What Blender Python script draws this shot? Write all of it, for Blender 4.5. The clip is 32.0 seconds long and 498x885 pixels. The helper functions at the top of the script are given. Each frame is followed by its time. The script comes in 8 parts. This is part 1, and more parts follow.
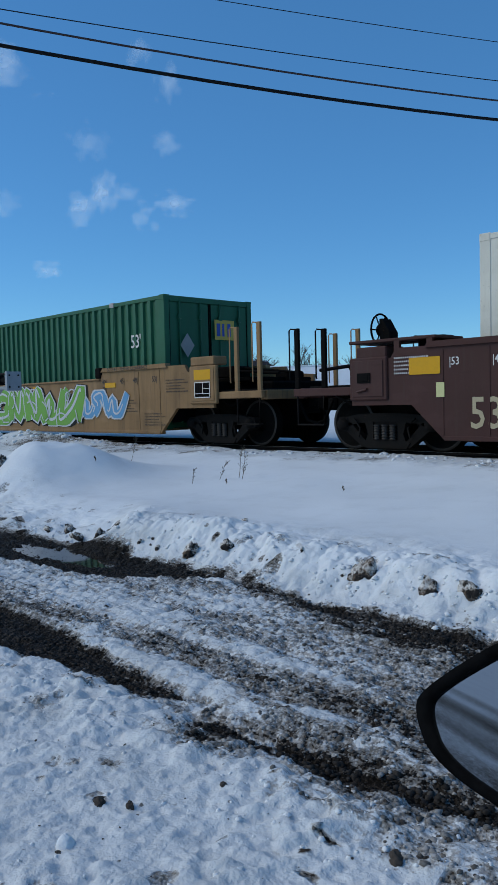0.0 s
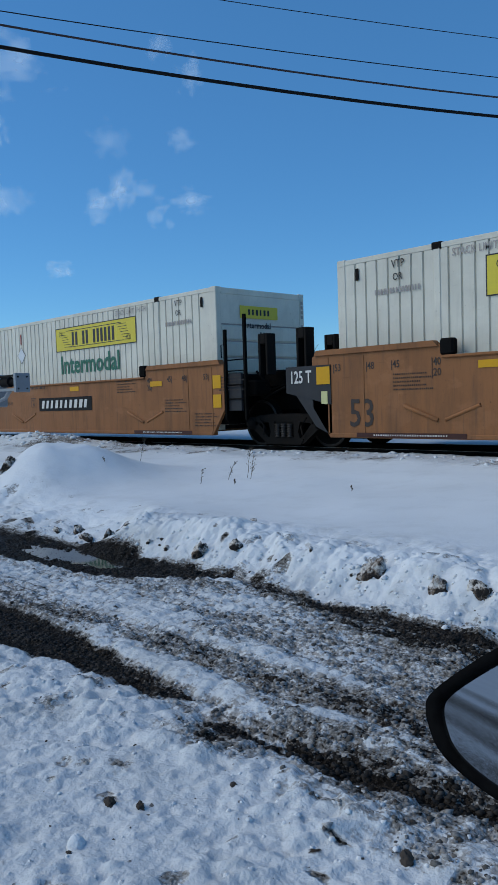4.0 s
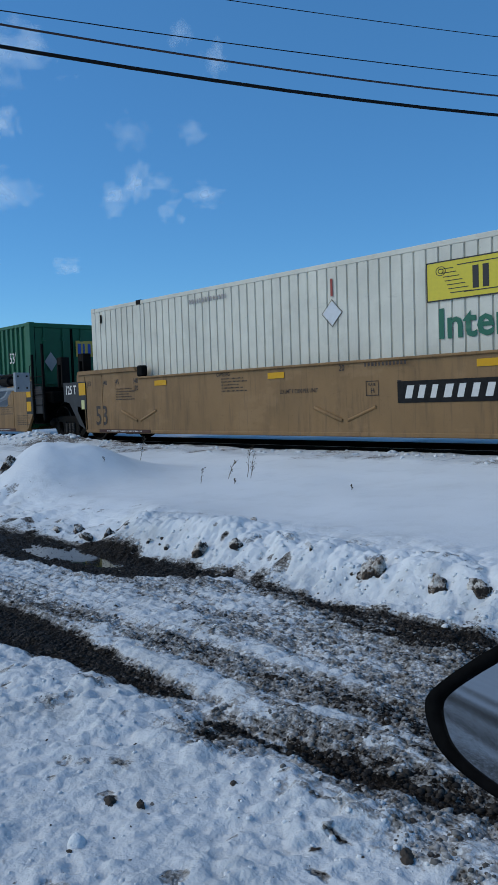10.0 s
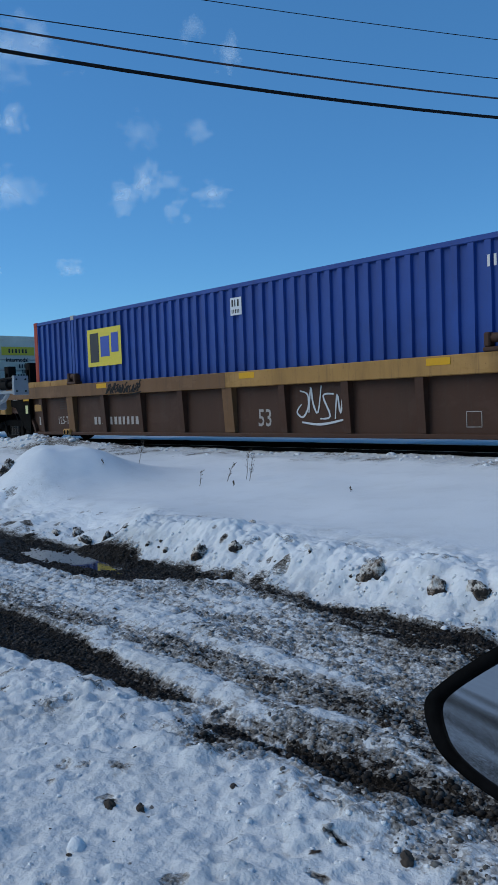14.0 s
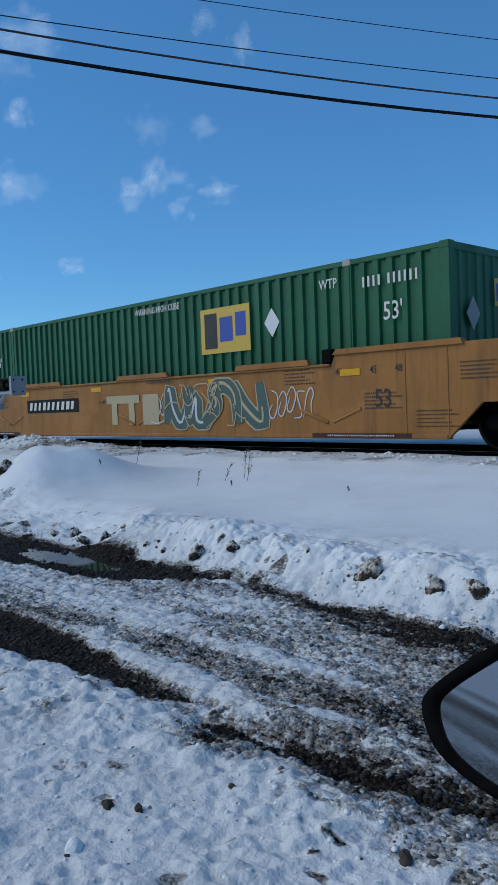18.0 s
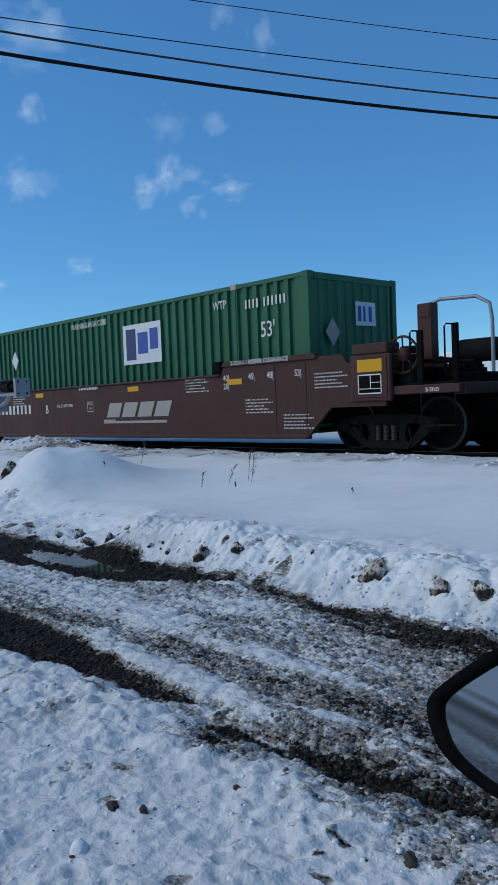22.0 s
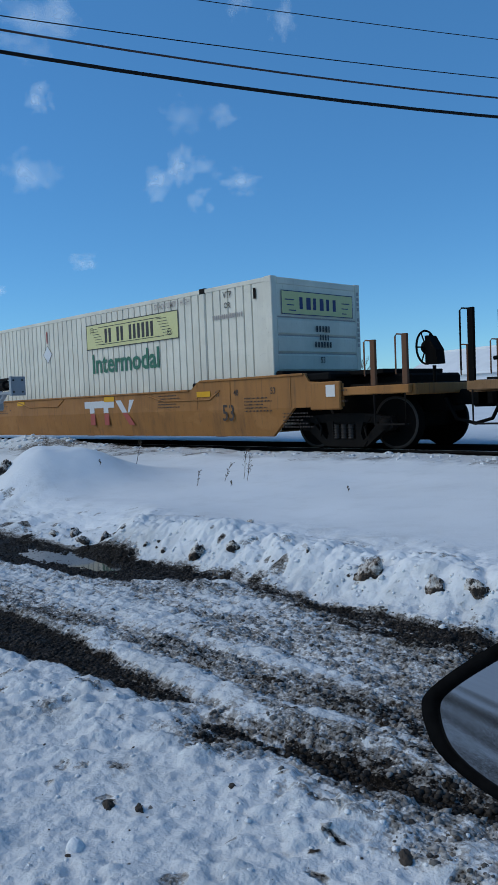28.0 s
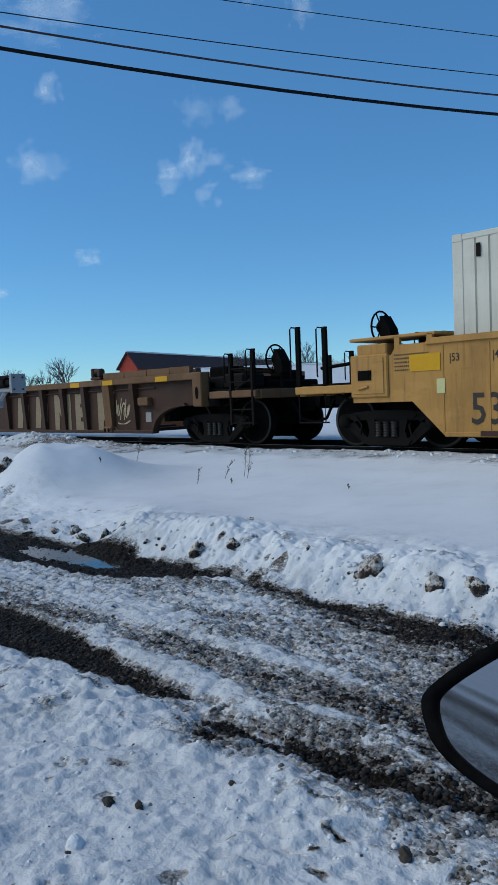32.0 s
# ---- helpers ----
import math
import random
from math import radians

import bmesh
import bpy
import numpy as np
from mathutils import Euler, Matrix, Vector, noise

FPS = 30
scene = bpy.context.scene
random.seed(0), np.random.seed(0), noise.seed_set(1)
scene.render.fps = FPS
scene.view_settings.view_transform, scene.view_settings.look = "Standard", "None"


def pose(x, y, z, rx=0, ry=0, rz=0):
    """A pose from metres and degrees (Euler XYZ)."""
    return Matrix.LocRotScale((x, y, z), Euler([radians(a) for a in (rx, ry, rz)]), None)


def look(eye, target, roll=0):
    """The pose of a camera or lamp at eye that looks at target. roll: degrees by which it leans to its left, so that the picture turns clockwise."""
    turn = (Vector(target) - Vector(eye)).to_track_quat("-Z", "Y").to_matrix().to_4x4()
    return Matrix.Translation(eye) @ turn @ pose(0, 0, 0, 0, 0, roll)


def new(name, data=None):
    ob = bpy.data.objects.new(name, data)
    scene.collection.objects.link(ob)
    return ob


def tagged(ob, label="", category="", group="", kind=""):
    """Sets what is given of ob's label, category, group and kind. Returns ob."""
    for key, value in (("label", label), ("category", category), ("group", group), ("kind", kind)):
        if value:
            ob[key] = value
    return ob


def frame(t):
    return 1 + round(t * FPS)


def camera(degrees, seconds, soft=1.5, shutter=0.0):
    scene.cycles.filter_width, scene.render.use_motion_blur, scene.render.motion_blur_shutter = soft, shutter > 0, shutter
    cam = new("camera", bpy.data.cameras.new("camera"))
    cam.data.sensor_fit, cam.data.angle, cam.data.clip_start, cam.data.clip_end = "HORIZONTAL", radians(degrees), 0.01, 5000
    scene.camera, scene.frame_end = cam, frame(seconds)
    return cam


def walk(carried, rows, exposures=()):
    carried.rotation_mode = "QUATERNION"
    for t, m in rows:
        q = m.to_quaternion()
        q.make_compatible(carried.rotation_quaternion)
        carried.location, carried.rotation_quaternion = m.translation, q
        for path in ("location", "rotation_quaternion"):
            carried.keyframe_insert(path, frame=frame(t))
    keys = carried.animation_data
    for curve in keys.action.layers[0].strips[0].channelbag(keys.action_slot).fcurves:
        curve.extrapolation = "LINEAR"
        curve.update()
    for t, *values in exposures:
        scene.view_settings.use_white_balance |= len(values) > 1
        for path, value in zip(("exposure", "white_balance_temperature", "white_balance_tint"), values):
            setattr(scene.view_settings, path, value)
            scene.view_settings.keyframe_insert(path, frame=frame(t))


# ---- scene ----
from collections import namedtuple

# ------------------------------------------------------------------ camera
cam = camera(35.3, 32.0, soft=1.0)
VIEW = (
    (0, -0.0035, 0.0001, 1.3991, 86.920, 1.416, 46.256),
    (0.5, -0.0035, 0.0002, 1.3992, 86.909, 1.524, 46.337),
    (1, -0.0035, 0.0004, 1.3994, 86.917, 1.605, 46.615),
    (1.5, -0.0034, 0.0005, 1.3996, 86.938, 1.685, 46.770),
    (2, -0.0032, 0.0005, 1.3997, 86.959, 1.748, 46.902),
    (2.5, -0.0030, 0.0004, 1.3999, 86.976, 1.815, 46.902),
    (3, -0.0029, 0.0002, 1.4001, 86.980, 1.839, 46.876),
    (3.5, -0.0027, 0.0001, 1.4003, 86.927, 1.763, 46.830),
    (5.5, -0.0018, 0.0024, 1.3993, 86.960, 1.919, 46.913),
    (6, -0.0015, 0.0022, 1.3993, 86.879, 1.897, 46.835),
    (6.5, -0.0012, 0.0018, 1.3994, 86.823, 1.913, 46.834),
    (7, -0.0010, 0.0014, 1.3993, 86.837, 1.933, 46.894),
    (7.5, -0.0010, 0.0010, 1.3993, 86.846, 1.898, 46.894),
    (8, -0.0010, 0.0008, 1.3993, 86.855, 1.857, 46.838),
    (8.5, -0.0011, 0.0007, 1.3995, 86.817, 1.952, 46.836),
    (9, -0.0011, 0.0007, 1.3996, 86.853, 1.842, 46.810),
    (9.5, -0.0010, 0.0008, 1.3998, 86.859, 1.838, 46.847),
    (10, -0.0009, 0.0008, 1.3998, 86.869, 1.884, 46.845),
    (10.5, -0.0007, 0.0008, 1.3998, 86.905, 1.849, 46.786),
    (11, -0.0007, 0.0008, 1.3997, 86.885, 1.872, 46.669),
    (11.5, -0.0006, 0.0009, 1.3996, 86.898, 1.850, 46.573),
    (12, -0.0005, 0.0010, 1.3995, 86.921, 1.912, 46.467),
    (12.5, -0.0004, 0.0011, 1.3995, 86.933, 1.956, 46.669),
    (13, -0.0004, 0.0012, 1.3994, 86.993, 1.989, 46.763),
    (13.5, -0.0005, 0.0011, 1.3994, 87.014, 2.048, 46.826),
    (14, -0.0007, 0.0011, 1.3994, 87.043, 2.047, 46.751),
    (14.5, -0.0009, 0.0011, 1.3993, 86.988, 2.093, 46.684),
    (16.5, -0.0019, 0.0037, 1.3967, 87.029, 2.122, 46.313),
    (17, -0.0017, 0.0038, 1.3968, 87.016, 2.124, 46.189),
    (17.5, -0.0015, 0.0037, 1.3972, 87.016, 2.113, 46.433),
    (18, -0.0012, 0.0036, 1.3975, 87.038, 2.224, 46.567),
    (18.5, -0.0010, 0.0034, 1.3978, 87.050, 2.277, 46.689),
    (19, -0.0009, 0.0032, 1.3980, 87.114, 2.294, 46.751),
    (19.5, -0.0008, 0.0028, 1.3981, 87.130, 2.299, 46.722),
    (20, -0.0008, 0.0022, 1.3983, 87.130, 2.315, 46.662),
    (20.5, -0.0006, 0.0017, 1.3986, 87.111, 2.270, 46.681),
    (21, -0.0004, 0.0012, 1.3989, 87.110, 2.288, 46.753),
    (21.5, -0.0002, 0.0010, 1.3992, 87.134, 2.311, 46.803),
    (22, 0.0001, 0.0009, 1.3993, 87.134, 2.303, 46.855),
    (22.5, 0.0002, 0.0010, 1.3994, 87.166, 2.327, 46.805),
    (23, 0.0003, 0.0013, 1.3994, 87.105, 2.291, 46.789),
    (23.5, 0.0005, 0.0015, 1.3994, 87.054, 2.309, 46.811),
    (24, 0.0007, 0.0017, 1.3993, 87.066, 2.289, 46.798),
    (24.5, 0.0010, 0.0018, 1.3992, 87.119, 2.249, 46.854),
    (25, 0.0013, 0.0018, 1.3992, 87.110, 2.339, 46.806),
    (25.5, 0.0016, 0.0017, 1.3993, 87.047, 2.380, 46.792),
    (27.5, 0.0013, 0.0010, 1.3998, 87.074, 2.289, 46.679),
    (28, 0.0011, 0.0010, 1.3997, 87.023, 2.298, 46.551),
    (28.5, 0.0009, 0.0012, 1.3997, 87.041, 2.275, 46.558),
    (29, 0.0006, 0.0014, 1.3995, 86.980, 2.277, 46.411),
    (29.5, 0.0004, 0.0017, 1.3994, 86.931, 2.308, 46.417),
    (30, 0.0003, 0.0019, 1.3993, 86.962, 2.304, 46.560),
    (30.5, 0.0003, 0.0020, 1.3994, 86.918, 2.235, 46.568),
    (31, 0.0004, 0.0020, 1.3995, 86.908, 2.191, 46.542),
    (31.5, 0.0007, 0.0018, 1.3997, 86.851, 2.266, 46.566),
    (32, 0.0009, 0.0016, 1.3999, 86.844, 2.230, 46.576),
)
walk(cam, [(r[0], pose(*r[1:])) for r in VIEW], [(0, 0.10, 6300, 8), (28.0, 0.10, 6300, 8), (29.8, 0.17, 6600, 8), (31, 0.17, 6620, 8), (32, 0.16, 6620, 8)])

# ------------------------------------------------------------------ light
SUN_EL, SUN_AZ = 38.0, 224.0      # degrees; azimuth clockwise from +y
world = bpy.data.worlds.new("sky")
scene.world = world
world.use_nodes = True
wn = world.node_tree
sky = wn.nodes.new("ShaderNodeTexSky")
tint = wn.nodes.new("ShaderNodeHueSaturation")
tint.inputs["Saturation"].default_value = 1.16
blue = wn.nodes.new("ShaderNodeMix")
blue.data_type, blue.blend_type = "RGBA", "MULTIPLY"
blue.inputs[0].default_value = 1.0
blue.inputs[7].default_value = (0.66, 0.985, 1.155, 1)
sky.sky_type = "NISHITA"
sky.sun_disc = False
sky.sun_elevation, sky.sun_rotation = radians(SUN_EL), radians(SUN_AZ)
sky.air_density, sky.dust_density, sky.ozone_density = 1.0, 0.0, 2.0
sky.altitude = 1400
wn.links.new(sky.outputs[0], tint.inputs["Color"])
wn.links.new(tint.outputs[0], blue.inputs[6])
haze = wn.nodes.new("ShaderNodeMix")
haze.data_type = "RGBA"
haze.inputs[0].default_value = 0.30
haze.inputs[7].default_value = (0.84, 2.60, 5.4, 1)
wn.links.new(blue.outputs[2], haze.inputs[6])
wn.links.new(haze.outputs[2], wn.nodes["Background"].inputs[0])
wn.nodes["Background"].inputs[1].default_value = 0.104

sun = new("sun", bpy.data.lights.new("sun", "SUN"))
sun.data.energy, sun.data.angle, sun.data.color = 1.8, radians(55), (1.0, 0.935, 0.80)
sa, se = radians(SUN_AZ), radians(SUN_EL)
sun.matrix_world = look((math.sin(sa) * math.cos(se) * 50, math.cos(sa) * math.cos(se) * 50, math.sin(se) * 50), (0, 0, 0))


# ------------------------------------------------------------------ materials
def nodes_of(name):
    m = bpy.data.materials.new(name)
    m.use_nodes = True
    return m, m.node_tree.nodes, m.node_tree.links, m.node_tree.nodes["Principled BSDF"]


def noise_node(n, l, scale, detail=5.0, rough=0.6, stretch=None, coord="Object", w=None):
    tc = n.new("ShaderNodeTexCoord")
    src = tc.outputs[coord]
    if stretch:
        mp = n.new("ShaderNodeMapping")
        mp.inputs["Scale"].default_value = stretch
        l.new(src, mp.inputs["Vector"])
        src = mp.outputs[0]
    t = n.new("ShaderNodeTexNoise")
    t.inputs["Scale"].default_value = scale
    t.inputs["Detail"].default_value = detail
    t.inputs["Roughness"].default_value = rough
    l.new(src, t.inputs["Vector"])
    return t.outputs[0]


def ramp(n, l, src, lo, hi, a=0.0, b=1.0):
    r = n.new("ShaderNodeMapRange")
    r.inputs[1].default_value, r.inputs[2].default_value = lo, hi
    r.inputs[3].default_value, r.inputs[4].default_value = a, b
    l.new(src, r.inputs[0])
    return r.outputs[0]


def mix(n, l, fac, a, b):
    m = n.new("ShaderNodeMix")
    m.data_type = "RGBA"
    for sock, v in ((m.inputs[0], fac), (m.inputs[6], a), (m.inputs[7], b)):
        if isinstance(v, (int, float)):
            sock.default_value = v
        elif isinstance(v, tuple):
            sock.default_value = (*v[:3], 1)
        else:
            l.new(v, sock)
    return m.outputs[2]


def bump(n, l, bsdf, src, strength, dist):
    b = n.new("ShaderNodeBump")
    b.inputs["Strength"].default_value, b.inputs["Distance"].default_value = strength, dist
    l.new(src, b.inputs["Height"])
    l.new(b.outputs[0], bsdf.inputs["Normal"])


def paint(name, col, dirt=(0.06, 0.045, 0.035), amount=0.5, rough=0.6, metal=0.0, streak=0.6, gloss=0.2):
    """Weathered paint on steel: tone drift, faded patches, runs of grime, rust spots and scuffs."""
    m, n, l, b = nodes_of(name)
    big = noise_node(n, l, 1.1, 4)
    patch = noise_node(n, l, 2.3, 5, 0.6, (0.6, 1.0, 1.0))
    run = noise_node(n, l, 3.0, 6, 0.65, (1.0, 1.0, 0.16))
    drip = noise_node(n, l, 16.0, 4, 0.6, (1.0, 1.0, 0.07))
    scuff = noise_node(n, l, 9.0, 5, 0.7, (0.14, 1.0, 1.0))
    spot = noise_node(n, l, 21.0, 5, 0.7)
    info = n.new("ShaderNodeObjectInfo")
    c = mix(n, l, ramp(n, l, big, 0.3, 0.7, 0.0, 0.65), col, tuple(0.66 * v for v in col))
    c = mix(n, l, ramp(n, l, patch, 0.56, 0.62, 0.0, 0.5 * amount), c, tuple(1.12 * v + 0.025 * amount for v in col))
    c = mix(n, l, ramp(n, l, info.outputs["Random"], 0, 1, 0.0, 0.22), c, tuple(0.75 * v + 0.02 for v in col))
    c = mix(n, l, ramp(n, l, run, 0.5, 0.76, 0.0, streak * amount), c, dirt)
    c = mix(n, l, ramp(n, l, drip, 0.56, 0.70, 0.0, 0.75 * streak * amount), c, dirt)
    c = mix(n, l, ramp(n, l, scuff, 0.64, 0.70, 0.0, 0.55 * amount), c, tuple(0.45 * v for v in col))
    c = mix(n, l, ramp(n, l, spot, 0.62, 0.72, 0.0, amount), c, (0.10, 0.05, 0.025))
    l.new(c, b.inputs["Base Color"])
    l.new(ramp(n, l, run, 0.3, 0.8, rough - 0.08, rough + 0.2), b.inputs["Roughness"])
    b.inputs["Metallic"].default_value = metal
    b.inputs["Specular IOR Level"].default_value = gloss
    bump(n, l, b, spot, 0.12, 0.004)
    return m


def plain(name, col, rough=0.6, metal=0.0, wear=0.25, gloss=0.4):
    m, n, l, b = nodes_of(name)
    t = noise_node(n, l, 14.0, 5, 0.7)
    l.new(mix(n, l, ramp(n, l, t, 0.4, 0.75, 0.0, wear), col, tuple(0.55 * v + 0.02 for v in col)), b.inputs["Base Color"])
    b.inputs["Roughness"].default_value, b.inputs["Metallic"].default_value = rough, metal
    b.inputs["Specular IOR Level"].default_value = gloss
    return m


M = {
    "tan": paint("tan_paint", (0.27, 0.158, 0.068), amount=0.75),
    "yellowtan": paint("yellow_tan_paint", (0.49, 0.255, 0.068), amount=0.65),
    "redtan": paint("red_tan_paint", (0.29, 0.12, 0.043), amount=0.75),
    "orangetan": paint("orange_tan_paint", (0.33, 0.145, 0.038), amount=0.75),
    "olive": paint("olive_tan_paint", (0.195, 0.092, 0.024), amount=0.9),
    # rib-car wall browns hold recess shade, so they are darker than ribs and chord
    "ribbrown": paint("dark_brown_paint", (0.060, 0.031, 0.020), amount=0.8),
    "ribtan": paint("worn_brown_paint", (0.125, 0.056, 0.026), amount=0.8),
    "ribdark": paint("deep_brown_paint", (0.062, 0.027, 0.015), amount=0.6),
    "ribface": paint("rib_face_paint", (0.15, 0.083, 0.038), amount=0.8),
    "wornsteel": plain("worn_wheel_rim", (0.034, 0.028, 0.024), 0.55, 0.3),
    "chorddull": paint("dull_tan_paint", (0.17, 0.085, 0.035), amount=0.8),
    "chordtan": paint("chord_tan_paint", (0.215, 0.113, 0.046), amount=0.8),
    "chordyellow": paint("chord_yellow_paint", (0.37, 0.20, 0.058), amount=0.7),
    "mineral": paint("mineral_brown_paint", (0.060, 0.023, 0.0185), amount=0.45),
    # grimy running gear; these near-black colours also hold the shade under the cars
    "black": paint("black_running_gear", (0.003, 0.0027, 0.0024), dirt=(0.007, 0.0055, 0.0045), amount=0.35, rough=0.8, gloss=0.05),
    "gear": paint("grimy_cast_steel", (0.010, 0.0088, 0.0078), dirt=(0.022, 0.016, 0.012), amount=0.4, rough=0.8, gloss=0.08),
    "charcoal": paint("charcoal_paint", (0.03, 0.032, 0.036), amount=0.3),
    "rust": paint("rust", (0.16, 0.055, 0.02), amount=0.8, rough=0.9),
    "steel": plain("bare_tread_steel", (0.36, 0.35, 0.34), 0.35, 1.0),
    "white": paint("white_container_paint", (0.70, 0.665, 0.555), dirt=(0.25, 0.2, 0.15), amount=0.34, rough=0.45, streak=0.35),
    "oldwhite": paint("stained_white_paint", (0.66, 0.60, 0.47), dirt=(0.26, 0.12, 0.05), amount=1.0, rough=0.5),
    "cream": paint("cream_container_paint", (0.60, 0.56, 0.44), dirt=(0.25, 0.19, 0.13), amount=0.4, rough=0.5, streak=0.4),
    "g_sky": plain("spray_sky_blue", (0.22, 0.46, 0.62), 0.6),
    "g_grey": plain("spray_grey", (0.36, 0.37, 0.40), 0.6, wear=0.6),
    "green": paint("green_container_paint", (0.020, 0.115, 0.055), amount=0.2, rough=0.45),
    "blue": paint("blue_container_paint", (0.018, 0.062, 0.27), amount=0.25, rough=0.45),
    "red": paint("red_corner_paint", (0.36, 0.05, 0.025), amount=0.3),
    "logo_yellow": plain("logo_yellow", (0.62, 0.50, 0.03), 0.5),
    "logo_pale": plain("faded_logo_yellow", (0.55, 0.53, 0.24), 0.5),
    "logo_white": plain("logo_white", (0.60, 0.61, 0.62), 0.5),
    "gold": plain("gold_panel", (0.55, 0.36, 0.05), 0.5),
    "ink": plain("black_lettering", (0.018, 0.018, 0.02), 0.6),
    "navy": plain("navy_lettering", (0.02, 0.03, 0.12), 0.6),
    "royal": plain("royal_blue_paint", (0.03, 0.07, 0.32), 0.6),
    "wordgreen": plain("green_lettering", (0.012, 0.12, 0.07), 0.6),
    "letterwhite": plain("white_lettering", (0.62, 0.60, 0.56), 0.6),
    "lettergrey": plain("grey_lettering", (0.33, 0.30, 0.28), 0.6),
    "letterred": plain("red_lettering", (0.30, 0.05, 0.035), 0.6),
    "brownink": plain("brown_lettering", (0.028, 0.017, 0.013), 0.6),
    "amber": plain("amber_reflector", (0.50, 0.19, 0.012), 0.5, gloss=0.2),
    "reflector": plain("yellow_reflector", (0.60, 0.31, 0.008), 0.5, gloss=0.2),
    "g_white": plain("spray_white", (0.50, 0.51, 0.52), 0.6),
    "g_green": plain("spray_green", (0.14, 0.33, 0.04), 0.6),
    "g_blue": plain("spray_blue", (0.10, 0.28, 0.48), 0.6),
    "g_purple": plain("spray_purple", (0.07, 0.072, 0.20), 0.6),
    "g_pink": plain("spray_pink", (0.27, 0.065, 0.15), 0.6),
    "g_teal": plain("spray_teal", (0.05, 0.09, 0.08), 0.6),
    "g_black": plain("spray_black", (0.008, 0.0075, 0.0078), 0.7, wear=0.6, gloss=0.15),
    "g_cream": plain("spray_cream", (0.40, 0.33, 0.20), 0.6),
    "g_bone": plain("faded_bone_paint", (0.27, 0.20, 0.115), 0.7, wear=0.8),
    "g_red": plain("spray_red", (0.30, 0.03, 0.04), 0.6),
    "g_yellow": plain("spray_yellow", (0.55, 0.45, 0.07), 0.6),
    "rubber": plain("black_rubber", (0.002, 0.002, 0.0022), 0.75, gloss=0.02),
    "galv": plain("galvanised_grey", (0.26, 0.28, 0.30), 0.5, 0.2),
    "cable": plain("cable_black", (0.008, 0.0075, 0.0078), 0.7, wear=0.6, gloss=0.15),
    "cable_red": plain("cable_brown", (0.05, 0.03, 0.03), 0.6),
    "stone": paint("dark_stone", (0.062, 0.05, 0.041), rough=0.8),
    "weed": plain("dry_weed", (0.10, 0.075, 0.05), 0.9),
    "bark": plain("grey_bark", (0.075, 0.062, 0.055), 0.9),
    "brick": paint("red_brick", (0.50, 0.075, 0.045), rough=0.85, amount=0.25),
    "roofdark": paint("dark_shingles", (0.085, 0.045, 0.045), rough=0.85),
    "whitewall": plain("white_siding", (0.72, 0.73, 0.74), 0.7),
    "glass_dark": plain("dark_window", (0.02, 0.025, 0.03), 0.1),
    "tie": plain("weathered_tie", (0.06, 0.05, 0.045), 0.9),
}


def crumbs_node(n, l, scale):
    tc = n.new("ShaderNodeTexCoord")
    wob = n.new("ShaderNodeTexNoise")
    wob.inputs["Scale"].default_value = scale * 0.8
    l.new(tc.outputs["Object"], wob.inputs["Vector"])
    va = n.new("ShaderNodeVectorMath")
    va.operation = "MULTIPLY_ADD"
    l.new(wob.outputs["Color"], va.inputs[0])
    va.inputs[1].default_value = (0.7 / scale,) * 3
    l.new(tc.outputs["Object"], va.inputs[2])
    v = n.new("ShaderNodeTexVoronoi")
    v.inputs["Scale"].default_value = scale
    l.new(va.outputs[0], v.inputs["Vector"])
    return v.outputs["Distance"]


def total(n, l, a, b, k):
    """a + k * b"""
    m = n.new("ShaderNodeMath")
    m.operation = "MULTIPLY_ADD"
    l.new(b, m.inputs[0])
    m.inputs[1].default_value = k
    l.new(a, m.inputs[2])
    return m.outputs[0]


def factor(n, l, a, b):
    m = n.new("ShaderNodeMath")
    m.operation = "MULTIPLY"
    l.new(a, m.inputs[0])
    l.new(b, m.inputs[1])
    return m.outputs[0]


def specks_node(n, l, scale, share, size):
    """1 inside scattered small ragged bits, 0 elsewhere: share of the cells that hold one, largest radius in cells."""
    tc = n.new("ShaderNodeTexCoord")
    wob = n.new("ShaderNodeTexNoise")
    wob.inputs["Scale"].default_value, wob.inputs["Detail"].default_value = scale * 2.6, 2
    l.new(tc.outputs["Object"], wob.inputs["Vector"])
    va = n.new("ShaderNodeVectorMath")
    va.operation = "MULTIPLY_ADD"
    l.new(wob.outputs["Color"], va.inputs[0])
    va.inputs[1].default_value = (0.42 / scale,) * 3
    l.new(tc.outputs["Object"], va.inputs[2])
    flat = n.new("ShaderNodeVectorMath")
    flat.operation = "MULTIPLY"
    flat.inputs[1].default_value = (0.75, 1.0, 0.0)
    l.new(va.outputs[0], flat.inputs[0])
    v = n.new("ShaderNodeTexVoronoi")
    v.inputs["Scale"].default_value = scale
    l.new(flat.outputs[0], v.inputs["Vector"])
    sep = n.new("ShaderNodeSeparateColor")
    l.new(v.outputs["Color"], sep.inputs[0])
    m = n.new("ShaderNodeMath")
    m.operation = "SUBTRACT"
    l.new(ramp(n, l, sep.outputs[0], 1.0 - share, 1.0, -0.08, size), m.inputs[0])
    l.new(v.outputs["Distance"], m.inputs[1])
    return ramp(n, l, m.outputs[0], -0.02, 0.05)


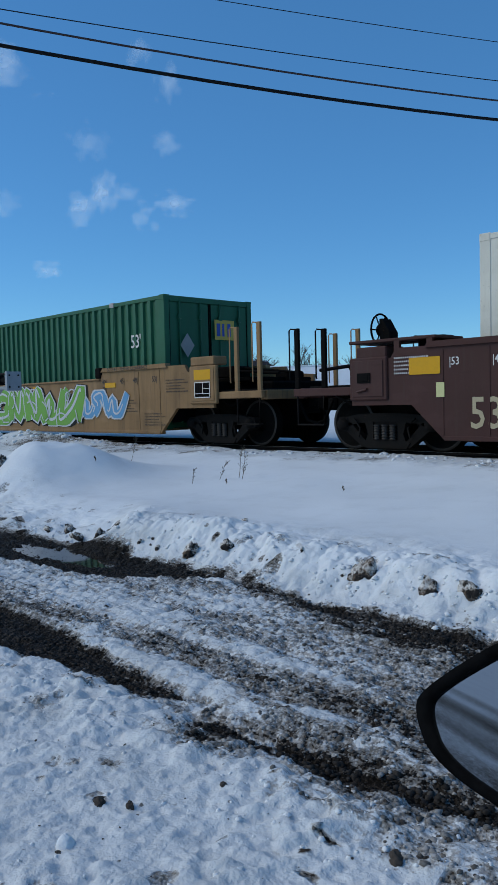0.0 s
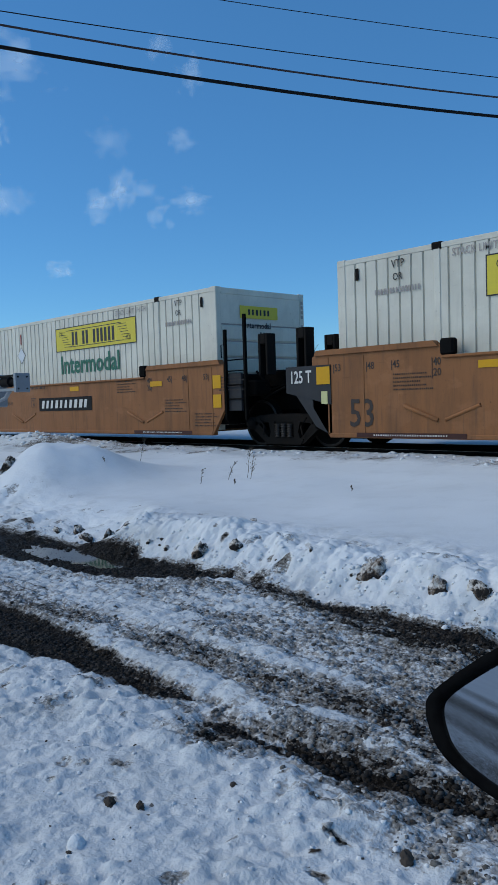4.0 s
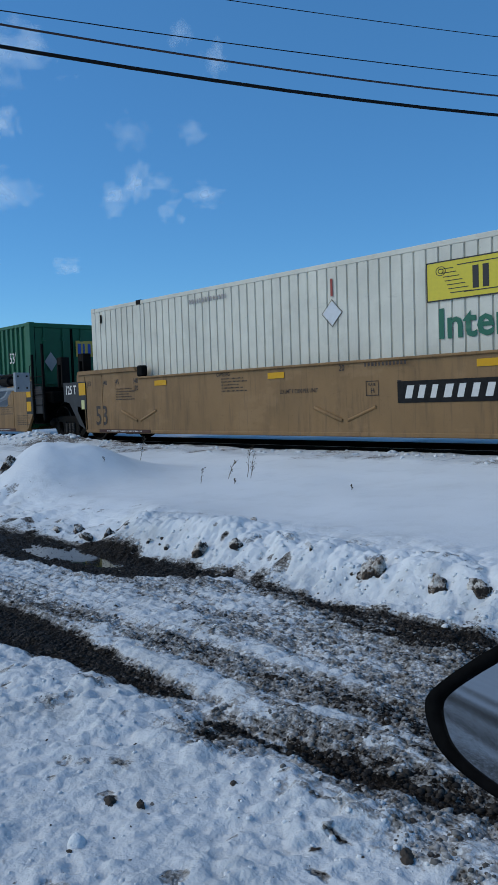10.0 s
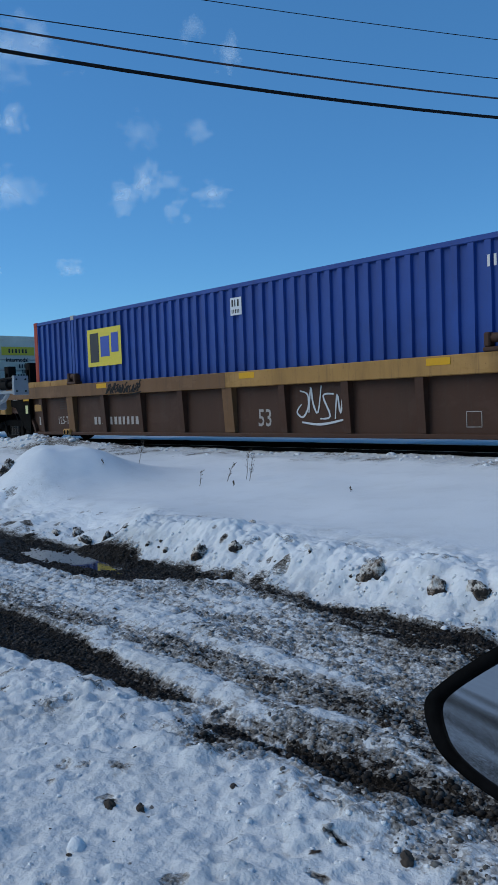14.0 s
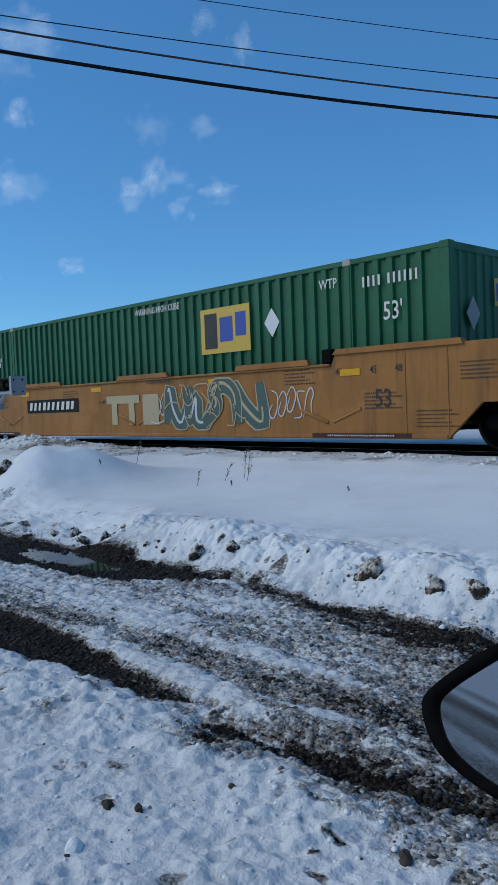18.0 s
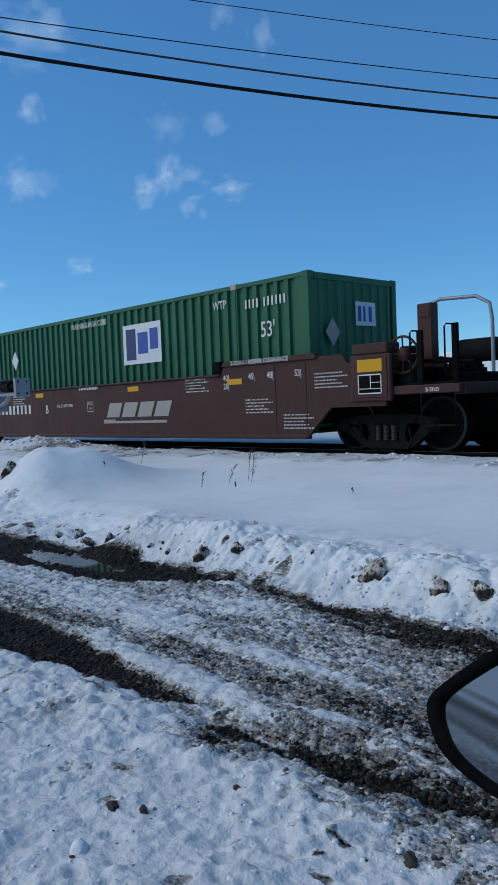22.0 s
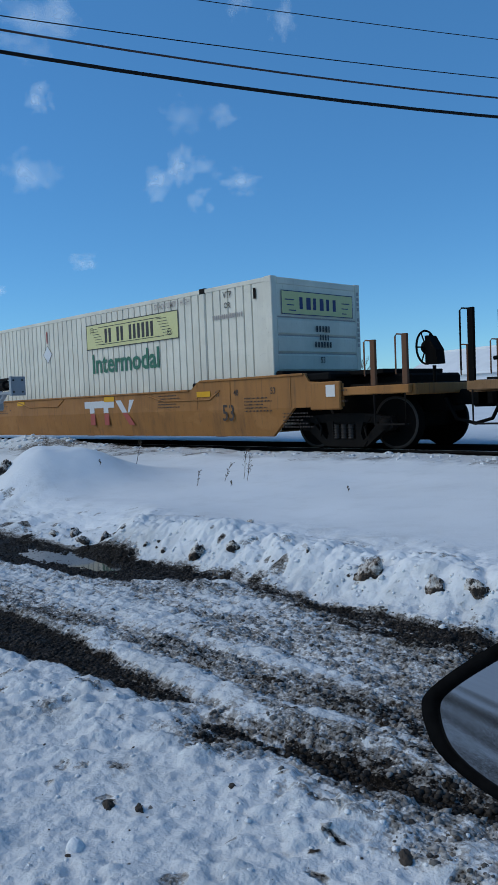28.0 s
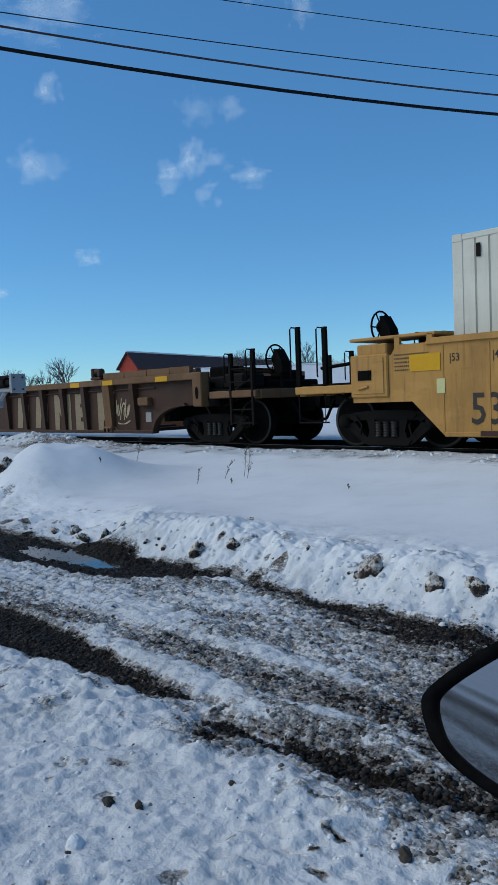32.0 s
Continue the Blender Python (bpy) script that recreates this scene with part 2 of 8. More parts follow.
def snow_material(name, grain=1.0, dirt_attr=False):
    """Old snow: soft lumps and crumbs; with the dirt attribute it turns to slush and wet soil."""
    m, n, l, b = nodes_of(name)
    soft = noise_node(n, l, 11.0, 4, 0.45)
    fine = noise_node(n, l, 60.0, 2, 0.6)
    wide = noise_node(n, l, 0.7, 3, 0.5)
    c28, c70 = crumbs_node(n, l, 24.0), crumbs_node(n, l, 62.0)
    smudge = noise_node(n, l, 2.6, 5, 0.66)
    rel = n.new("ShaderNodeAttribute")
    rel.attribute_name = "relief"
    c = mix(n, l, ramp(n, l, wide, 0.4, 0.7), (0.69, 0.71, 0.72), (0.63, 0.65, 0.66))
    c = mix(n, l, factor(n, l, ramp(n, l, smudge, 0.50, 0.68, 0.0, 0.75), rel.outputs["Fac"]), c, (0.42, 0.43, 0.425))
    c = mix(n, l, ramp(n, l, rel.outputs["Fac"], 0.7, 1.0, 0.0, 0.55), c, (0.47, 0.49, 0.50))
    h = total(n, l, ramp(n, l, soft, 0, 1, 0, 0.28), noise_node(n, l, 34.0, 3, 0.6), 0.26)
    h = total(n, l, h, fine, 0.12)
    if dirt_attr:
        at, wet = (n.new("ShaderNodeAttribute") for k in range(2))
        at.attribute_name, wet.attribute_name = "dirt", "wet"
        runs = noise_node(n, l, 20.0, 3, 0.62, (0.2, 1.0, 1.0))
        combs = noise_node(n, l, 62.0, 1, 0.5, (0.13, 1.0, 1.0))
        mott = noise_node(n, l, 17.0, 3, 0.66)
        # higher, so darker, in the gaps between crumbs
        grit = total(n, l, ramp(n, l, c28, 0.15, 0.75, -0.07, 0.09), ramp(n, l, c70, 0.15, 0.75, -0.09, 0.10), 1.0)
        grit = total(n, l, grit, ramp(n, l, fine, 0.3, 0.7, -0.20, 0.20), 1.0)
        grit = total(n, l, grit, ramp(n, l, mott, 0.3, 0.7, -0.2, 0.2), 1.0)
        grit = total(n, l, grit, ramp(n, l, runs, 0.3, 0.7, -0.17, 0.17), 1.0)
        grit = total(n, l, grit, ramp(n, l, combs, 0.3, 0.7, -0.12, 0.12), 1.0)
        d = total(n, l, at.outputs["Fac"], factor(n, l, grit, factor(n, l, rel.outputs["Fac"], ramp(n, l, at.outputs["Fac"], 0.0, 0.3, 0.36, 1.0))), 1.0)
        c = mix(n, l, ramp(n, l, d, 0.13, 0.28), c, (0.32, 0.315, 0.305))
        c = mix(n, l, ramp(n, l, d, 0.34, 0.50), c, (0.155, 0.145, 0.132))
        earth = mix(n, l, ramp(n, l, fine, 0.47, 0.62), (0.0065, 0.0055, 0.0046), (0.032, 0.026, 0.021))
        c = mix(n, l, ramp(n, l, d, 0.60, 0.70), c, earth)
        bits = factor(n, l, specks_node(n, l, 11.0, 0.30, 0.20), ramp(n, l, rel.outputs["Fac"], 0.25, 0.6))
        dust = factor(n, l, specks_node(n, l, 30.0, 0.16, 0.24), ramp(n, l, rel.outputs["Fac"], 0.25, 0.6))
        stain = factor(n, l, specks_node(n, l, 4.2, 0.22, 0.30), ramp(n, l, rel.outputs["Fac"], 0.25, 0.6, 0.0, 0.5))
        c = mix(n, l, factor(n, l, stain, ramp(n, l, mott, 0.45, 0.6)), c, (0.22, 0.18, 0.135))
        c = mix(n, l, factor(n, l, bits, ramp(n, l, smudge, 0.40, 0.56)), c, (0.045, 0.034, 0.026))
        c = mix(n, l, factor(n, l, dust, ramp(n, l, mott, 0.42, 0.56, 0.0, 0.85)), c, (0.07, 0.056, 0.044))
        c = mix(n, l, ramp(n, l, wet.outputs["Fac"], 0, 1, 0, 0.4), c, (0.014, 0.012, 0.010))
        l.new(ramp(n, l, wet.outputs["Fac"], 0, 1, 0.85, 0.5), b.inputs["Roughness"])
        rough = factor(n, l, ramp(n, l, at.outputs["Fac"], 0.05, 0.4, 0.04, 0.30), total(n, l, c28, c70, 0.7))
        h = total(n, l, h, rough, -0.9)
        h = total(n, l, h, factor(n, l, ramp(n, l, at.outputs["Fac"], 0.05, 0.3), runs), -0.25)
        h = factor(n, l, h, rel.outputs["Fac"])
    else:
        b.inputs["Roughness"].default_value = 0.8
    l.new(c, b.inputs["Base Color"])
    b.inputs["Specular IOR Level"].default_value = 0.05
    bump(n, l, b, h, 0.9 * grain, 0.05)
    return m


M["snow"] = snow_material("snow", 0.7)
M["ground"] = snow_material("snow_and_slush", 0.8, True)


def clod_material():
    """Frozen snow broken open, with soil in its hollows."""
    m, n, l, b = nodes_of("dirty_snow")
    t = noise_node(n, l, 6.0, 6, 0.7)
    u = noise_node(n, l, 13.0, 6, 0.72)
    c = mix(n, l, ramp(n, l, t, 0.42, 0.54), (0.70, 0.68, 0.64), (0.14, 0.10, 0.07))
    c = mix(n, l, ramp(n, l, u, 0.47, 0.55), c, (0.012, 0.009, 0.007))
    l.new(c, b.inputs["Base Color"])
    b.inputs["Roughness"].default_value = 0.9
    bump(n, l, b, u, 1.0, 0.03)
    return m


M["dirtysnow"] = clod_material()


def water_material():
    m, n, l, b = nodes_of("puddle_water")
    b.inputs["Base Color"].default_value = (0.02, 0.018, 0.016, 1)
    b.inputs["Roughness"].default_value = 0.04
    b.inputs["Specular IOR Level"].default_value = 0.5
    bump(n, l, b, noise_node(n, l, 7.0, 3), 0.04, 0.004)
    return m


M["water"] = water_material()


def mirror_material():
    m, n, l, b = nodes_of("mirror_glass")
    b.inputs["Base Color"].default_value = (0.30, 0.34, 0.39, 1)
    b.inputs["Metallic"].default_value, b.inputs["Roughness"].default_value = 1.0, 0.02
    return m


M["mirror"] = mirror_material()


def cloud_material(seed, strength):
    """Thin vapour: mostly clear, lit by the sun and an added glow, with a ragged noise edge."""
    m, n, l, b = nodes_of("cloud_vapour")
    tc = n.new("ShaderNodeTexCoord")
    ln = n.new("ShaderNodeVectorMath")
    ln.operation = "LENGTH"
    mp = n.new("ShaderNodeMapping")
    mp.inputs["Location"].default_value = (-1, -1, -1)
    mp.inputs["Scale"].default_value = (2, 2, 2)
    l.new(tc.outputs["Generated"], mp.inputs[0])
    sep = n.new("ShaderNodeSeparateXYZ")
    l.new(mp.outputs[0], sep.inputs[0])
    com = n.new("ShaderNodeCombineXYZ")
    l.new(sep.outputs[0], com.inputs[0])
    l.new(sep.outputs[1], com.inputs[1])
    l.new(com.outputs[0], ln.inputs[0])
    t = n.new("ShaderNodeTexNoise")
    t.noise_dimensions = "4D"
    t.inputs["W"].default_value = seed
    t.inputs["Scale"].default_value, t.inputs["Detail"].default_value, t.inputs["Roughness"].default_value = 1.9, 7, 0.56
    t.inputs["Distortion"].default_value = 0.25
    l.new(com.outputs[0], t.inputs["Vector"])
    sub = n.new("ShaderNodeMath")
    sub.operation = "MULTIPLY_ADD"
    l.new(ln.outputs["Value"], sub.inputs[0])
    sub.inputs[1].default_value = -0.50
    l.new(t.outputs[0], sub.inputs[2])
    l.new(ramp(n, l, sub.outputs[0], 0.22, 0.58, 0.0, strength * 1.5), b.inputs["Alpha"])
    b.inputs["Base Color"].default_value = (0.9, 0.9, 0.9, 1)
    b.inputs["Roughness"].default_value = 1.0
    b.inputs["Specular IOR Level"].default_value = 0.0
    # faint pale emission stands in for sunlight scattered inside the vapour
    b.inputs["Emission Color"].default_value = (0.80, 0.90, 1.0, 1)
    b.inputs["Emission Strength"].default_value = 0.35
    return m


# ------------------------------------------------------------------ mesh tools
class Shape:
    """Collects vertices and faces of one mesh."""

    def __init__(self):
        self.v, self.f, self.smooth = [], [], []

    def add(self, verts, faces, smooth=False):
        k = len(self.v)
        self.v += [tuple(p) for p in verts]
        self.f += [tuple(i + k for i in q) for q in faces]
        self.smooth += [smooth] * len(faces)
        return self

    def box(self, x0, x1, y0, y1, z0, z1, c=0.0):
        """A box, with its edges cut by c."""
        if c <= 0:
            v = [(x, y, z) for x in (x0, x1) for y in (y0, y1) for z in (z0, z1)]
            return self.add(v, [(0, 1, 3, 2), (4, 6, 7, 5), (0, 4, 5, 1), (2, 3, 7, 6), (0, 2, 6, 4), (1, 5, 7, 3)])
        lo, hi, v, ids = (x0, y0, z0), (x1, y1, z1), [], {}
        for sx in (0, 1):
            for sy in (0, 1):
                for sz in (0, 1):
                    s = (sx, sy, sz)
                    for ax in range(3):
                        p = []
                        for k in range(3):
                            e = hi[k] if s[k] else lo[k]
                            p.append(e if k == ax else e + (-c if s[k] else c))
                        ids[(s, ax)] = len(v)
                        v.append(tuple(p))
        f = []
        for ax in range(3):
            b, d = [k for k in range(3) if k != ax]
            for side in (0, 1):
                loop = []
                for sb, sd in ((0, 0), (1, 0), (1, 1), (0, 1)):
                    s = [0, 0, 0]
                    s[ax], s[b], s[d] = side, sb, sd
                    loop.append(ids[(tuple(s), ax)])
                f.append(tuple(loop) if (side == 1) == (ax != 1) else tuple(reversed(loop)))
            for sb in (0, 1):
                for sd in (0, 1):
                    s0, s1 = [0, 0, 0], [0, 0, 0]
                    s0[b] = s1[b] = sb
                    s0[d] = s1[d] = sd
                    s0[ax], s1[ax] = 0, 1
                    f.append((ids[(tuple(s0), b)], ids[(tuple(s1), b)], ids[(tuple(s1), d)], ids[(tuple(s0), d)]))
        for s in {k[0] for k in ids}:
            f.append((ids[(s, 0)], ids[(s, 1)], ids[(s, 2)]))
        return self.add(v, f)

    def prism(self, poly, y0, y1):
        """A polygon in x, z (anticlockwise seen from -y) drawn out from y0 to y1."""
        n = len(poly)
        v = [(x, y0, z) for x, z in poly] + [(x, y1, z) for x, z in poly]
        f = [tuple(range(n)), tuple(reversed(range(n, 2 * n)))]
        f += [(i, i + n, (i + 1) % n + n, (i + 1) % n) for i in range(n)]
        return self.add(v, f)

    def tube(self, pts, r, n=8, caps=True):
        """A round bar along a line of points."""
        pts = [Vector(p) for p in pts]
        rings = []
        for i, p in enumerate(pts):
            d = (pts[min(i + 1, len(pts) - 1)] - pts[max(i - 1, 0)]).normalized()
            a = d.cross(Vector((0, 0, 1)) if abs(d.z) < 0.9 else Vector((1, 0, 0))).normalized()
            b = d.cross(a)
            rr = r[i] if isinstance(r, (list, tuple)) else r
            rings.append([p + (a * math.cos(2 * math.pi * k / n) + b * math.sin(2 * math.pi * k / n)) * rr for k in range(n)])
        v = [q for ring in rings for q in ring]
        f = [(i * n + k, i * n + (k + 1) % n, (i + 1) * n + (k + 1) % n, (i + 1) * n + k) for i in range(len(pts) - 1) for k in range(n)]
        self.add(v, f, True)
        if caps:
            self.add(rings[0], [tuple(reversed(range(n)))])
            self.add(rings[-1], [tuple(range(n))])
        return self

    def lathe(self, prof, c=(0, 0, 0), n=24, axis="y"):
        """A profile of (radius, offset) turned about an axis through c."""
        v = []
        for r, o in prof:
            for k in range(n):
                a = 2 * math.pi * k / n
                p = {"y": (r * math.cos(a), o, r * math.sin(a)), "z": (r * math.cos(a), r * math.sin(a), o), "x": (o, r * math.cos(a), r * math.sin(a))}[axis]
                v.append((c[0] + p[0], c[1] + p[1], c[2] + p[2]))
        f = [(i * n + k, i * n + (k + 1) % n, (i + 1) * n + (k + 1) % n, (i + 1) * n + k) for i in range(len(prof) - 1) for k in range(n)]
        return self.add(v, f, True)

    def torus(self, c, big, small, axis="y", n=24, m=6):
        prof = [(big + small * math.cos(2 * math.pi * k / m), small * math.sin(2 * math.pi * k / m)) for k in range(m + 1)]
        return self.lathe(prof, c, n, axis)

    def mesh(self, name):
        me = bpy.data.meshes.new(name)
        me.from_pydata(self.v, [], self.f)
        me.polygons.foreach_set("use_smooth", self.smooth)
        me.update()
        return me


STORE = {}


def stored(key, make):
    """The mesh of that key, built once."""
    if key not in STORE:
        s = Shape()
        out = make(s)
        STORE[key] = (out if isinstance(out, Shape) else s).mesh(str(key[0] if isinstance(key, tuple) else key))
    return STORE[key]


def part(name, mesh, material, parent=None, label="", at=(0, 0, 0), turn=0.0):
    """One mesh as an object of its own, under a thing or a part."""
    if isinstance(mesh, Shape):
        mesh = mesh.mesh(name)
    ob = new(name, mesh)
    if name in ("end_device", "logo_device", "marking", "board_marking"):
        ob["kind"] = "stuff"
    if not mesh.materials:
        mesh.materials.append(None)
    ob.material_slots[0].link = "OBJECT"
    ob.material_slots[0].material = M[material] if isinstance(material, str) else material
    ob.location = at
    if turn:
        ob.rotation_euler = (0, 0, turn)
    if parent is not None:
        ob.parent = parent
    if label:
        ob["label"] = label
    return ob


def thing(name, label, category, group="", kind="", at=(0, 0, 0)):
    ob = new(name)
    ob.empty_display_size = 0.3
    ob.location = at
    return tagged(ob, label, category, group, kind)


def text_mesh(words, size=1.0, squeeze=1.0, weight=0.012, slant=0.0):
    """Lettering as a flat mesh in x, z, facing -y, its lower left corner at the origin."""
    key = ("lettering", words, size, squeeze, weight, slant)
    if key not in STORE:
        cu = bpy.data.curves.new("lettering", "FONT")
        cu.body, cu.size, cu.resolution_u = words, size * 1.38, 2
        cu.offset, cu.shear = weight * size, slant
        ob = new("lettering", cu)
        me = bpy.data.meshes.new_from_object(ob.evaluated_get(bpy.context.evaluated_depsgraph_get()))
        bpy.data.objects.remove(ob)
        me.transform(Matrix(((squeeze, 0, 0, 0), (0, 0, 0, 0), (0, 1, 0, 0), (0, 0, 0, 1))))
        me.materials.clear()
        STORE[key] = me
    return STORE[key]


def quad(s, x0, x1, z0, z1, y=0.0, slant=0.0):
    return s.add([(x0, y, z0), (x1, y, z0), (x1 + slant, y, z1), (x0 + slant, y, z1)], [(0, 1, 2, 3)])


def bars(s, x0, x1, z0, z1, count, seed, slant=0.0, y=0.0):
    """Plain bars in the place of writing that is not lettered."""
    rnd = random.Random(seed)
    step = (x1 - x0) / count
    for i in range(count):
        w = step * rnd.uniform(0.42, 0.66)
        quad(s, x0 + i * step, x0 + i * step + w, z0, z1, y, slant)
    return s


# ------------------------------------------------------------------ ground
TABLES = {}


def lattice(x, y, seed):
    """Smooth value noise in 0..1 at float arrays x, y."""
    if seed not in TABLES:
        TABLES[seed] = np.random.RandomState(seed).rand(256, 256)
    tab = TABLES[seed]
    xi, yi = np.floor(x).astype(int), np.floor(y).astype(int)
    fx, fy = x - xi, y - yi
    fx, fy = fx * fx * (3 - 2 * fx), fy * fy * (3 - 2 * fy)
    a, b = tab[xi % 256, yi % 256], tab[(xi + 1) % 256, yi % 256]
    c, d = tab[xi % 256, (yi + 1) % 256], tab[(xi + 1) % 256, (yi + 1) % 256]
    return (a * (1 - fx) + b * fx) * (1 - fy) + (c * (1 - fx) + d * fx) * fy


def fbm(x, y, scale, seed, octaves=4, gain=0.55):
    out, amp, tot = 0.0, 1.0, 0.0
    for o in range(octaves):
        out = out + amp * lattice(x * scale * 2 ** o + 31.7 * o, y * scale * 2 ** o + 11.3 * o, seed + o)
        tot += amp
        amp *= gain
    return out / tot


def step(a, b, v):
    k = np.clip((v - a) / (b - a), 0, 1)
    return k * k * (3 - 2 * k)


def hump(v, c, w):
    return np.exp(-((v - c) / w) ** 2)


RAIL_Z, TRACK_Y = 0.49, 11.68


def cells(x, y, scale, seed):
    """Distance to the nearest of scattered points, in cell widths: low on a crumb, high in the gaps."""
    if seed not in TABLES:
        TABLES[seed] = np.random.RandomState(seed).rand(64, 64, 2)
    tab = TABLES[seed]
    u, v = x * scale, y * scale
    iu, iv = np.floor(u).astype(int), np.floor(v).astype(int)
    best = np.full(np.shape(u), 9.0)
    for du in (-1, 0, 1):
        for dv in (-1, 0, 1):
            p = tab[(iu + du) % 64, (iv + dv) % 64]
            best = np.minimum(best, (iu + du + p[..., 0] - u) ** 2 + (iv + dv + p[..., 1] - v) ** 2)
    return np.sqrt(best)


def band(v, lo, hi, soft):
    return step(lo - soft, lo + soft, v) * (1 - step(hi - soft, hi + soft, v))


def terrain(x, y):
    """Height, dirt and wetness of the ground."""
    x, y = np.asarray(x, float), np.asarray(y, float)
    near = np.exp(-(np.maximum(0, np.hypot(x + 3, y - 3) - 4) / 9) ** 2)
    yw = y + 0.16 * (fbm(x, y, 0.6, 3, 4) - 0.5) + 0.10 * (fbm(x, y, 2.5, 7, 3) - 0.5)
    foot = 4.16 + 0.30 * (fbm(x, x * 0, 0.7, 17, 4) - 0.5) - 0.16 * hump(x, -9.0, 2.2)
    bank = step(0, 1, (y - foot) / (0.50 + 0.85 * (1 - step(-7.4, -6.3, x)) * step(-13, -10, x)))
    z = bank * (0.25 + 0.05 * (fbm(x, y, 0.8, 5, 2) - 0.5))
    z = z + step(5.2, 9.6, y) * 0.20 + 0.03 * hump(y, 9.6, 0.7)
    shore = hump(y, foot + 0.40, 0.48) * near
    coarse = np.clip(1 - (cells(x, y, 5.5, 401) / 0.9) ** 2, 0, 1)
    small = np.clip(1 - (cells(x, y, 15.0, 402) / 0.9) ** 2, 0, 1)
    tiny = np.clip(1 - (cells(x, y, 34.0, 403) / 0.9) ** 2, 0, 1)
    z = z + shore * (0.22 * (fbm(x, y, 1.7, 61, 3) - 0.5) + 0.10 * (coarse - 0.5) * fbm(x, y, 1.0, 63, 2) + 0.045 * (small - 0.5) * fbm(x, y, 2.0, 65, 2) + 0.055 * (fbm(x, y, 7.0, 67, 4, 0.55) - 0.5))
    # smooth drift beyond the bank, crusty strip beside the track
    z = z + step(4.9, 5.6, y) * 0.07 * (fbm(x, y, 0.5, 71, 3) - 0.5) * near
    strip = step(8.6, 9.3, y + 0.7 * (1 - step(-15, -12, x))) * (1 - step(10.3, 10.6, y))
    z = z + strip * ((0.09 + 0.10 * hump(x, -18, 4)) * (fbm(x, y, 2.4, 83, 5, 0.7) - 0.5) + 0.24 * hump(x, -18, 2.6) * hump(y, 9.6, 0.6) * (0.7 + 0.6 * fbm(x, y, 1.2, 85, 3)))
    # the heap of ploughed snow
    hu, hv = (x + 10.5) * 0.48 + (y - 5.75) * 0.877, (x + 10.5) * -0.877 + (y - 5.75) * 0.48
    heap = np.exp(-((hu / np.where(hu < 0, 0.75, 1.35)) ** 2 + (hv / 1.0) ** 2) ** 1.2)
    z = z + 0.57 * heap + 0.16 * heap * (fbm(x, y, 1.6, 91, 4) - 0.5)
    # track bed
    bed = step(10.4, 10.75, y) * (1 - step(12.7, 13.3, y))
    z = z * (1 - bed) + bed * 0.33
    # road: two trodden ruts with slush and strips of clean snow between them
    road = 1 - step(-0.1, 0.2, y - foot)
    streak = fbm(x * 0.16, y, 5.0, 101, 5, 0.6) - 0.5
    broad = fbm(x * 0.5, y, 1.3, 111, 4) - 0.5
    ragged = fbm(x, y, 3.6, 115, 4, 0.62) - 0.5
    yr = y + 0.16 * ragged + 0.10 * (fbm(x * 0.4, y, 1.6, 119, 3) - 0.5)

    def strip_of(path, soft=0.05):
        """A strip along the road: rows of x, near edge, far edge, strength."""
        xs, lo, hi, amount = zip(*path)
        return band(yr, np.interp(x, xs, lo), np.interp(x, xs, hi), soft) * np.interp(x, xs, amount)

    rut1 = strip_of(((-9, 2.02, 2.50, 1), (-4.4, 2.01, 2.48, 1), (-3.8, 2.12, 2.42, 1), (-3.4, 2.13, 2.33, 0.95), (-2.9, 2.18, 2.31, 0.7), (-2.6, 2.12, 2.27, 0.6),
                     (-2.3, 2.11, 2.27, 0.85), (-1.8, 2.15, 2.30, 0.95), (-1.2, 2.21, 2.33, 0.95), (1, 2.2, 2.33, 1)))
    rut2 = strip_of(((-12, 3.32, 4.05, 1), (-7.3, 3.28, 4.14, 1), (-6.2, 3.32, 4.12, 1), (-5.3, 3.50, 4.20, 0.95), (-4.9, 3.80, 4.20, 0.8), (-4.6, 3.98, 4.16, 0.6),
                     (-4.2, 3.95, 4.10, 0.8), (-3.8, 3.92, 4.10, 1), (-3.3, 3.85, 4.05, 1), (-2.7, 3.78, 4.02, 1), (1, 3.78, 4.06, 1)))
    slush2 = strip_of(((-4.4, 3.85, 3.95, 0), (-4.0, 3.82, 4.0, 1), (-3.3, 3.70, 3.95, 1), (-2.7, 3.57, 3.88, 1), (1, 3.52, 3.9, 1)), 0.03)
    clean1 = strip_of(((-9, 2.58, 3.2, 0.1), (-5.9, 2.58, 3.34, 0.15), (-5.1, 2.72, 3.36, 0.35), (-4.2, 2.82, 3.20, 0.9), (-3.6, 2.90, 3.13, 1), (-3.1, 2.86, 3.05, 1), (-2.4, 2.82, 2.94, 0.9), (-1.9, 2.8, 2.85, 0.2), (1, 2.8, 2.85, 0)), 0.06)
    clean2 = strip_of(((-5.4, 2.54, 2.60, 0), (-4.4, 2.50, 2.62, 0.7), (-3.4, 2.36, 2.54, 1), (-2.5, 2.31, 2.47, 1), (-2.27, 2.36, 2.53, 1), (-1.7, 2.40, 2.58, 0.9), (1, 2.42, 2.6, 0.8)), 0.05)
    lane = band(yr, 2.12, 3.90, 0.10) * road
    left = 1 - step(-3.5, -3.0, x)
    brown = band(yr, 2.55, 2.85, 0.08) * step(-4.3, -3.6, x) * 0.10
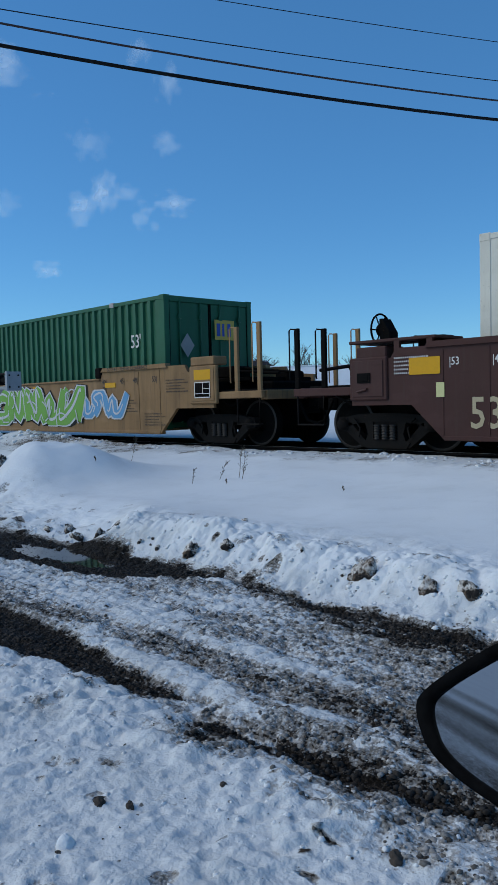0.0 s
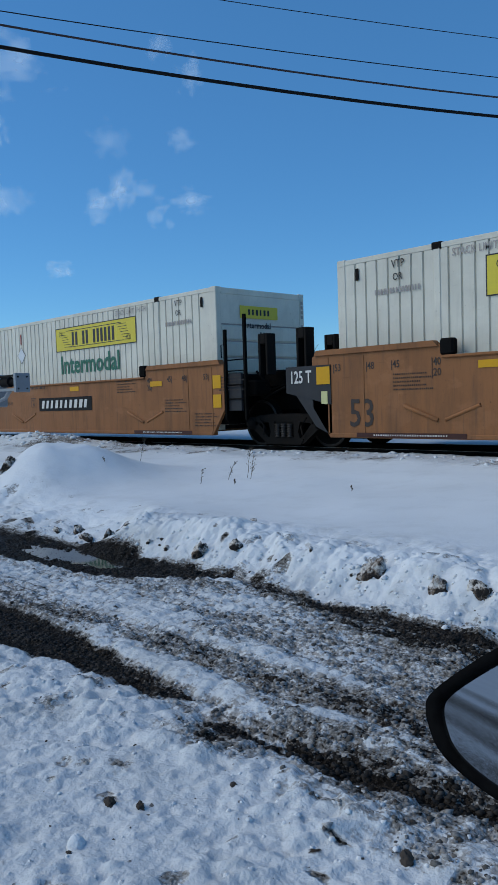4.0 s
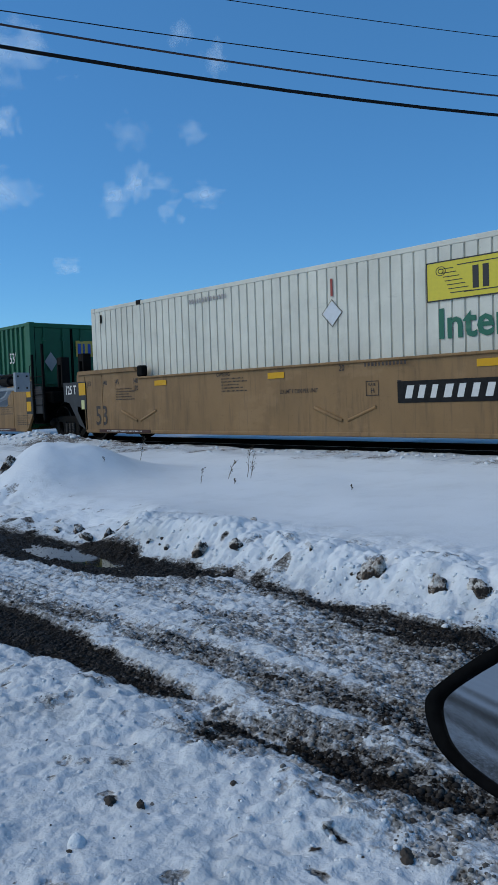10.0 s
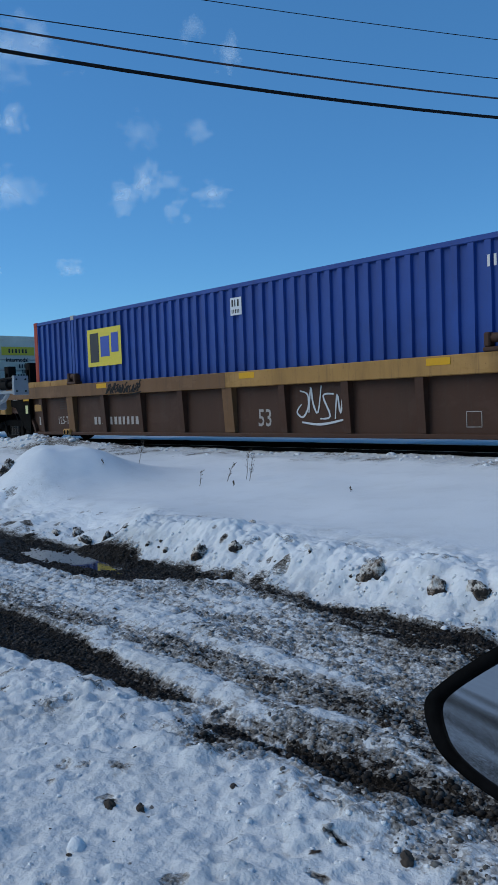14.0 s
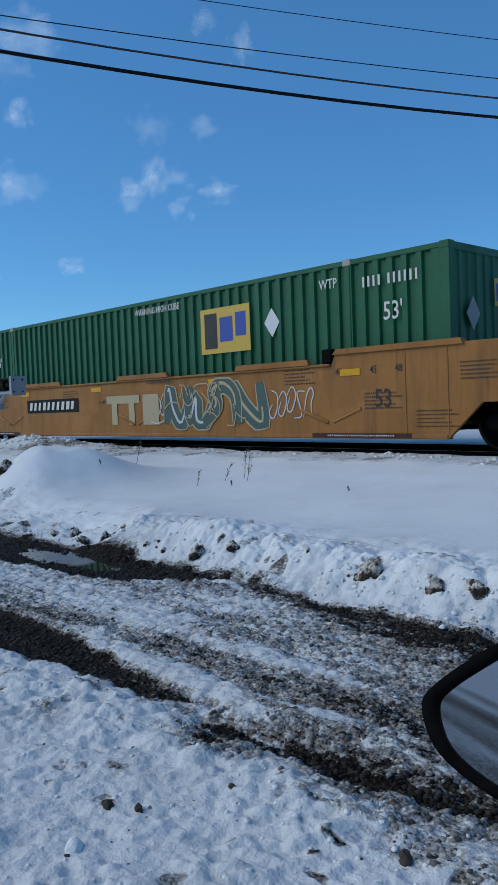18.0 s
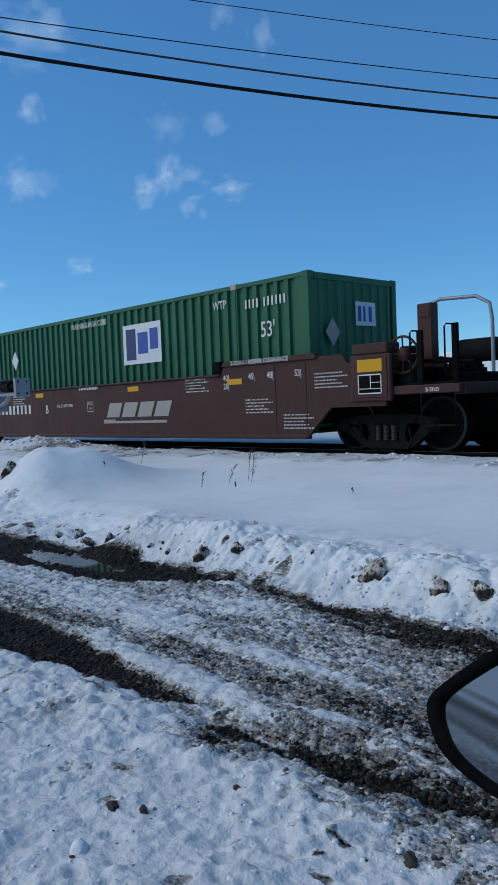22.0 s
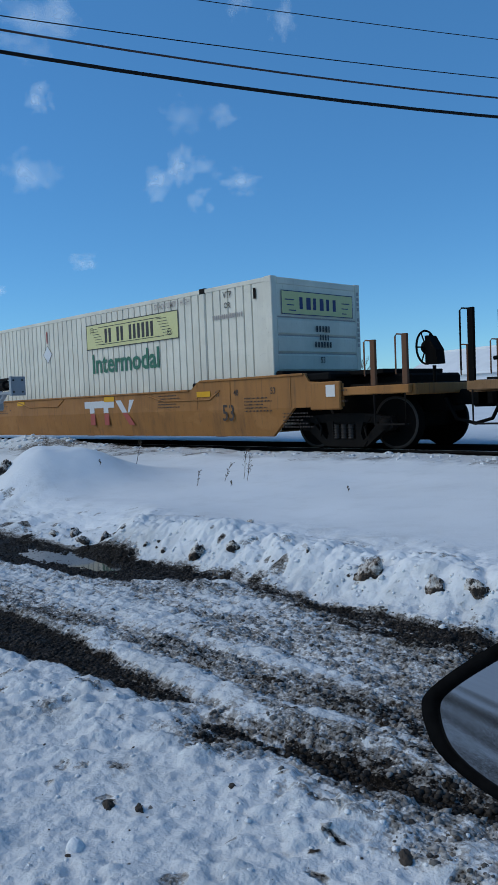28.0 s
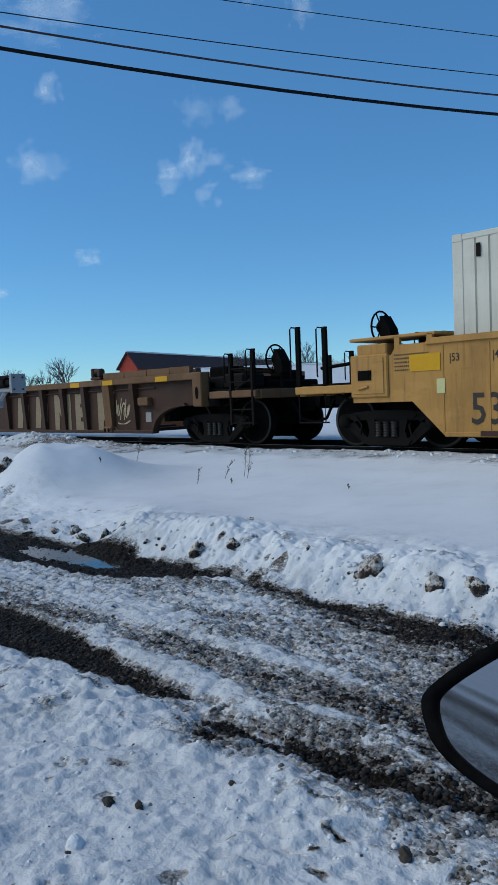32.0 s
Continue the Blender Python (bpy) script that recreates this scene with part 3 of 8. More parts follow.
    dirt = lane * (0.26 + 0.10 * (1 - step(-4.6, -3.8, x)) + 0.15 * step(-3.2, -1.8, x) - 0.06 * hump(yr, 3.3, 0.35) + 0.04 * step(-4.6, -3.4, x) + 0.62 * streak + 0.45 * broad + 0.25 * ragged + brown) * (1 - 0.85 * np.clip(clean1 + clean2, 0, 1) * step(-0.30, 0.05, 0.12 - streak - 0.6 * ragged))
    dirt = np.maximum(dirt, rut1 * (1.02 + (1 - left) * 0.7 * ragged) * step(-0.36, -0.12, 0.25 * left + streak + ragged)) 
    broken = step(-5.2, -4.4, x)
    dirt = np.maximum(dirt, rut2 * (0.98 - 0.12 * broken + broken * (1.1 * ragged + 0.9 * streak)))
    dirt = np.maximum(dirt, slush2 * (0.62 + 0.9 * streak + 0.3 * ragged))
    loose = band(yr, 1.62, 1.95, 0.10) * step(-3.0, -1.8, x) * road
    dirt = dirt + 0.35 * loose * step(0.08, 0.18, streak + 0.5 * ragged)
    scrape = band(yr, 1.86, 2.13, 0.05) * step(-2.1, -1.7, x) * road
    dirt = dirt + scrape * (0.30 + 0.9 * streak + 0.6 * ragged)
    for px, py, rx, ry, amount in ((-2.42, 2.04, 0.20, 0.12, 0.55), (-1.58, 1.80, 0.04, 0.011, 1.1), (-1.52, 1.64, 0.04, 0.010, 0.9), (-1.75, 1.93, 0.08, 0.014, 0.6),
                                   (-2.33, 1.45, 0.025, 0.016, 1.0), (-2.62, 1.38, 0.02, 0.012, 0.6), (-2.52, 1.62, 0.05, 0.03, 0.35), (-3.3, 1.75, 0.10, 0.04, 0.3), (-3.4, 2.02, 0.14, 0.03, 0.4)):
        dirt = dirt + amount * np.exp(-(((x - px) / rx) ** 2 + ((y - py) / ry) ** 2) * (1 + 1.4 * ragged))
    crumbly = np.clip(lane + 0.35 * band(yw, 1.75, 2.15, 0.1) + 0.05 * road, 0, 1) * (1 - 0.7 * np.clip(rut1 * left + rut2, 0, 1)) * (1 - 0.4 * np.clip(clean1 + clean2, 0, 1))
    close = step(0.72, 1.0, y) * (1 - step(-0.85, -0.6, x))
    z = z + near * road * close * (crumbly * (0.022 * (coarse - 0.5) * lane + 0.017 * (small - 0.55) + 0.009 * (tiny - 0.55) + 0.046 * (fbm(x, y, 13.0, 163, 5, 0.65) - 0.5) + 0.026 * (fbm(x * 0.15, y, 22.0, 167, 3) - 0.5) * lane) - 0.030 * rut1 - 0.045 * rut2
                           + 0.020 * np.clip(clean1 + clean2, 0, 1) + 0.024 * (fbm(x, y, 1.4, 151, 4) - 0.5) + 0.020 * (fbm(x, y, 18.0, 152, 3, 0.7) - 0.5) + 0.04 * streak * lane)
    z = z + near * road * close * (1 - lane) * (0.024 * (fbm(x, y, 3.2, 157, 5, 0.62) - 0.5) + 0.030 * (fbm(x, y, 15.0, 178, 4, 0.7) - 0.5) - 0.045 * np.clip(fbm(x, y, 11.0, 173, 3, 0.5) - 0.58, 0, 1) + 0.010 * (fbm(x, y, 26.0, 177, 2, 0.5) - 0.5) + 0.012 * (0.5 - np.abs(2 * fbm(x, y, 9.0, 175, 4, 0.6) - 1)) + 0.030 * np.clip(small - 0.45, 0, 1) * step(0.50, 0.62, fbm(x, y, 1.7, 153, 4, 0.6)) + 0.05 * np.clip(coarse - 0.6, 0, 1) * step(0.52, 0.6, fbm(x, y, 1.1, 154, 3)) + 0.03 * np.clip(fbm(x, y, 9.0, 159, 3) - 0.5, 0, 1))
    z = z + near * road * 0.09 * hump(yr, 1.93, 0.12) * np.clip(fbm(x, y, 5.0, 155, 4) - 0.32, 0, 1)
    # value rises between the lane's crumbs and falls on their tops
    dirt = dirt + crumbly * 0.22 * (0.62 - small) * lane
    dirt = dirt * road
    # soil torn up along the foot of the bank
    west = 1 - step(-4.5, -3.9, x)
    torn = hump(y, foot + 0.06, 0.10) * step(0.50, 0.62, fbm(x, y, 1.5, 181, 4)) * near * west
    dirt = dirt + 0.8 * torn + 0.6 * hump(y, foot + 0.32, 0.18) * step(0.67, 0.72, fbm(x, y, 3.1, 191, 3)) * near * (0.3 + 0.7 * west)
    dirt = dirt + 0.42 * strip * step(0.45, 0.7, fbm(x, y, 1.4, 201, 5, 0.65)) + 0.75 * bed
    dirt = dirt + step(0.73, 0.77, fbm(x, y, 6.0, 211, 3)) * (1 - step(5.0, 5.4, y)) * step(0.6, 0.9, y) * (1 - step(-0.6, 0.2, x)) * 0.22 * (1 - lane)
    dirt = dirt + 0.05 * step(5.4, 6.2, y) * (1 - step(9.0, 9.6, y)) * step(0.48, 0.66, fbm(x * 0.22, y, 1.1, 221, 4))
    # worn slush on the verge behind the car
    rear = (1 - step(-4.2, -3.2, x)) * (1 - step(0.2, 0.9, y)) * step(-9, -7, y)
    dirt = dirt + rear * np.clip(0.30 + 1.5 * (fbm(x * 0.12, y, 1.6, 231, 3) - 0.5), 0, 1)
    wet = np.clip((0.6 * rut1 * left + 1.1 * rut2 - 0.35 + 1.1 * streak) * 2.0, 0, 1) * road
    rough = np.clip(0.22 + 0.75 * near * (1 - step(4.9, 5.5, y)) * (1 - 0.35 * step(4.1, 4.5, y)) + 0.8 * strip, 0, 1)
    pool = step(1.45, 0.75, np.hypot((x + 6.55) / 0.66, (y - 3.84 - 0.02 * (x + 6.55)) / 0.14) + 0.7 * (fbm(x, y, 5.0, 241, 3) - 0.5))
    z = z * (1 - pool) - 0.055 * pool
    # field beyond the track, rising a little to the distance
    z = z + step(30, 400, y) * 1.2
    return z, np.clip(dirt, 0, 1.1), wet, rough


def graded(a, b, fine, parts):
    """Coordinates from a to b: parts are (start, end, spacing), growing steps outside them."""
    out = []
    for s, e, d in parts:
        out += list(np.arange(s, e, d))
    lo, left, right = parts[0][0], [], [parts[-1][1]]
    d = parts[0][2]
    while lo > a:
        d *= 1.25
        lo -= d
        left.append(lo)
    d = parts[-1][2]
    while right[-1] < b:
        d *= 1.25
        right.append(right[-1] + d)
    return np.array(left[::-1] + out + right)


def ground():
    xs = graded(-2500, 2500, 0, [(-30, -14, 0.12), (-14, -7, 0.05), (-7, -0.6, 0.0115), (-0.6, 4, 0.12)])
    ys = graded(-2500, 2500, 0, [(-3, 0.9, 0.15), (0.9, 4.9, 0.0105), (4.9, 5.4, 0.03), (5.4, 10.9, 0.06), (10.9, 14, 0.15)])
    gx, gy = np.meshgrid(xs, ys, indexing="ij")
    z, dirt, wet, rough = terrain(gx, gy)
    nx, ny = len(xs), len(ys)
    v = np.stack([gx, gy, z], -1).reshape(-1, 3)
    i = (np.arange(nx - 1)[:, None] * ny + np.arange(ny - 1)[None]).reshape(-1)
    f = np.stack([i, i + ny, i + ny + 1, i + 1], -1)
    me = bpy.data.meshes.new("ground")
    me.vertices.add(len(v))
    me.vertices.foreach_set("co", v.reshape(-1))
    me.loops.add(len(f) * 4)
    me.loops.foreach_set("vertex_index", f.reshape(-1))
    me.polygons.add(len(f))
    me.polygons.foreach_set("loop_start", np.arange(len(f)) * 4)
    me.polygons.foreach_set("use_smooth", np.ones(len(f), bool))
    for key, val in (("dirt", dirt), ("wet", wet), ("relief", rough)):
        at = me.attributes.new(key, "FLOAT", "POINT")
        at.data.foreach_set("value", val.reshape(-1).astype(np.float32))
    me.update()
    tagged(part("ground", me, "ground"), "trodden snow, slushy wheel ruts and a ploughed snow bank beside the track", "ground", kind="structure")


ground()


def height(x, y):
    return float(terrain(np.array([x]), np.array([y]))[0][0])


def puddle():
    s = Shape()
    rnd = random.Random(4)
    ring = []
    for k in range(40):
        a = 2 * math.pi * k / 40
        r = 1 + 0.12 * math.sin(3 * a + 1) + 0.07 * math.sin(7 * a) + 0.03 * rnd.random()
        ring.append((-6.55 + 0.98 * r * math.cos(a), 3.84 + 0.22 * r * math.sin(a) + 0.02 * r * math.cos(a), -0.046))
    s.add(ring, [tuple(range(40))])
    tagged(part("puddle", s, "water"), "shallow meltwater puddle lying in a dark wheel rut", "puddle", kind="structure")


puddle()


def lump(s, c, r, seed, squash=0.8, n=7, soft=True):
    """An uneven clod."""
    rnd = random.Random(seed)
    rows = 4
    v = []
    for i in range(rows + 1):
        th = math.pi * i / rows
        for k in range(n):
            a = 2 * math.pi * k / n + 0.4 * i
            q = r * (rnd.uniform(0.75, 1.1) if soft else rnd.uniform(0.55, 1.2))
            v.append((c[0] + q * math.sin(th) * math.cos(a), c[1] + q * math.sin(th) * math.sin(a), c[2] + squash * q * math.cos(th)))
    f = [(i * n + k, (i + 1) * n + k, (i + 1) * n + (k + 1) % n, i * n + (k + 1) % n) for i in range(rows) for k in range(n)]
    return s.add(v, f, soft)


def scatter():
    """Loose snow crumbs along the bank, the ruts and the track."""
    rnd = random.Random(9)
    snow, soil = Shape(), Shape()
    spots = []
    for i in range(3600):
        x = -0.8 - 12.0 * rnd.random() ** 1.5
        if i % 3 == 0:
            y, r, dark = rnd.gauss(4.30, 0.14), 0.006 + 0.026 * rnd.random() ** 4, 0.06
        elif i % 3 == 1:
            y, r, dark = rnd.choice((rnd.gauss(1.9, 0.12), rnd.gauss(2.75, 0.3))), 0.004 + 0.013 * rnd.random() ** 3, 0.3
        else:
            y, r, dark = rnd.uniform(1.2, 4.2), 0.003 + 0.008 * rnd.random() ** 3, 0.6
        spots.append((x, y, r, rnd.random() < dark))
    spots += [(-0.9 - 8 * rnd.random() ** 1.4, rnd.choice((rnd.gauss(2.2, 0.14), rnd.gauss(3.85, 0.2), rnd.gauss(2.7, 0.12))), 0.003 + 0.011 * rnd.random() ** 3, True) for i in range(7000)]
    spots += [(-0.9 - 5 * rnd.random() ** 1.3, rnd.uniform(0.95, 2.1), 0.003 + 0.013 * rnd.random() ** 4, rnd.random() < 0.35) for i in range(800)]
    spots += [(-1.0 - 3.4 * rnd.random(), rnd.gauss(3.99, 0.05), 0.004 + 0.012 * rnd.random() ** 2.5, True) for i in range(700)]
    spots += [(rnd.uniform(-24, -4), rnd.gauss(9.7, 0.35), 0.012 + 0.055 * rnd.random() ** 4, False) for i in range(700)]
    z, dirt, wet, rough = terrain(np.array([q[0] for q in spots]), np.array([q[1] for q in spots]))
    for i, (x, y, r, dark) in enumerate(spots):
        if not dark and dirt[i] > 0.5 and y < 6:
            continue
        if dark and (dirt[i] < 0.45 if 3600 <= i < 10600 else dirt[i] < 0.12 and i % 3):
            continue
        lump(soil if dark else snow, (x, y, float(z[i]) - 0.2 * r), r, i, 0.7, 6, not dark)
    for i in range(160):
        x, y = rnd.uniform(-25, -15), rnd.gauss(9.5, 0.35)
        r = 0.03 + 0.09 * rnd.random() ** 2
        lump(snow, (x, y, height(x, y)), r, 20000 + i, 0.6, 7)
    tagged(part("snow_crumbs", snow, "snow"), "loose crumbs of snow thrown up along ruts and bank", "snow crumbs", kind="stuff")
    tagged(part("soil_crumbs", soil, "stone"), "dark crumbs of soil and grit lying on the snow", "grit", kind="stuff")


scatter()


def grain_material(name, light, dark):
    """Loose grains, each of its own tone between the two."""
    m, n, l, b = nodes_of(name)
    geo = n.new("ShaderNodeNewGeometry")
    c = mix(n, l, geo.outputs["Random Per Island"], light, dark)
    l.new(mix(n, l, ramp(n, l, noise_node(n, l, 90.0, 3), 0.45, 0.65, 0.0, 0.5), c, tuple(0.5 * v for v in dark)), b.inputs["Base Color"])
    b.inputs["Roughness"].default_value, b.inputs["Specular IOR Level"].default_value = 0.7, 0.12
    return m


M["slushgrain"] = grain_material("slush_grains", (0.42, 0.41, 0.395), (0.075, 0.066, 0.056))
M["gritgrain"] = grain_material("wet_grit", (0.045, 0.038, 0.032), (0.006, 0.005, 0.0045))


def grains(name, label, category, material, count, seed, lo, hi, sizes, power):
    """Angular grains strewn over the road wherever its dirt lies between lo and hi."""
    rnd = np.random.RandomState(seed)
    x, y = -1.0 - 7.0 * rnd.rand(count * 8) ** 1.5, 1.5 + 2.75 * rnd.rand(count * 8)
    z, dirt, wet, rough = terrain(x, y)
    keep = np.nonzero((dirt > lo) & (dirt < hi) & (z > -0.06))[0][:count]
    x, y, z = x[keep], y[keep], z[keep]
    n, ring = len(keep), 5
    r = sizes[0] + (sizes[1] - sizes[0]) * rnd.rand(n) ** power
    base = [(0, 0, 1.0)] + [(math.cos(2 * math.pi * k / ring + t), math.sin(2 * math.pi * k / ring + t), h) for t, h in ((0, 0.45), (0.6, -0.4)) for k in range(ring)]
    v = np.array(base)[None] * (0.65 + 0.6 * rnd.rand(n, len(base), 1))
    a = 6.283 * rnd.rand(n, 1)
    v = np.stack([v[..., 0] * np.cos(a) * 1.25 - v[..., 1] * np.sin(a), v[..., 0] * np.sin(a) * 1.25 + v[..., 1] * np.cos(a), 0.75 * v[..., 2]], -1) * r[:, None, None] + np.stack([x, y, z], -1)[:, None]
    f = [(0, 1 + k, 1 + (k + 1) % ring) for k in range(ring)] + [q for k in range(ring) for q in ((1 + k, 1 + ring + k, 1 + (k + 1) % ring), (1 + (k + 1) % ring, 1 + ring + k, 1 + ring + (k + 1) % ring))]
    f = (np.array(f)[None] + len(base) * np.arange(n)[:, None, None]).reshape(-1)
    me = bpy.data.meshes.new(name)
    me.vertices.add(n * len(base))
    me.vertices.foreach_set("co", v.reshape(-1))
    me.loops.add(len(f))
    me.loops.foreach_set("vertex_index", f)
    me.polygons.add(len(f) // 3)
    me.polygons.foreach_set("loop_start", np.arange(len(f) // 3) * 3)
    me.update()
    tagged(part(name, me, material), label, category, kind="stuff")


grains("slush_grains", "grey crumbs of frozen slush between the wheel ruts", "slush", "slushgrain", 11000, 61, 0.17, 0.62, (0.0025, 0.015), 3.6)
grains("rut_grit", "dark wet grit lying in the wheel ruts", "grit", "gritgrain", 12000, 62, 0.56, 2.0, (0.0035, 0.015), 2.0)


def clods():
    """Single stones and clods that stand out from the snow."""
    spots = ((-2.30, 1.43, 0.03, "stone"), (-2.20, 1.49, 0.022, "stone"), (-1.36, 1.86, 0.036, "stone"),
             (-3.50, 4.42, 0.17, "dirtysnow"), (-2.87, 4.35, 0.11, "dirtysnow"), (-2.59, 4.37, 0.085, "dirtysnow"), (-5.28, 4.30, 0.13, "dirtysnow"), (-4.95, 4.42, 0.09, "dirtysnow"),
             (-7.49, 4.43, 0.13, "dirtysnow"), (-7.14, 4.29, 0.10, "dirtysnow"), (-6.82, 4.37, 0.11, "dirtysnow"), (-7.75, 4.30, 0.08, "dirtysnow"), (-10.56, 5.13, 0.21, "dirtysnow"),
             (-5.26, 4.93, 0.045, "dirtysnow"), (-4.09, 4.45, 0.035, "dirtysnow"), (-6.55, 4.42, 0.05, "dirtysnow"), (-6.0, 4.28, 0.05, "dirtysnow"), (-5.7, 4.26, 0.045, "dirtysnow"), (-2.17, 1.22, 0.05, "snow"))
    for i, (x, y, r, m) in enumerate(spots):
        s = Shape()
        n, rows = 30, 22
        off = Vector((7.3 * i, 3.1 * i, 0))
        for a in range(rows + 1):
            th = math.pi * a / rows
            for b in range(n):
                ph = 2 * math.pi * b / n
                d = Vector((math.sin(th) * math.cos(ph), math.sin(th) * math.sin(ph), math.cos(th)))
                ragged = 0.25 if m == "snow" else 1.0
                q = (0.85 if m == "snow" else 0.70) * r * (1 + ragged * (0.45 * noise.noise(d * 1.2 + off) + 0.30 * noise.noise(d * 2.6 + off) + 0.20 * noise.noise(d * 5.5 + off)))
                s.v.append((d.x * q * (1.0 + 0.35 * math.sin(3 * i)) + 0.35 * d.z * q * math.cos(2 * i), d.y * q * 0.75, d.z * q * 1.1))
        s.f = [(a * n + b, (a + 1) * n + b, (a + 1) * n + (b + 1) % n, a * n + (b + 1) % n) for a in range(rows) for b in range(n)]
        s.smooth = [True] * len(s.f)
        ob = part("stone" if m == "stone" else "snowball" if m == "snow" else "snow_clod", s, m, at=(x, y, height(x, y) - (0.25 * r if m == "dirtysnow" else 0.3 * r if m == "snow" else 0)))
        if m == "snow":
            tagged(ob, "rounded white lump of snow lying on trodden snow", "snow lump")
        elif m == "stone":
            tagged(ob, "small dark stone lying on trodden snow", "stone", "stones on the snow")
        else:
            tagged(ob, "dirty frozen clod of snow and soil in the bank", "snow clod", "clods in the snow bank")


clods()


def weeds():
    for i, (x, y, h) in enumerate(((-9.9, 6.95, 0.36), (-8.1, 6.65, 0.20), (-8.0, 7.06, 0.25), (-7.85, 7.28, 0.40), (-7.7, 7.2, 0.34), (-5.85, 7.07, 0.07), (-9.6, 6.1, 0.08), (-7.6, 6.8, 0.08))):
        rnd = random.Random(300 + i)
        s = Shape()
        lean = rnd.uniform(0.25, 0.8)
        stem = [(lean * h * t * t, 0.02 * math.sin(5 * t), h * t) for t in (0, 0.25, 0.5, 0.75, 1.0)]
        s.tube(stem, [0.004, 0.0035, 0.003, 0.0022, 0.0015], 5)
        for k in range(18):
            t = rnd.uniform(0.25, 1.0)
            p = Vector((lean * h * t * t, 0.02 * math.sin(5 * t), h * t))
            a = rnd.uniform(0, 6.28)
            q = p + Vector((math.cos(a) * 0.13 * h + 0.06 * h, math.sin(a) * 0.13 * h, 0.17 * h)) * rnd.uniform(0.4, 1.0)
            s.tube([p, (p + q) / 2 + Vector((0, 0, 0.01)), q], [0.0022, 0.0018, 0.0012], 4)
            lump(s, q, 0.005, k, 1.6, 5)
        tagged(part("weed", s, "weed", at=(x, y, height(x, y) - 0.01)), "dry brown weed stalk standing out of the snow", "weed", "dry weeds")


weeds()


# ------------------------------------------------------------------ track
def rail_profile():
    return [(-0.07, 0), (0.07, 0), (0.07, 0.02), (0.012, 0.04), (0.012, 0.125), (0.036, 0.138), (0.036, 0.165), (0.028, 0.172), (-0.028, 0.172), (-0.036, 0.165), (-0.036, 0.138), (-0.012, 0.125), (-0.012, 0.04), (-0.07, 0.02)]


def track():
    for side in (-0.752, 0.752):
        s = Shape()
        pr = rail_profile()
        n = len(pr)
        xs = (-900, -60, -30, -15, 0, 15, 900)
        v = [(x, a, z) for x in xs for a, z in pr]
        f = [(i * n + k, i * n + (k + 1) % n, (i + 1) * n + (k + 1) % n, (i + 1) * n + k) for i in range(len(xs) - 1) for k in range(n)]
        s.add(v, f)
        rail = part("rail", s, "gear", at=(0, TRACK_Y + side, RAIL_Z - 0.172))
        tagged(rail, "dark steel running rail in a snowy track bed", "rail", "rails", kind="structure")
        t = Shape().box(-900, 900, -0.022, 0.022, 0.1725, 0.1745)
        part("rail_head", t, "steel", rail, "polished top of the rail")
    tie = stored("tie", lambda s: s.box(-0.11, 0.11, -1.3, 1.3, -0.16, 0.03, 0.012))
    for i in range(90):
        ob = part("railway_tie", tie, "tie", at=(-40 + 0.52 * i, TRACK_Y, RAIL_Z - 0.19))
        tagged(ob, "weathered wooden tie under the rails", "railway tie", "railway ties", kind="structure")


track()


# ------------------------------------------------------------------ distance
def bare_tree(at, h, seed, spread=0.5):
    rnd = random.Random(seed)
    tree = thing("tree", "bare leafless winter tree with fine grey twigs", "tree", "bare trees", at=at)
    trunk, crown = Shape(), Shape()

    def grow(p, d, ln, r, depth):
        mid = p + d * ln * 0.5 + Vector((rnd.gauss(0, 0.04), rnd.gauss(0, 0.04), 0)) * ln
        q = p + d * ln
        (trunk if depth == 0 else crown).tube([p, mid, q], [r, r * 0.85, r * 0.68], 6 if depth < 2 else 4, caps=False)
        if depth >= 6 or ln < 0.25:
            return
        for k in range(3 if depth < 4 else 2):
            a = rnd.uniform(0, 2 * math.pi)
            tilt = spread * rnd.uniform(0.55, 1.25)
            side = Vector((math.cos(a), math.sin(a), 0))
            nd = (d + side * tilt + Vector((0, 0, 0.12))).normalized()
            grow(q if k else p + d * ln * rnd.uniform(0.6, 1.0), nd, ln * rnd.uniform(0.62, 0.82), r * 0.62, depth + 1)

    grow(Vector((0, 0, -0.3)), Vector((0, 0, 1)), h * 0.26, h * 0.021, 0)
    part("trunk", trunk, "bark", tree)
    part("crown", crown, "bark", tree, "bare branches and twigs")
    return tree


for i, (x, y, h, sp) in enumerate(((-107.6, 63.5, 8.7, 0.58), (-113.5, 63.3, 7, 0.58), (-116.4, 57.8, 7.8, 0.58), (-133.2, 68.9, 7.5, 0.58), (-86.7, 80, 9.2, 0.58), (-75.2, 83, 8.4, 0.58), (-85.1, 91.6, 7.9, 0.58), (-78.1, 88.5, 7.3, 0.58), (-86.7, 85.8, 8.5, 0.58), (-74.9, 93.8, 7, 0.58), (-108.7, 88.3, 8.3, 0.58), (-58.2, 104.9, 5.4, 0.58))):
    bare_tree((x, y, height(x, y)), 1.22 * h, 600 + i, sp)


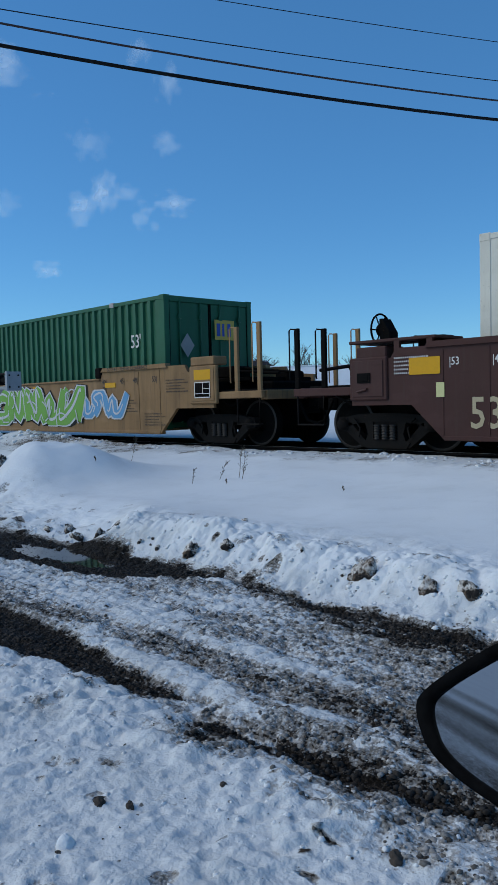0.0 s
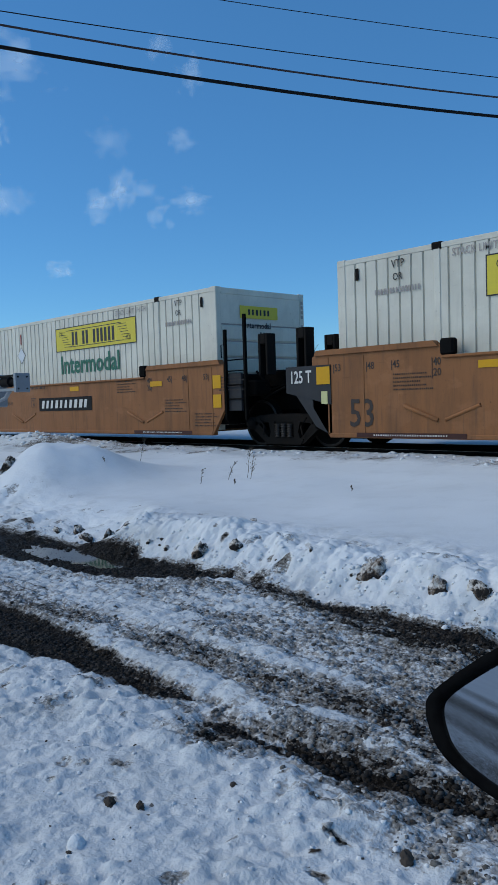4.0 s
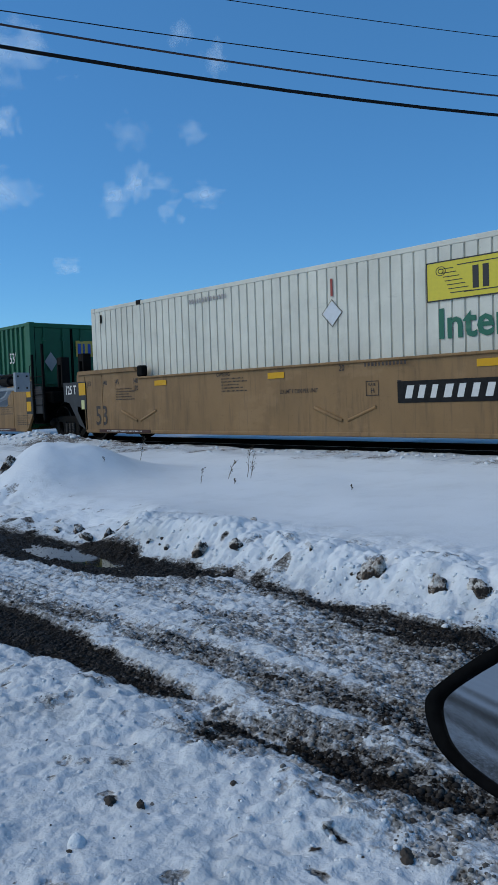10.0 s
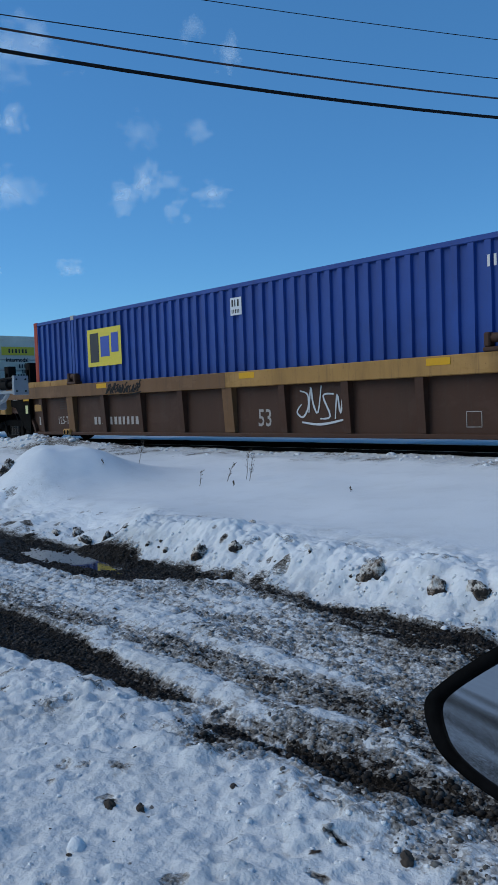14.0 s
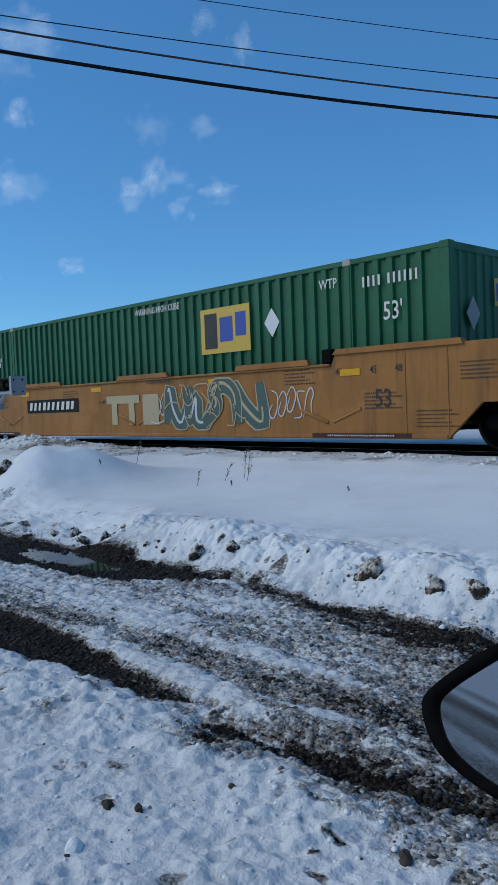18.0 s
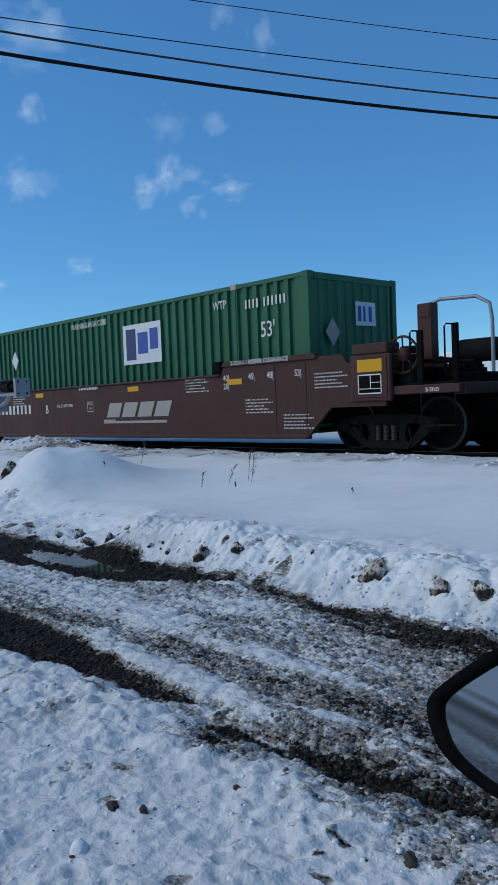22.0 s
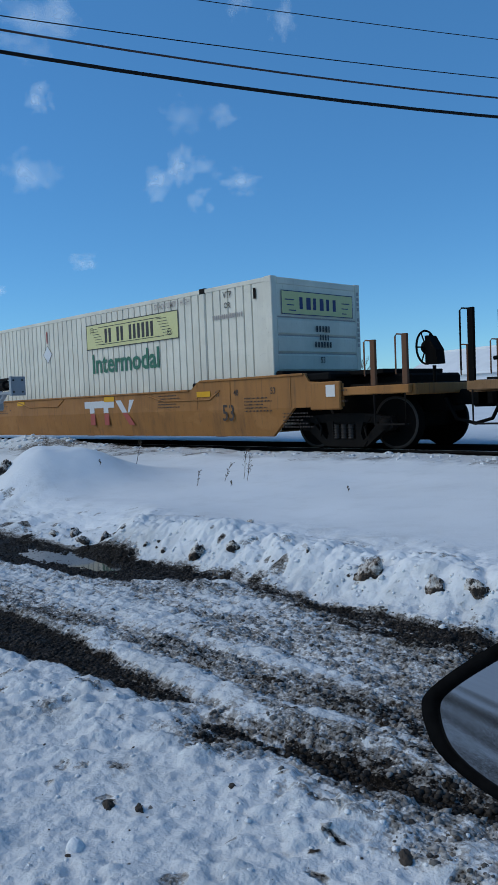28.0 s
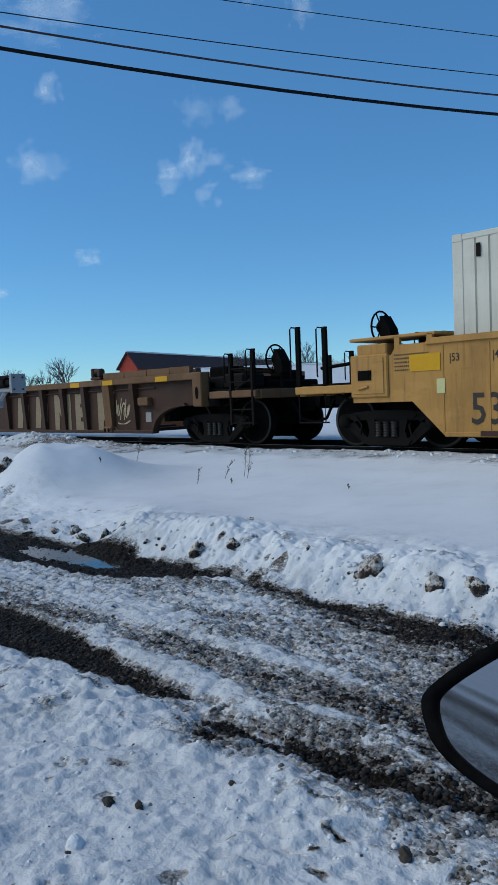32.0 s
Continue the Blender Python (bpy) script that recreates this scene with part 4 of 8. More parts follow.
def gable_house(name, label, at, length, depth, eave, ridge, wall, roof, turn, panes):
    """A house with a pitched snowy roof; its long side runs along its own x."""
    h = thing(name, label, "building", at=at)
    h.rotation_euler = (0, 0, turn)
    w = Shape()
    hl, hd = length / 2, depth / 2
    w.box(-hl, hl, -hd, hd, -1, eave)
    for x0, x1 in ((-hl, -hl + 0.3), (hl - 0.3, hl)):
        v = [(x0, -hd, eave), (x0, hd, eave), (x0, 0, ridge - 0.05), (x1, -hd, eave), (x1, hd, eave), (x1, 0, ridge - 0.05)]
        w.add(v, [(0, 2, 1), (3, 4, 5), (0, 3, 5, 2), (1, 2, 5, 4)])
    part("wall", w, wall, h)
    for sgn in (-1, 1):
        r = Shape()
        a, b = (sgn * (hd + 0.4), eave - 0.12), (0, ridge)
        v = [(x, a[0], a[1] + dz) for x in (-hl - 0.4, hl + 0.4) for dz in (0, 0.22)] + [(x, b[0], b[1] + dz) for x in (-hl - 0.4, hl + 0.4) for dz in (0, 0.22)]
        r.add(v, [(0, 1, 3, 2), (4, 6, 7, 5), (0, 4, 5, 1), (2, 3, 7, 6), (1, 5, 7, 3), (0, 2, 6, 4)])
        part("roof", r, roof, h)
    cap = Shape().tube([(-hl - 0.4, 0, ridge + 0.2), (hl + 0.4, 0, ridge + 0.2)], 0.16, 6)
    part("snow_cap", cap, "snow", h, "snow along the ridge")
    for i in range(panes):
        x = -hl + (i + 0.5) * length / panes
        win = part("window", Shape().box(x - 0.5, x + 0.5, -hd - 0.04, -hd + 0.02, eave - 2.2, eave - 0.7), "whitewall", h)
        part("pane", Shape().box(x - 0.42, x + 0.42, -hd - 0.06, -hd - 0.03, eave - 2.1, eave - 0.8), "glass_dark", win)
    return h


gable_house("brick_building", "long red brick building with a dark snow-edged roof", (-114.6, 98.6, 0.5), 51.4, 3.6, 6.6, 9.25, "brick", "roofdark", radians(107.8), 12)
gable_house("white_house", "low white house under a snow-covered roof", (-36.5, 64.2, 0.5), 11.5, 9, 2.6, 4.7, "whitewall", "snow", radians(-14.7), 4)
gable_house("snowy_shed", "low shed with a snow-covered roof", (-70.6, 70.0, 0.5), 21.1, 7, 2.2, 4.8, "whitewall", "snow", radians(45.3), 5)


def far_wood():
    """A low bare wood along the horizon."""
    rnd = random.Random(77)
    s = Shape()
    for i in range(900):
        a = rnd.uniform(radians(105), radians(172))
        d = rnd.uniform(210, 330)
        x, y = d * math.cos(a), d * math.sin(a)
        z = height(x, y)
        h = rnd.uniform(3.5, 8.0)
        p = Vector((x, y, z))
        s.tube([p, p + Vector((0.1, 0, h * 0.6)), p + Vector((0.0, 0.1, h))], [0.12, 0.08, 0.02], 3, False)
        for k in range(7):
            q = p + Vector((0, 0, h * rnd.uniform(0.3, 0.9)))
            e = q + Vector((rnd.gauss(0, 1.0), rnd.gauss(0, 1.0), rnd.uniform(0.4, 1.6)))
            s.tube([q, e], [0.05, 0.02], 3, False)
    tagged(part("far_wood", s, "bark"), "bare grey wood along the far edge of the snowfield", "wood", kind="stuff")


far_wood()


# ------------------------------------------------------------------ overhead cables
def cables():
    runs = ((8.0, (-13.658, 6.99), (-9.659, 17.742), 0.038, "cable", 0.098), (8.25, (-13.365, 6.863), (-9.377, 17.243), 0.021, "cable_red", 0.09),
            (8.35, (-13.081, 6.732), (-8.921, 16.423), 0.010, "cable", 0.054), (9.2, (-11.593, 10.617), (-8.919, 16.455), 0.008, "cable", 0.019))
    for z, a, b, r, m, sag in runs:
        a, b = Vector((*a, 0)), Vector((*b, 0))
        d = b - a
        pts = []
        for k in range(41):
            t = -2.5 + 6.0 * k / 40
            p = a + d * t
            pts.append((p.x, p.y, z - 4 * sag * t * (1 - t)))
        tagged(part("overhead_cable", Shape().tube(pts, r, 8), m), "dark overhead cable sagging slightly across the sky", "cable", "overhead cables", kind="structure")


cables()


# ------------------------------------------------------------------ car mirror and signal box
def wing_mirror():
    """The passenger-side mirror of the car from which the view is taken."""
    th = thing("wing_mirror", "black car wing mirror reflecting the snowy road", "wing mirror")
    th.matrix_basis = look((-0.3813, 0.7418, 1.0338), (-0.6783, -0.1862, 1.2228)) @ pose(0, 0, 0, 0, 180, 0) @ pose(0, 0, 0, 0, 0, -4)

    def ring(k, zz):
        pts = [(-0.03, 0.125), (-0.172, -0.003), (-0.176, -0.035), (-0.125, -0.078), (0.06, -0.068), (0.17, -0.03), (0.18, 0.09), (0.08, 0.145)]
        for turn in range(3):
            ends = list(zip(pts, pts[1:] + pts[:1]))
            pts = [q for a, b in ends for q in ((0.75 * a[0] + 0.25 * b[0], 0.75 * a[1] + 0.25 * b[1]), (0.25 * a[0] + 0.75 * b[0], 0.25 * a[1] + 0.75 * b[1]))]
        return [(k * x, 0.02 + k * (y - 0.02), zz) for x, y in pts]

    n = 64
    s = Shape()
    loops = [ring(k, z) for k, z in ((0.845, -0.006), (0.86, 0.002), (0.97, 0.004), (1.0, -0.004), (1.0, -0.02), (0.93, -0.06), (0.7, -0.09), (0.3, -0.1))]
    v = [p for lp in loops for p in lp]
    f = [(i * n + k, (i + 1) * n + k, (i + 1) * n + (k + 1) % n, i * n + (k + 1) % n) for i in range(len(loops) - 1) for k in range(n)]
    f.append(tuple((len(loops) - 1) * n + k for k in range(n)))
    s.add(v, f, True)
    part("housing", s, "rubber", th, "black plastic housing")
    g = Shape().add(ring(0.86, -0.004), [tuple(range(n))])
    part("glass", g, "mirror", th, "mirror glass").rotation_euler = (radians(-1.6), 0, 0)


wing_mirror()


def crossing_signal():
    """A grey signal housing on a mast beside the track."""
    th = thing("crossing_signal", "grey metal railway signal housing on a mast beside the track", "signal", at=(-14.75, 7.0, 0.30))
    g = height(-14.75, 7.0) - 0.30
    part("mast", Shape().tube([(-0.4, 0, g - 0.1), (-0.4, 0, 3.2)], 0.07, 12), "galv", th)
    part("housing", Shape().box(-0.95, -0.02, -0.24, 0.24, 1.12, 1.76, 0.03), "galv", th)
    part("cover", Shape().box(-0.80, -0.20, -0.27, -0.24, 1.18, 1.70, 0.012), "galv", th)
    part("shaft", Shape().tube([(-0.02, 0, 1.60), (1.05, 0, 1.60)], 0.055, 12).tube([(0.30, 0, 1.60), (0.62, 0, 1.60)], 0.10, 12).tube([(0.02, -0.1, 1.70), (0.95, -0.1, 1.71)], 0.022, 8), "gear", th)
    part("bracket", Shape().box(0.10, 0.95, -0.05, 0.05, 1.42, 1.48, 0.01).tube([(-0.02, 0, 1.22), (0.35, 0, 1.30), (0.55, 0, 1.44)], 0.04, 8), "galv", th)
    part("plate", Shape().box(1.02, 1.065, -0.16, 0.16, 1.39, 1.75, 0.01).box(1.065, 1.11, -0.16, -0.125, 1.39, 1.75), "galv", th)
    for y, z in ((-0.09, 1.46), (0.09, 1.46), (-0.09, 1.68), (0.09, 1.68)):
        part("bolt", stored("plate_bolt", lambda s: s.tube([(0, 0, 0), (0.02, 0, 0)], 0.016, 8)), "gear", th, at=(1.065, y, z))


crossing_signal()


# ------------------------------------------------------------------ clouds
CLOUDS = []
EYE = Vector((0, 0, 1.4))


def cloud(seed, az0, el0, az1, el1, wide, tall, strength=0.3, far=2600):
    """A wisp of cloud: az and el in degrees at the clip's start and end, size in degrees."""
    s = Shape()
    n = 14
    rnd = random.Random(seed)
    w, h = far * math.tan(radians(wide)), far * math.tan(radians(tall))
    v = [((i / n - 0.5) * w, (j / n - 0.5) * h, 0.06 * h * math.sin(2.1 * i + rnd.random()) * math.cos(1.7 * j)) for i in range(n + 1) for j in range(n + 1)]
    f = [(i * (n + 1) + j, (i + 1) * (n + 1) + j, (i + 1) * (n + 1) + j + 1, i * (n + 1) + j + 1) for i in range(n) for j in range(n)]
    s.add(v, f, True)
    ob = part("cloud", s, cloud_material(seed * 1.37, strength))
    ob.visible_shadow = False
    tagged(ob, "thin ragged white wisp of cloud in a blue sky", "cloud", "clouds", kind="structure")
    rows = []
    for t, az, el in ((0, az0, el0), (32, az1, el1)):
        a, e = radians(az), radians(el)
        p = EYE + far * Vector((math.cos(a) * math.cos(e), math.sin(a) * math.cos(e), math.sin(e)))
        rows.append((t, look(p, 2 * p - EYE) ))
    CLOUDS.append((ob, rows))


cloud(1, 147.7, 13.5, 141.5, 15.7, 4.4, 3.4)
cloud(13, 146.2, 14.7, 140.0, 16.9, 3.6, 4.6)
cloud(14, 144.5, 14.5, 138.3, 16.7, 4.6, 2.2, 0.2)
cloud(2, 141.23, 13.92, 135.79, 15.63, 4.55, 2.89)
cloud(3, 150.29, 9.43, 147.60, 10.36, 3.72, 2.07)
cloud(4, 141.38, 21.54, 131.73, 25.65, 3.31, 4.55, 0.2)
cloud(5, 147.07, 17.76, 139.45, 19.96, 4.55, 3.72, 0.14)
cloud(6, 143.47, 12.94, 139.01, 14.51, 3.31, 2.89)
cloud(7, 154.6, 13.9, 151.3, 16.5, 6.4, 5.79)
cloud(8, 154.09, 21.59, 149.77, 25.39, 9.10, 6.20)
cloud(9, 141.70, 17.86, 137.02, 20.00, 2.89, 2.89, 0.16)
cloud(10, 154.70, 17.88, 149.95, 21.12, 3.10, 3.51)
cloud(11, 143.50, 23.51, 135.08, 26.93, 2.89, 3.31, 0.14)
cloud(12, 154.94, 10.74, 153.79, 7.94, 2.48, 1.65)


# ------------------------------------------------------------------ train
E_IN, JOINT = 8.0, 9.6     # half a container, half the pitch of joined units
TRAIN = []                  # (thing, place along the track at the start)


def spring_shape(s):
    prof = []
    for k in range(6):
        prof += [(0.05, 0.045 * k), (0.075, 0.045 * k + 0.015), (0.05, 0.045 * k + 0.03)]
    for dx in (-0.16, 0.0, 0.16):
        s.lathe([(r, o) for r, o in prof], (dx, -0.075, 0), 10, "z")


def frame_shape(s):
    """One cast side frame: arched top, triangular windows, spring opening, bearing boxes."""
    t = 0.07
    s.prism([(-0.30, 0.64), (0.30, 0.64), (0.62, 0.62), (0.98, 0.55), (1.04, 0.46), (1.03, 0.38), (0.86, 0.40), (0.62, 0.47), (0.30, 0.49), (-0.30, 0.49), (-0.62, 0.47), (-0.86, 0.40), (-1.03, 0.38), (-1.04, 0.46), (-0.98, 0.55), (-0.62, 0.62)], -t, t)
    s.prism([(-0.50, 0.16), (-0.42, 0.06), (0.42, 0.06), (0.50, 0.16), (0.36, 0.20), (-0.36, 0.20)], -t - 0.015, t + 0.015)
    for m in (-1, 1):
        s.prism([(m * 0.34, 0.10), (m * 0.48, 0.07), (m * 0.92, 0.40), (m * 0.86, 0.50), (m * 0.72, 0.48)][::m], -t, t)
        s.prism([(m * 0.25, 0.14), (m * 0.42, 0.14), (m * 0.36, 0.30), (m * 0.42, 0.50), (m * 0.25, 0.50)][::m], -t - 0.01, t)
        s.box(m * 0.89 - 0.12, m * 0.89 + 0.12, -t - 0.02, t + 0.02, 0.34, 0.58, 0.03)
        s.lathe([(0.0, -t - 0.09), (0.085, -t - 0.08), (0.11, -t - 0.02), (0.11, t)], (m * 0.89, 0, 0.46), 14)
        s.tube([(m * 0.62, -t - 0.05, 0.56), (m * 0.48, -t - 0.06, 0.40), (m * 0.52, -t - 0.05, 0.24)], 0.018, 6)
    s.box(-0.25, 0.25, -t + 0.02, t, 0.20, 0.49)


def wheel_shape(s):
    s.lathe([(0.0, -0.05), (0.10, -0.05), (0.12, -0.02), (0.36, 0.0), (0.40, -0.03), (0.455, -0.03), (0.46, -0.02), (0.462, 0.06), (0.485, 0.08), (0.487, 0.10), (0.40, 0.11), (0.34, 0.06), (0.0, 0.05)], n=30)


def truck(car, x):
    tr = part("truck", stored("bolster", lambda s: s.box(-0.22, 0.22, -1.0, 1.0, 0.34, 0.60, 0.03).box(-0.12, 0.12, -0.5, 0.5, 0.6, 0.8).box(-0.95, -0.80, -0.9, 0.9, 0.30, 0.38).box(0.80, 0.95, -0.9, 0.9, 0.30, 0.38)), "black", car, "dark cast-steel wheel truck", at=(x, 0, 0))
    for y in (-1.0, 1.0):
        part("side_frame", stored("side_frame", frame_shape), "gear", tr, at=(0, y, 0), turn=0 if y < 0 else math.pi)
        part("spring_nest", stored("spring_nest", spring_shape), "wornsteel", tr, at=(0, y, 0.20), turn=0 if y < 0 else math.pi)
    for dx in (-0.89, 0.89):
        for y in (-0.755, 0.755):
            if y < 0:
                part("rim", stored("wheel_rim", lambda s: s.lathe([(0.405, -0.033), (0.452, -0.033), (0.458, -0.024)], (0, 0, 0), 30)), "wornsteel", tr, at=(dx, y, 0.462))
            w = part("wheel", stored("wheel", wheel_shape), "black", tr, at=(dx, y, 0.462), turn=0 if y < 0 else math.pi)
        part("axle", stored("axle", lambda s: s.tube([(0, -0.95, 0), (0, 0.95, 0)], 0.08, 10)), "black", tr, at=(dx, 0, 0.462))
    return tr


def side_polygon(kind, left, right, flat=False):
    """The outline of one side in x, z."""
    top, high, low = 1.49, 1.67, 0.25
    pts = []

    def half(m, end):
        joint = end == "joint"
        if kind == "rib":
            top_r = 1.50
            seq = [(m * 7.85, low)]
            for k in range(1, 7):
                a = math.pi / 2 * k / 6
                seq.append((m * (7.85 + 1.15 * (1 - math.cos(a))), low + 0.58 * math.sin(a) ** 0.9))
            far = 9.3 if joint else 9.62
            return seq + [(m * far, 0.84), (m * far, top_r)]
        if joint:
            return [(m * 8.05, low), (m * 8.42, 0.75), (m * 8.42, high - 0.05), (m * 8.30, high), (m * 5.85, high), (m * 5.80, top)]
        if flat and m < 0:
            return [(-8.05, low), (-8.66, 0.77), (-9.78, 0.77), (-9.78, 1.39), (-8.9, 1.40), (-7.6, 1.42), (-6.9, top - 0.02)]
        return [(m * 8.05, low), (m * 8.62, 0.78), (m * 9.78, 0.78), (m * 9.78, 1.46), (m * 9.0, 1.52), (m * 8.9, high), (m * 5.9, high), (m * 5.82, top)]

    a, b = half(1, right), half(-1, left)
    return a + b[::-1]


def brake_wheel(s, c, r=0.27):
    s.torus(c, r, 0.018, "x", 22, 6)
    for k in range(6):
        a = math.pi * k / 3
        s.tube([c, (c[0], c[1] + r * math.cos(a), c[2] + r * math.sin(a))], 0.013, 5)
    s.lathe([(0.0, -0.04), (0.09, -0.04), (0.11, 0.0), (0.09, 0.06), (0.0, 0.06)], c, 12, "x")
    s.prism([(c[0] + 0.06, c[2] - 0.28), (c[0] + 0.28, c[2] - 0.28), (c[0] + 0.26, c[2] - 0.05), (c[0] + 0.12, c[2] + 0.18), (c[0] + 0.06, c[2] + 0.18)], c[1] - 0.12, c[1] + 0.12)
    s.tube([(c[0] + 0.15, c[1], c[2] - 0.3), (c[0] + 0.15, c[1], c[2] - 0.75)], 0.03, 6)
    return s


def grab_post(s, x, y, z0, z1, w=0.05):
    s.box(x - w, x + w, y - 0.03, y + 0.03, z0, z1, 0.008)
    s.tube([(x - 0.16, y - 0.02, z0 + 0.25), (x - 0.17, y - 0.02, z0 + 0.28), (x - 0.17, y - 0.02, z1 - 0.03), (x - 0.14, y - 0.02, z1), (x, y, z1 - 0.02)], 0.014, 6)
    return s


def coupler_end(car, m, col, brake, postcol, tall, beams=True):
    """End platform, draft sill, coupler, grab posts and step of a coupled end; m is +1 or -1."""
    key = ("platform", m)
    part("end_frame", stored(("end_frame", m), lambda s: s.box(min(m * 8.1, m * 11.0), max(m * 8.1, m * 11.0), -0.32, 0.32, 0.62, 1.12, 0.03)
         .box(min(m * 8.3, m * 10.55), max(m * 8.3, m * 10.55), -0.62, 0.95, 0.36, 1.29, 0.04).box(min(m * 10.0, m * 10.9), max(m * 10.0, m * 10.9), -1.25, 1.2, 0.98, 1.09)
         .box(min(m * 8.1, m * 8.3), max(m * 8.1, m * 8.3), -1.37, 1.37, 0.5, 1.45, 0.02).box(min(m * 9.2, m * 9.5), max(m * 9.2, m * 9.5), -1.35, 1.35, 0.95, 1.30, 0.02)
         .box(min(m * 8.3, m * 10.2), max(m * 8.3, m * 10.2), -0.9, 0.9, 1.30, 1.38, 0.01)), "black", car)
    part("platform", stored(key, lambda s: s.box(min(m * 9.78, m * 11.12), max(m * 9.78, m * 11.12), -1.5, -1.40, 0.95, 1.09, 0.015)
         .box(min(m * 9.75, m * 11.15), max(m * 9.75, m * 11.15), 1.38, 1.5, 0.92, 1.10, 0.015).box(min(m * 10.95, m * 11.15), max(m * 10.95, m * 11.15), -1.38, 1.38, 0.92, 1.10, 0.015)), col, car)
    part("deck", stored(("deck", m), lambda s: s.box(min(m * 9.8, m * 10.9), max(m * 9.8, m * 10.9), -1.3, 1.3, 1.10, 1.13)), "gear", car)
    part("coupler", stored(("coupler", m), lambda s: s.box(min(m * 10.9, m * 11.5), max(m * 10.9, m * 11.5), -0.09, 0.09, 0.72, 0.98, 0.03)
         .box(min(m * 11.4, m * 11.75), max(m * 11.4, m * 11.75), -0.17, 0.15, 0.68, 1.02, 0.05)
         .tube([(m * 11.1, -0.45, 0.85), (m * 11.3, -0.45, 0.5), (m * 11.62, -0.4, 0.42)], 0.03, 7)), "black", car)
    for x, z1 in ((10.42, tall - 0.05), (11.04, tall)):
        part("grab_post", stored(("grab_post", z1), lambda s: grab_post(s, 0, 0, 0.0, z1 - 1.0)), postcol, car, at=(m * x, -1.46, 1.0))
        part("grab_post", stored(("grab_post", z1), None), postcol, car, at=(m * x, 1.46, 1.0))
    part("step", stored("step", lambda s: s.tube([(-0.3, 0, 0.5), (-0.3, 0, 0), (0.3, 0, 0), (0.3, 0, 0.5)], 0.016, 6).box(-0.3, 0.3, -0.02, 0.1, -0.012, 0.012)), "gear", car, at=(m * 10.73, -1.48, 0.46))
    if col in ("chordtan", "chorddull") and tall < 1.9:
        for z in (0.72, 0.98):
            part("rung", stored("rung", lambda s: s.tube([(-0.3, 0, 0), (0.3, 0, 0)], 0.016, 6)), "gear", car, at=(m * 10.73, -1.48, z))
        part("end_ladder", stored("end_ladder", lambda s: s.box(-0.33, -0.28, -0.04, 0.0, 0.42, 1.62).box(0.28, 0.33, -0.04, 0.0, 0.42, 1.62).tube([(-0.3, -0.02, 1.25), (0.3, -0.02, 1.25)], 0.016, 6).tube([(-0.3, -0.02, 1.5), (0.3, -0.02, 1.5)], 0.016, 6)), "gear", car, at=(m * 10.73, -1.47, 0))
        part("brake_rigging", stored("brake_rigging", lambda s: s.box(-0.35, 0.3, -1.2, -0.6, 1.13, 1.44, 0.05).box(-0.9, -0.4, -1.1, -0.4, 1.0, 1.4, 0.04).tube([(-1.0, -1.25, 1.2), (0.0, -1.3, 1.05), (0.5, -1.2, 1.3)], 0.03, 6).lathe([(0.0, -0.2), (0.16, -0.2), (0.16, 0.2), (0.0, 0.2)], (-0.6, -1.25, 0.95), 14, "x")), "gear", car, "grimy brake rigging", at=(m * 10.2, 0, 0))
    if beams:
        part("cross_beam", stored(("cross_beam", m), lambda s: s.tube([(m * 9.8, -0.9, 1.5), (m * 11.0, -0.9, 1.42)], 0.035, 6).tube([(m * 9.4, -0.5, 1.6), (m * 10.8, -0.3, 1.45)], 0.03, 6)
         .box(min(m * 9.0, m * 9.6), max(m * 9.0, m * 9.6), -0.8, -0.3, 1.38, 1.62, 0.03).box(min(m * 9.9, m * 10.3), max(m * 9.9, m * 10.3), 0.1, 0.6, 1.13, 1.5, 0.04)
         .tube([(m * 9.7, -1.2, 0.95), (m * 10.0, -1.25, 0.8), (m * 10.4, -1.2, 0.95)], 0.022, 6)), "black", car)
    if brake == "low":
        part("brake_wheel", stored(("brake_low", m), lambda s: brake_wheel(s, (m * 10.95, -0.75, 1.68))), "black", car, "spoked hand-brake wheel")
    if brake == "high":
        part("brake_wheel", stored(("brake_high", m), lambda s: brake_wheel(s, (m * 9.75, -0.75, 2.05))), "black", car, "spoked hand-brake wheel on a tall stand")
        part("brake_gear", stored(("brake_gear", m), lambda s: s.box(min(m * 8.3, m * 8.8), max(m * 8.3, m * 8.8), -1.1, -0.7, 1.65, 1.86, 0.05)), "black", car)


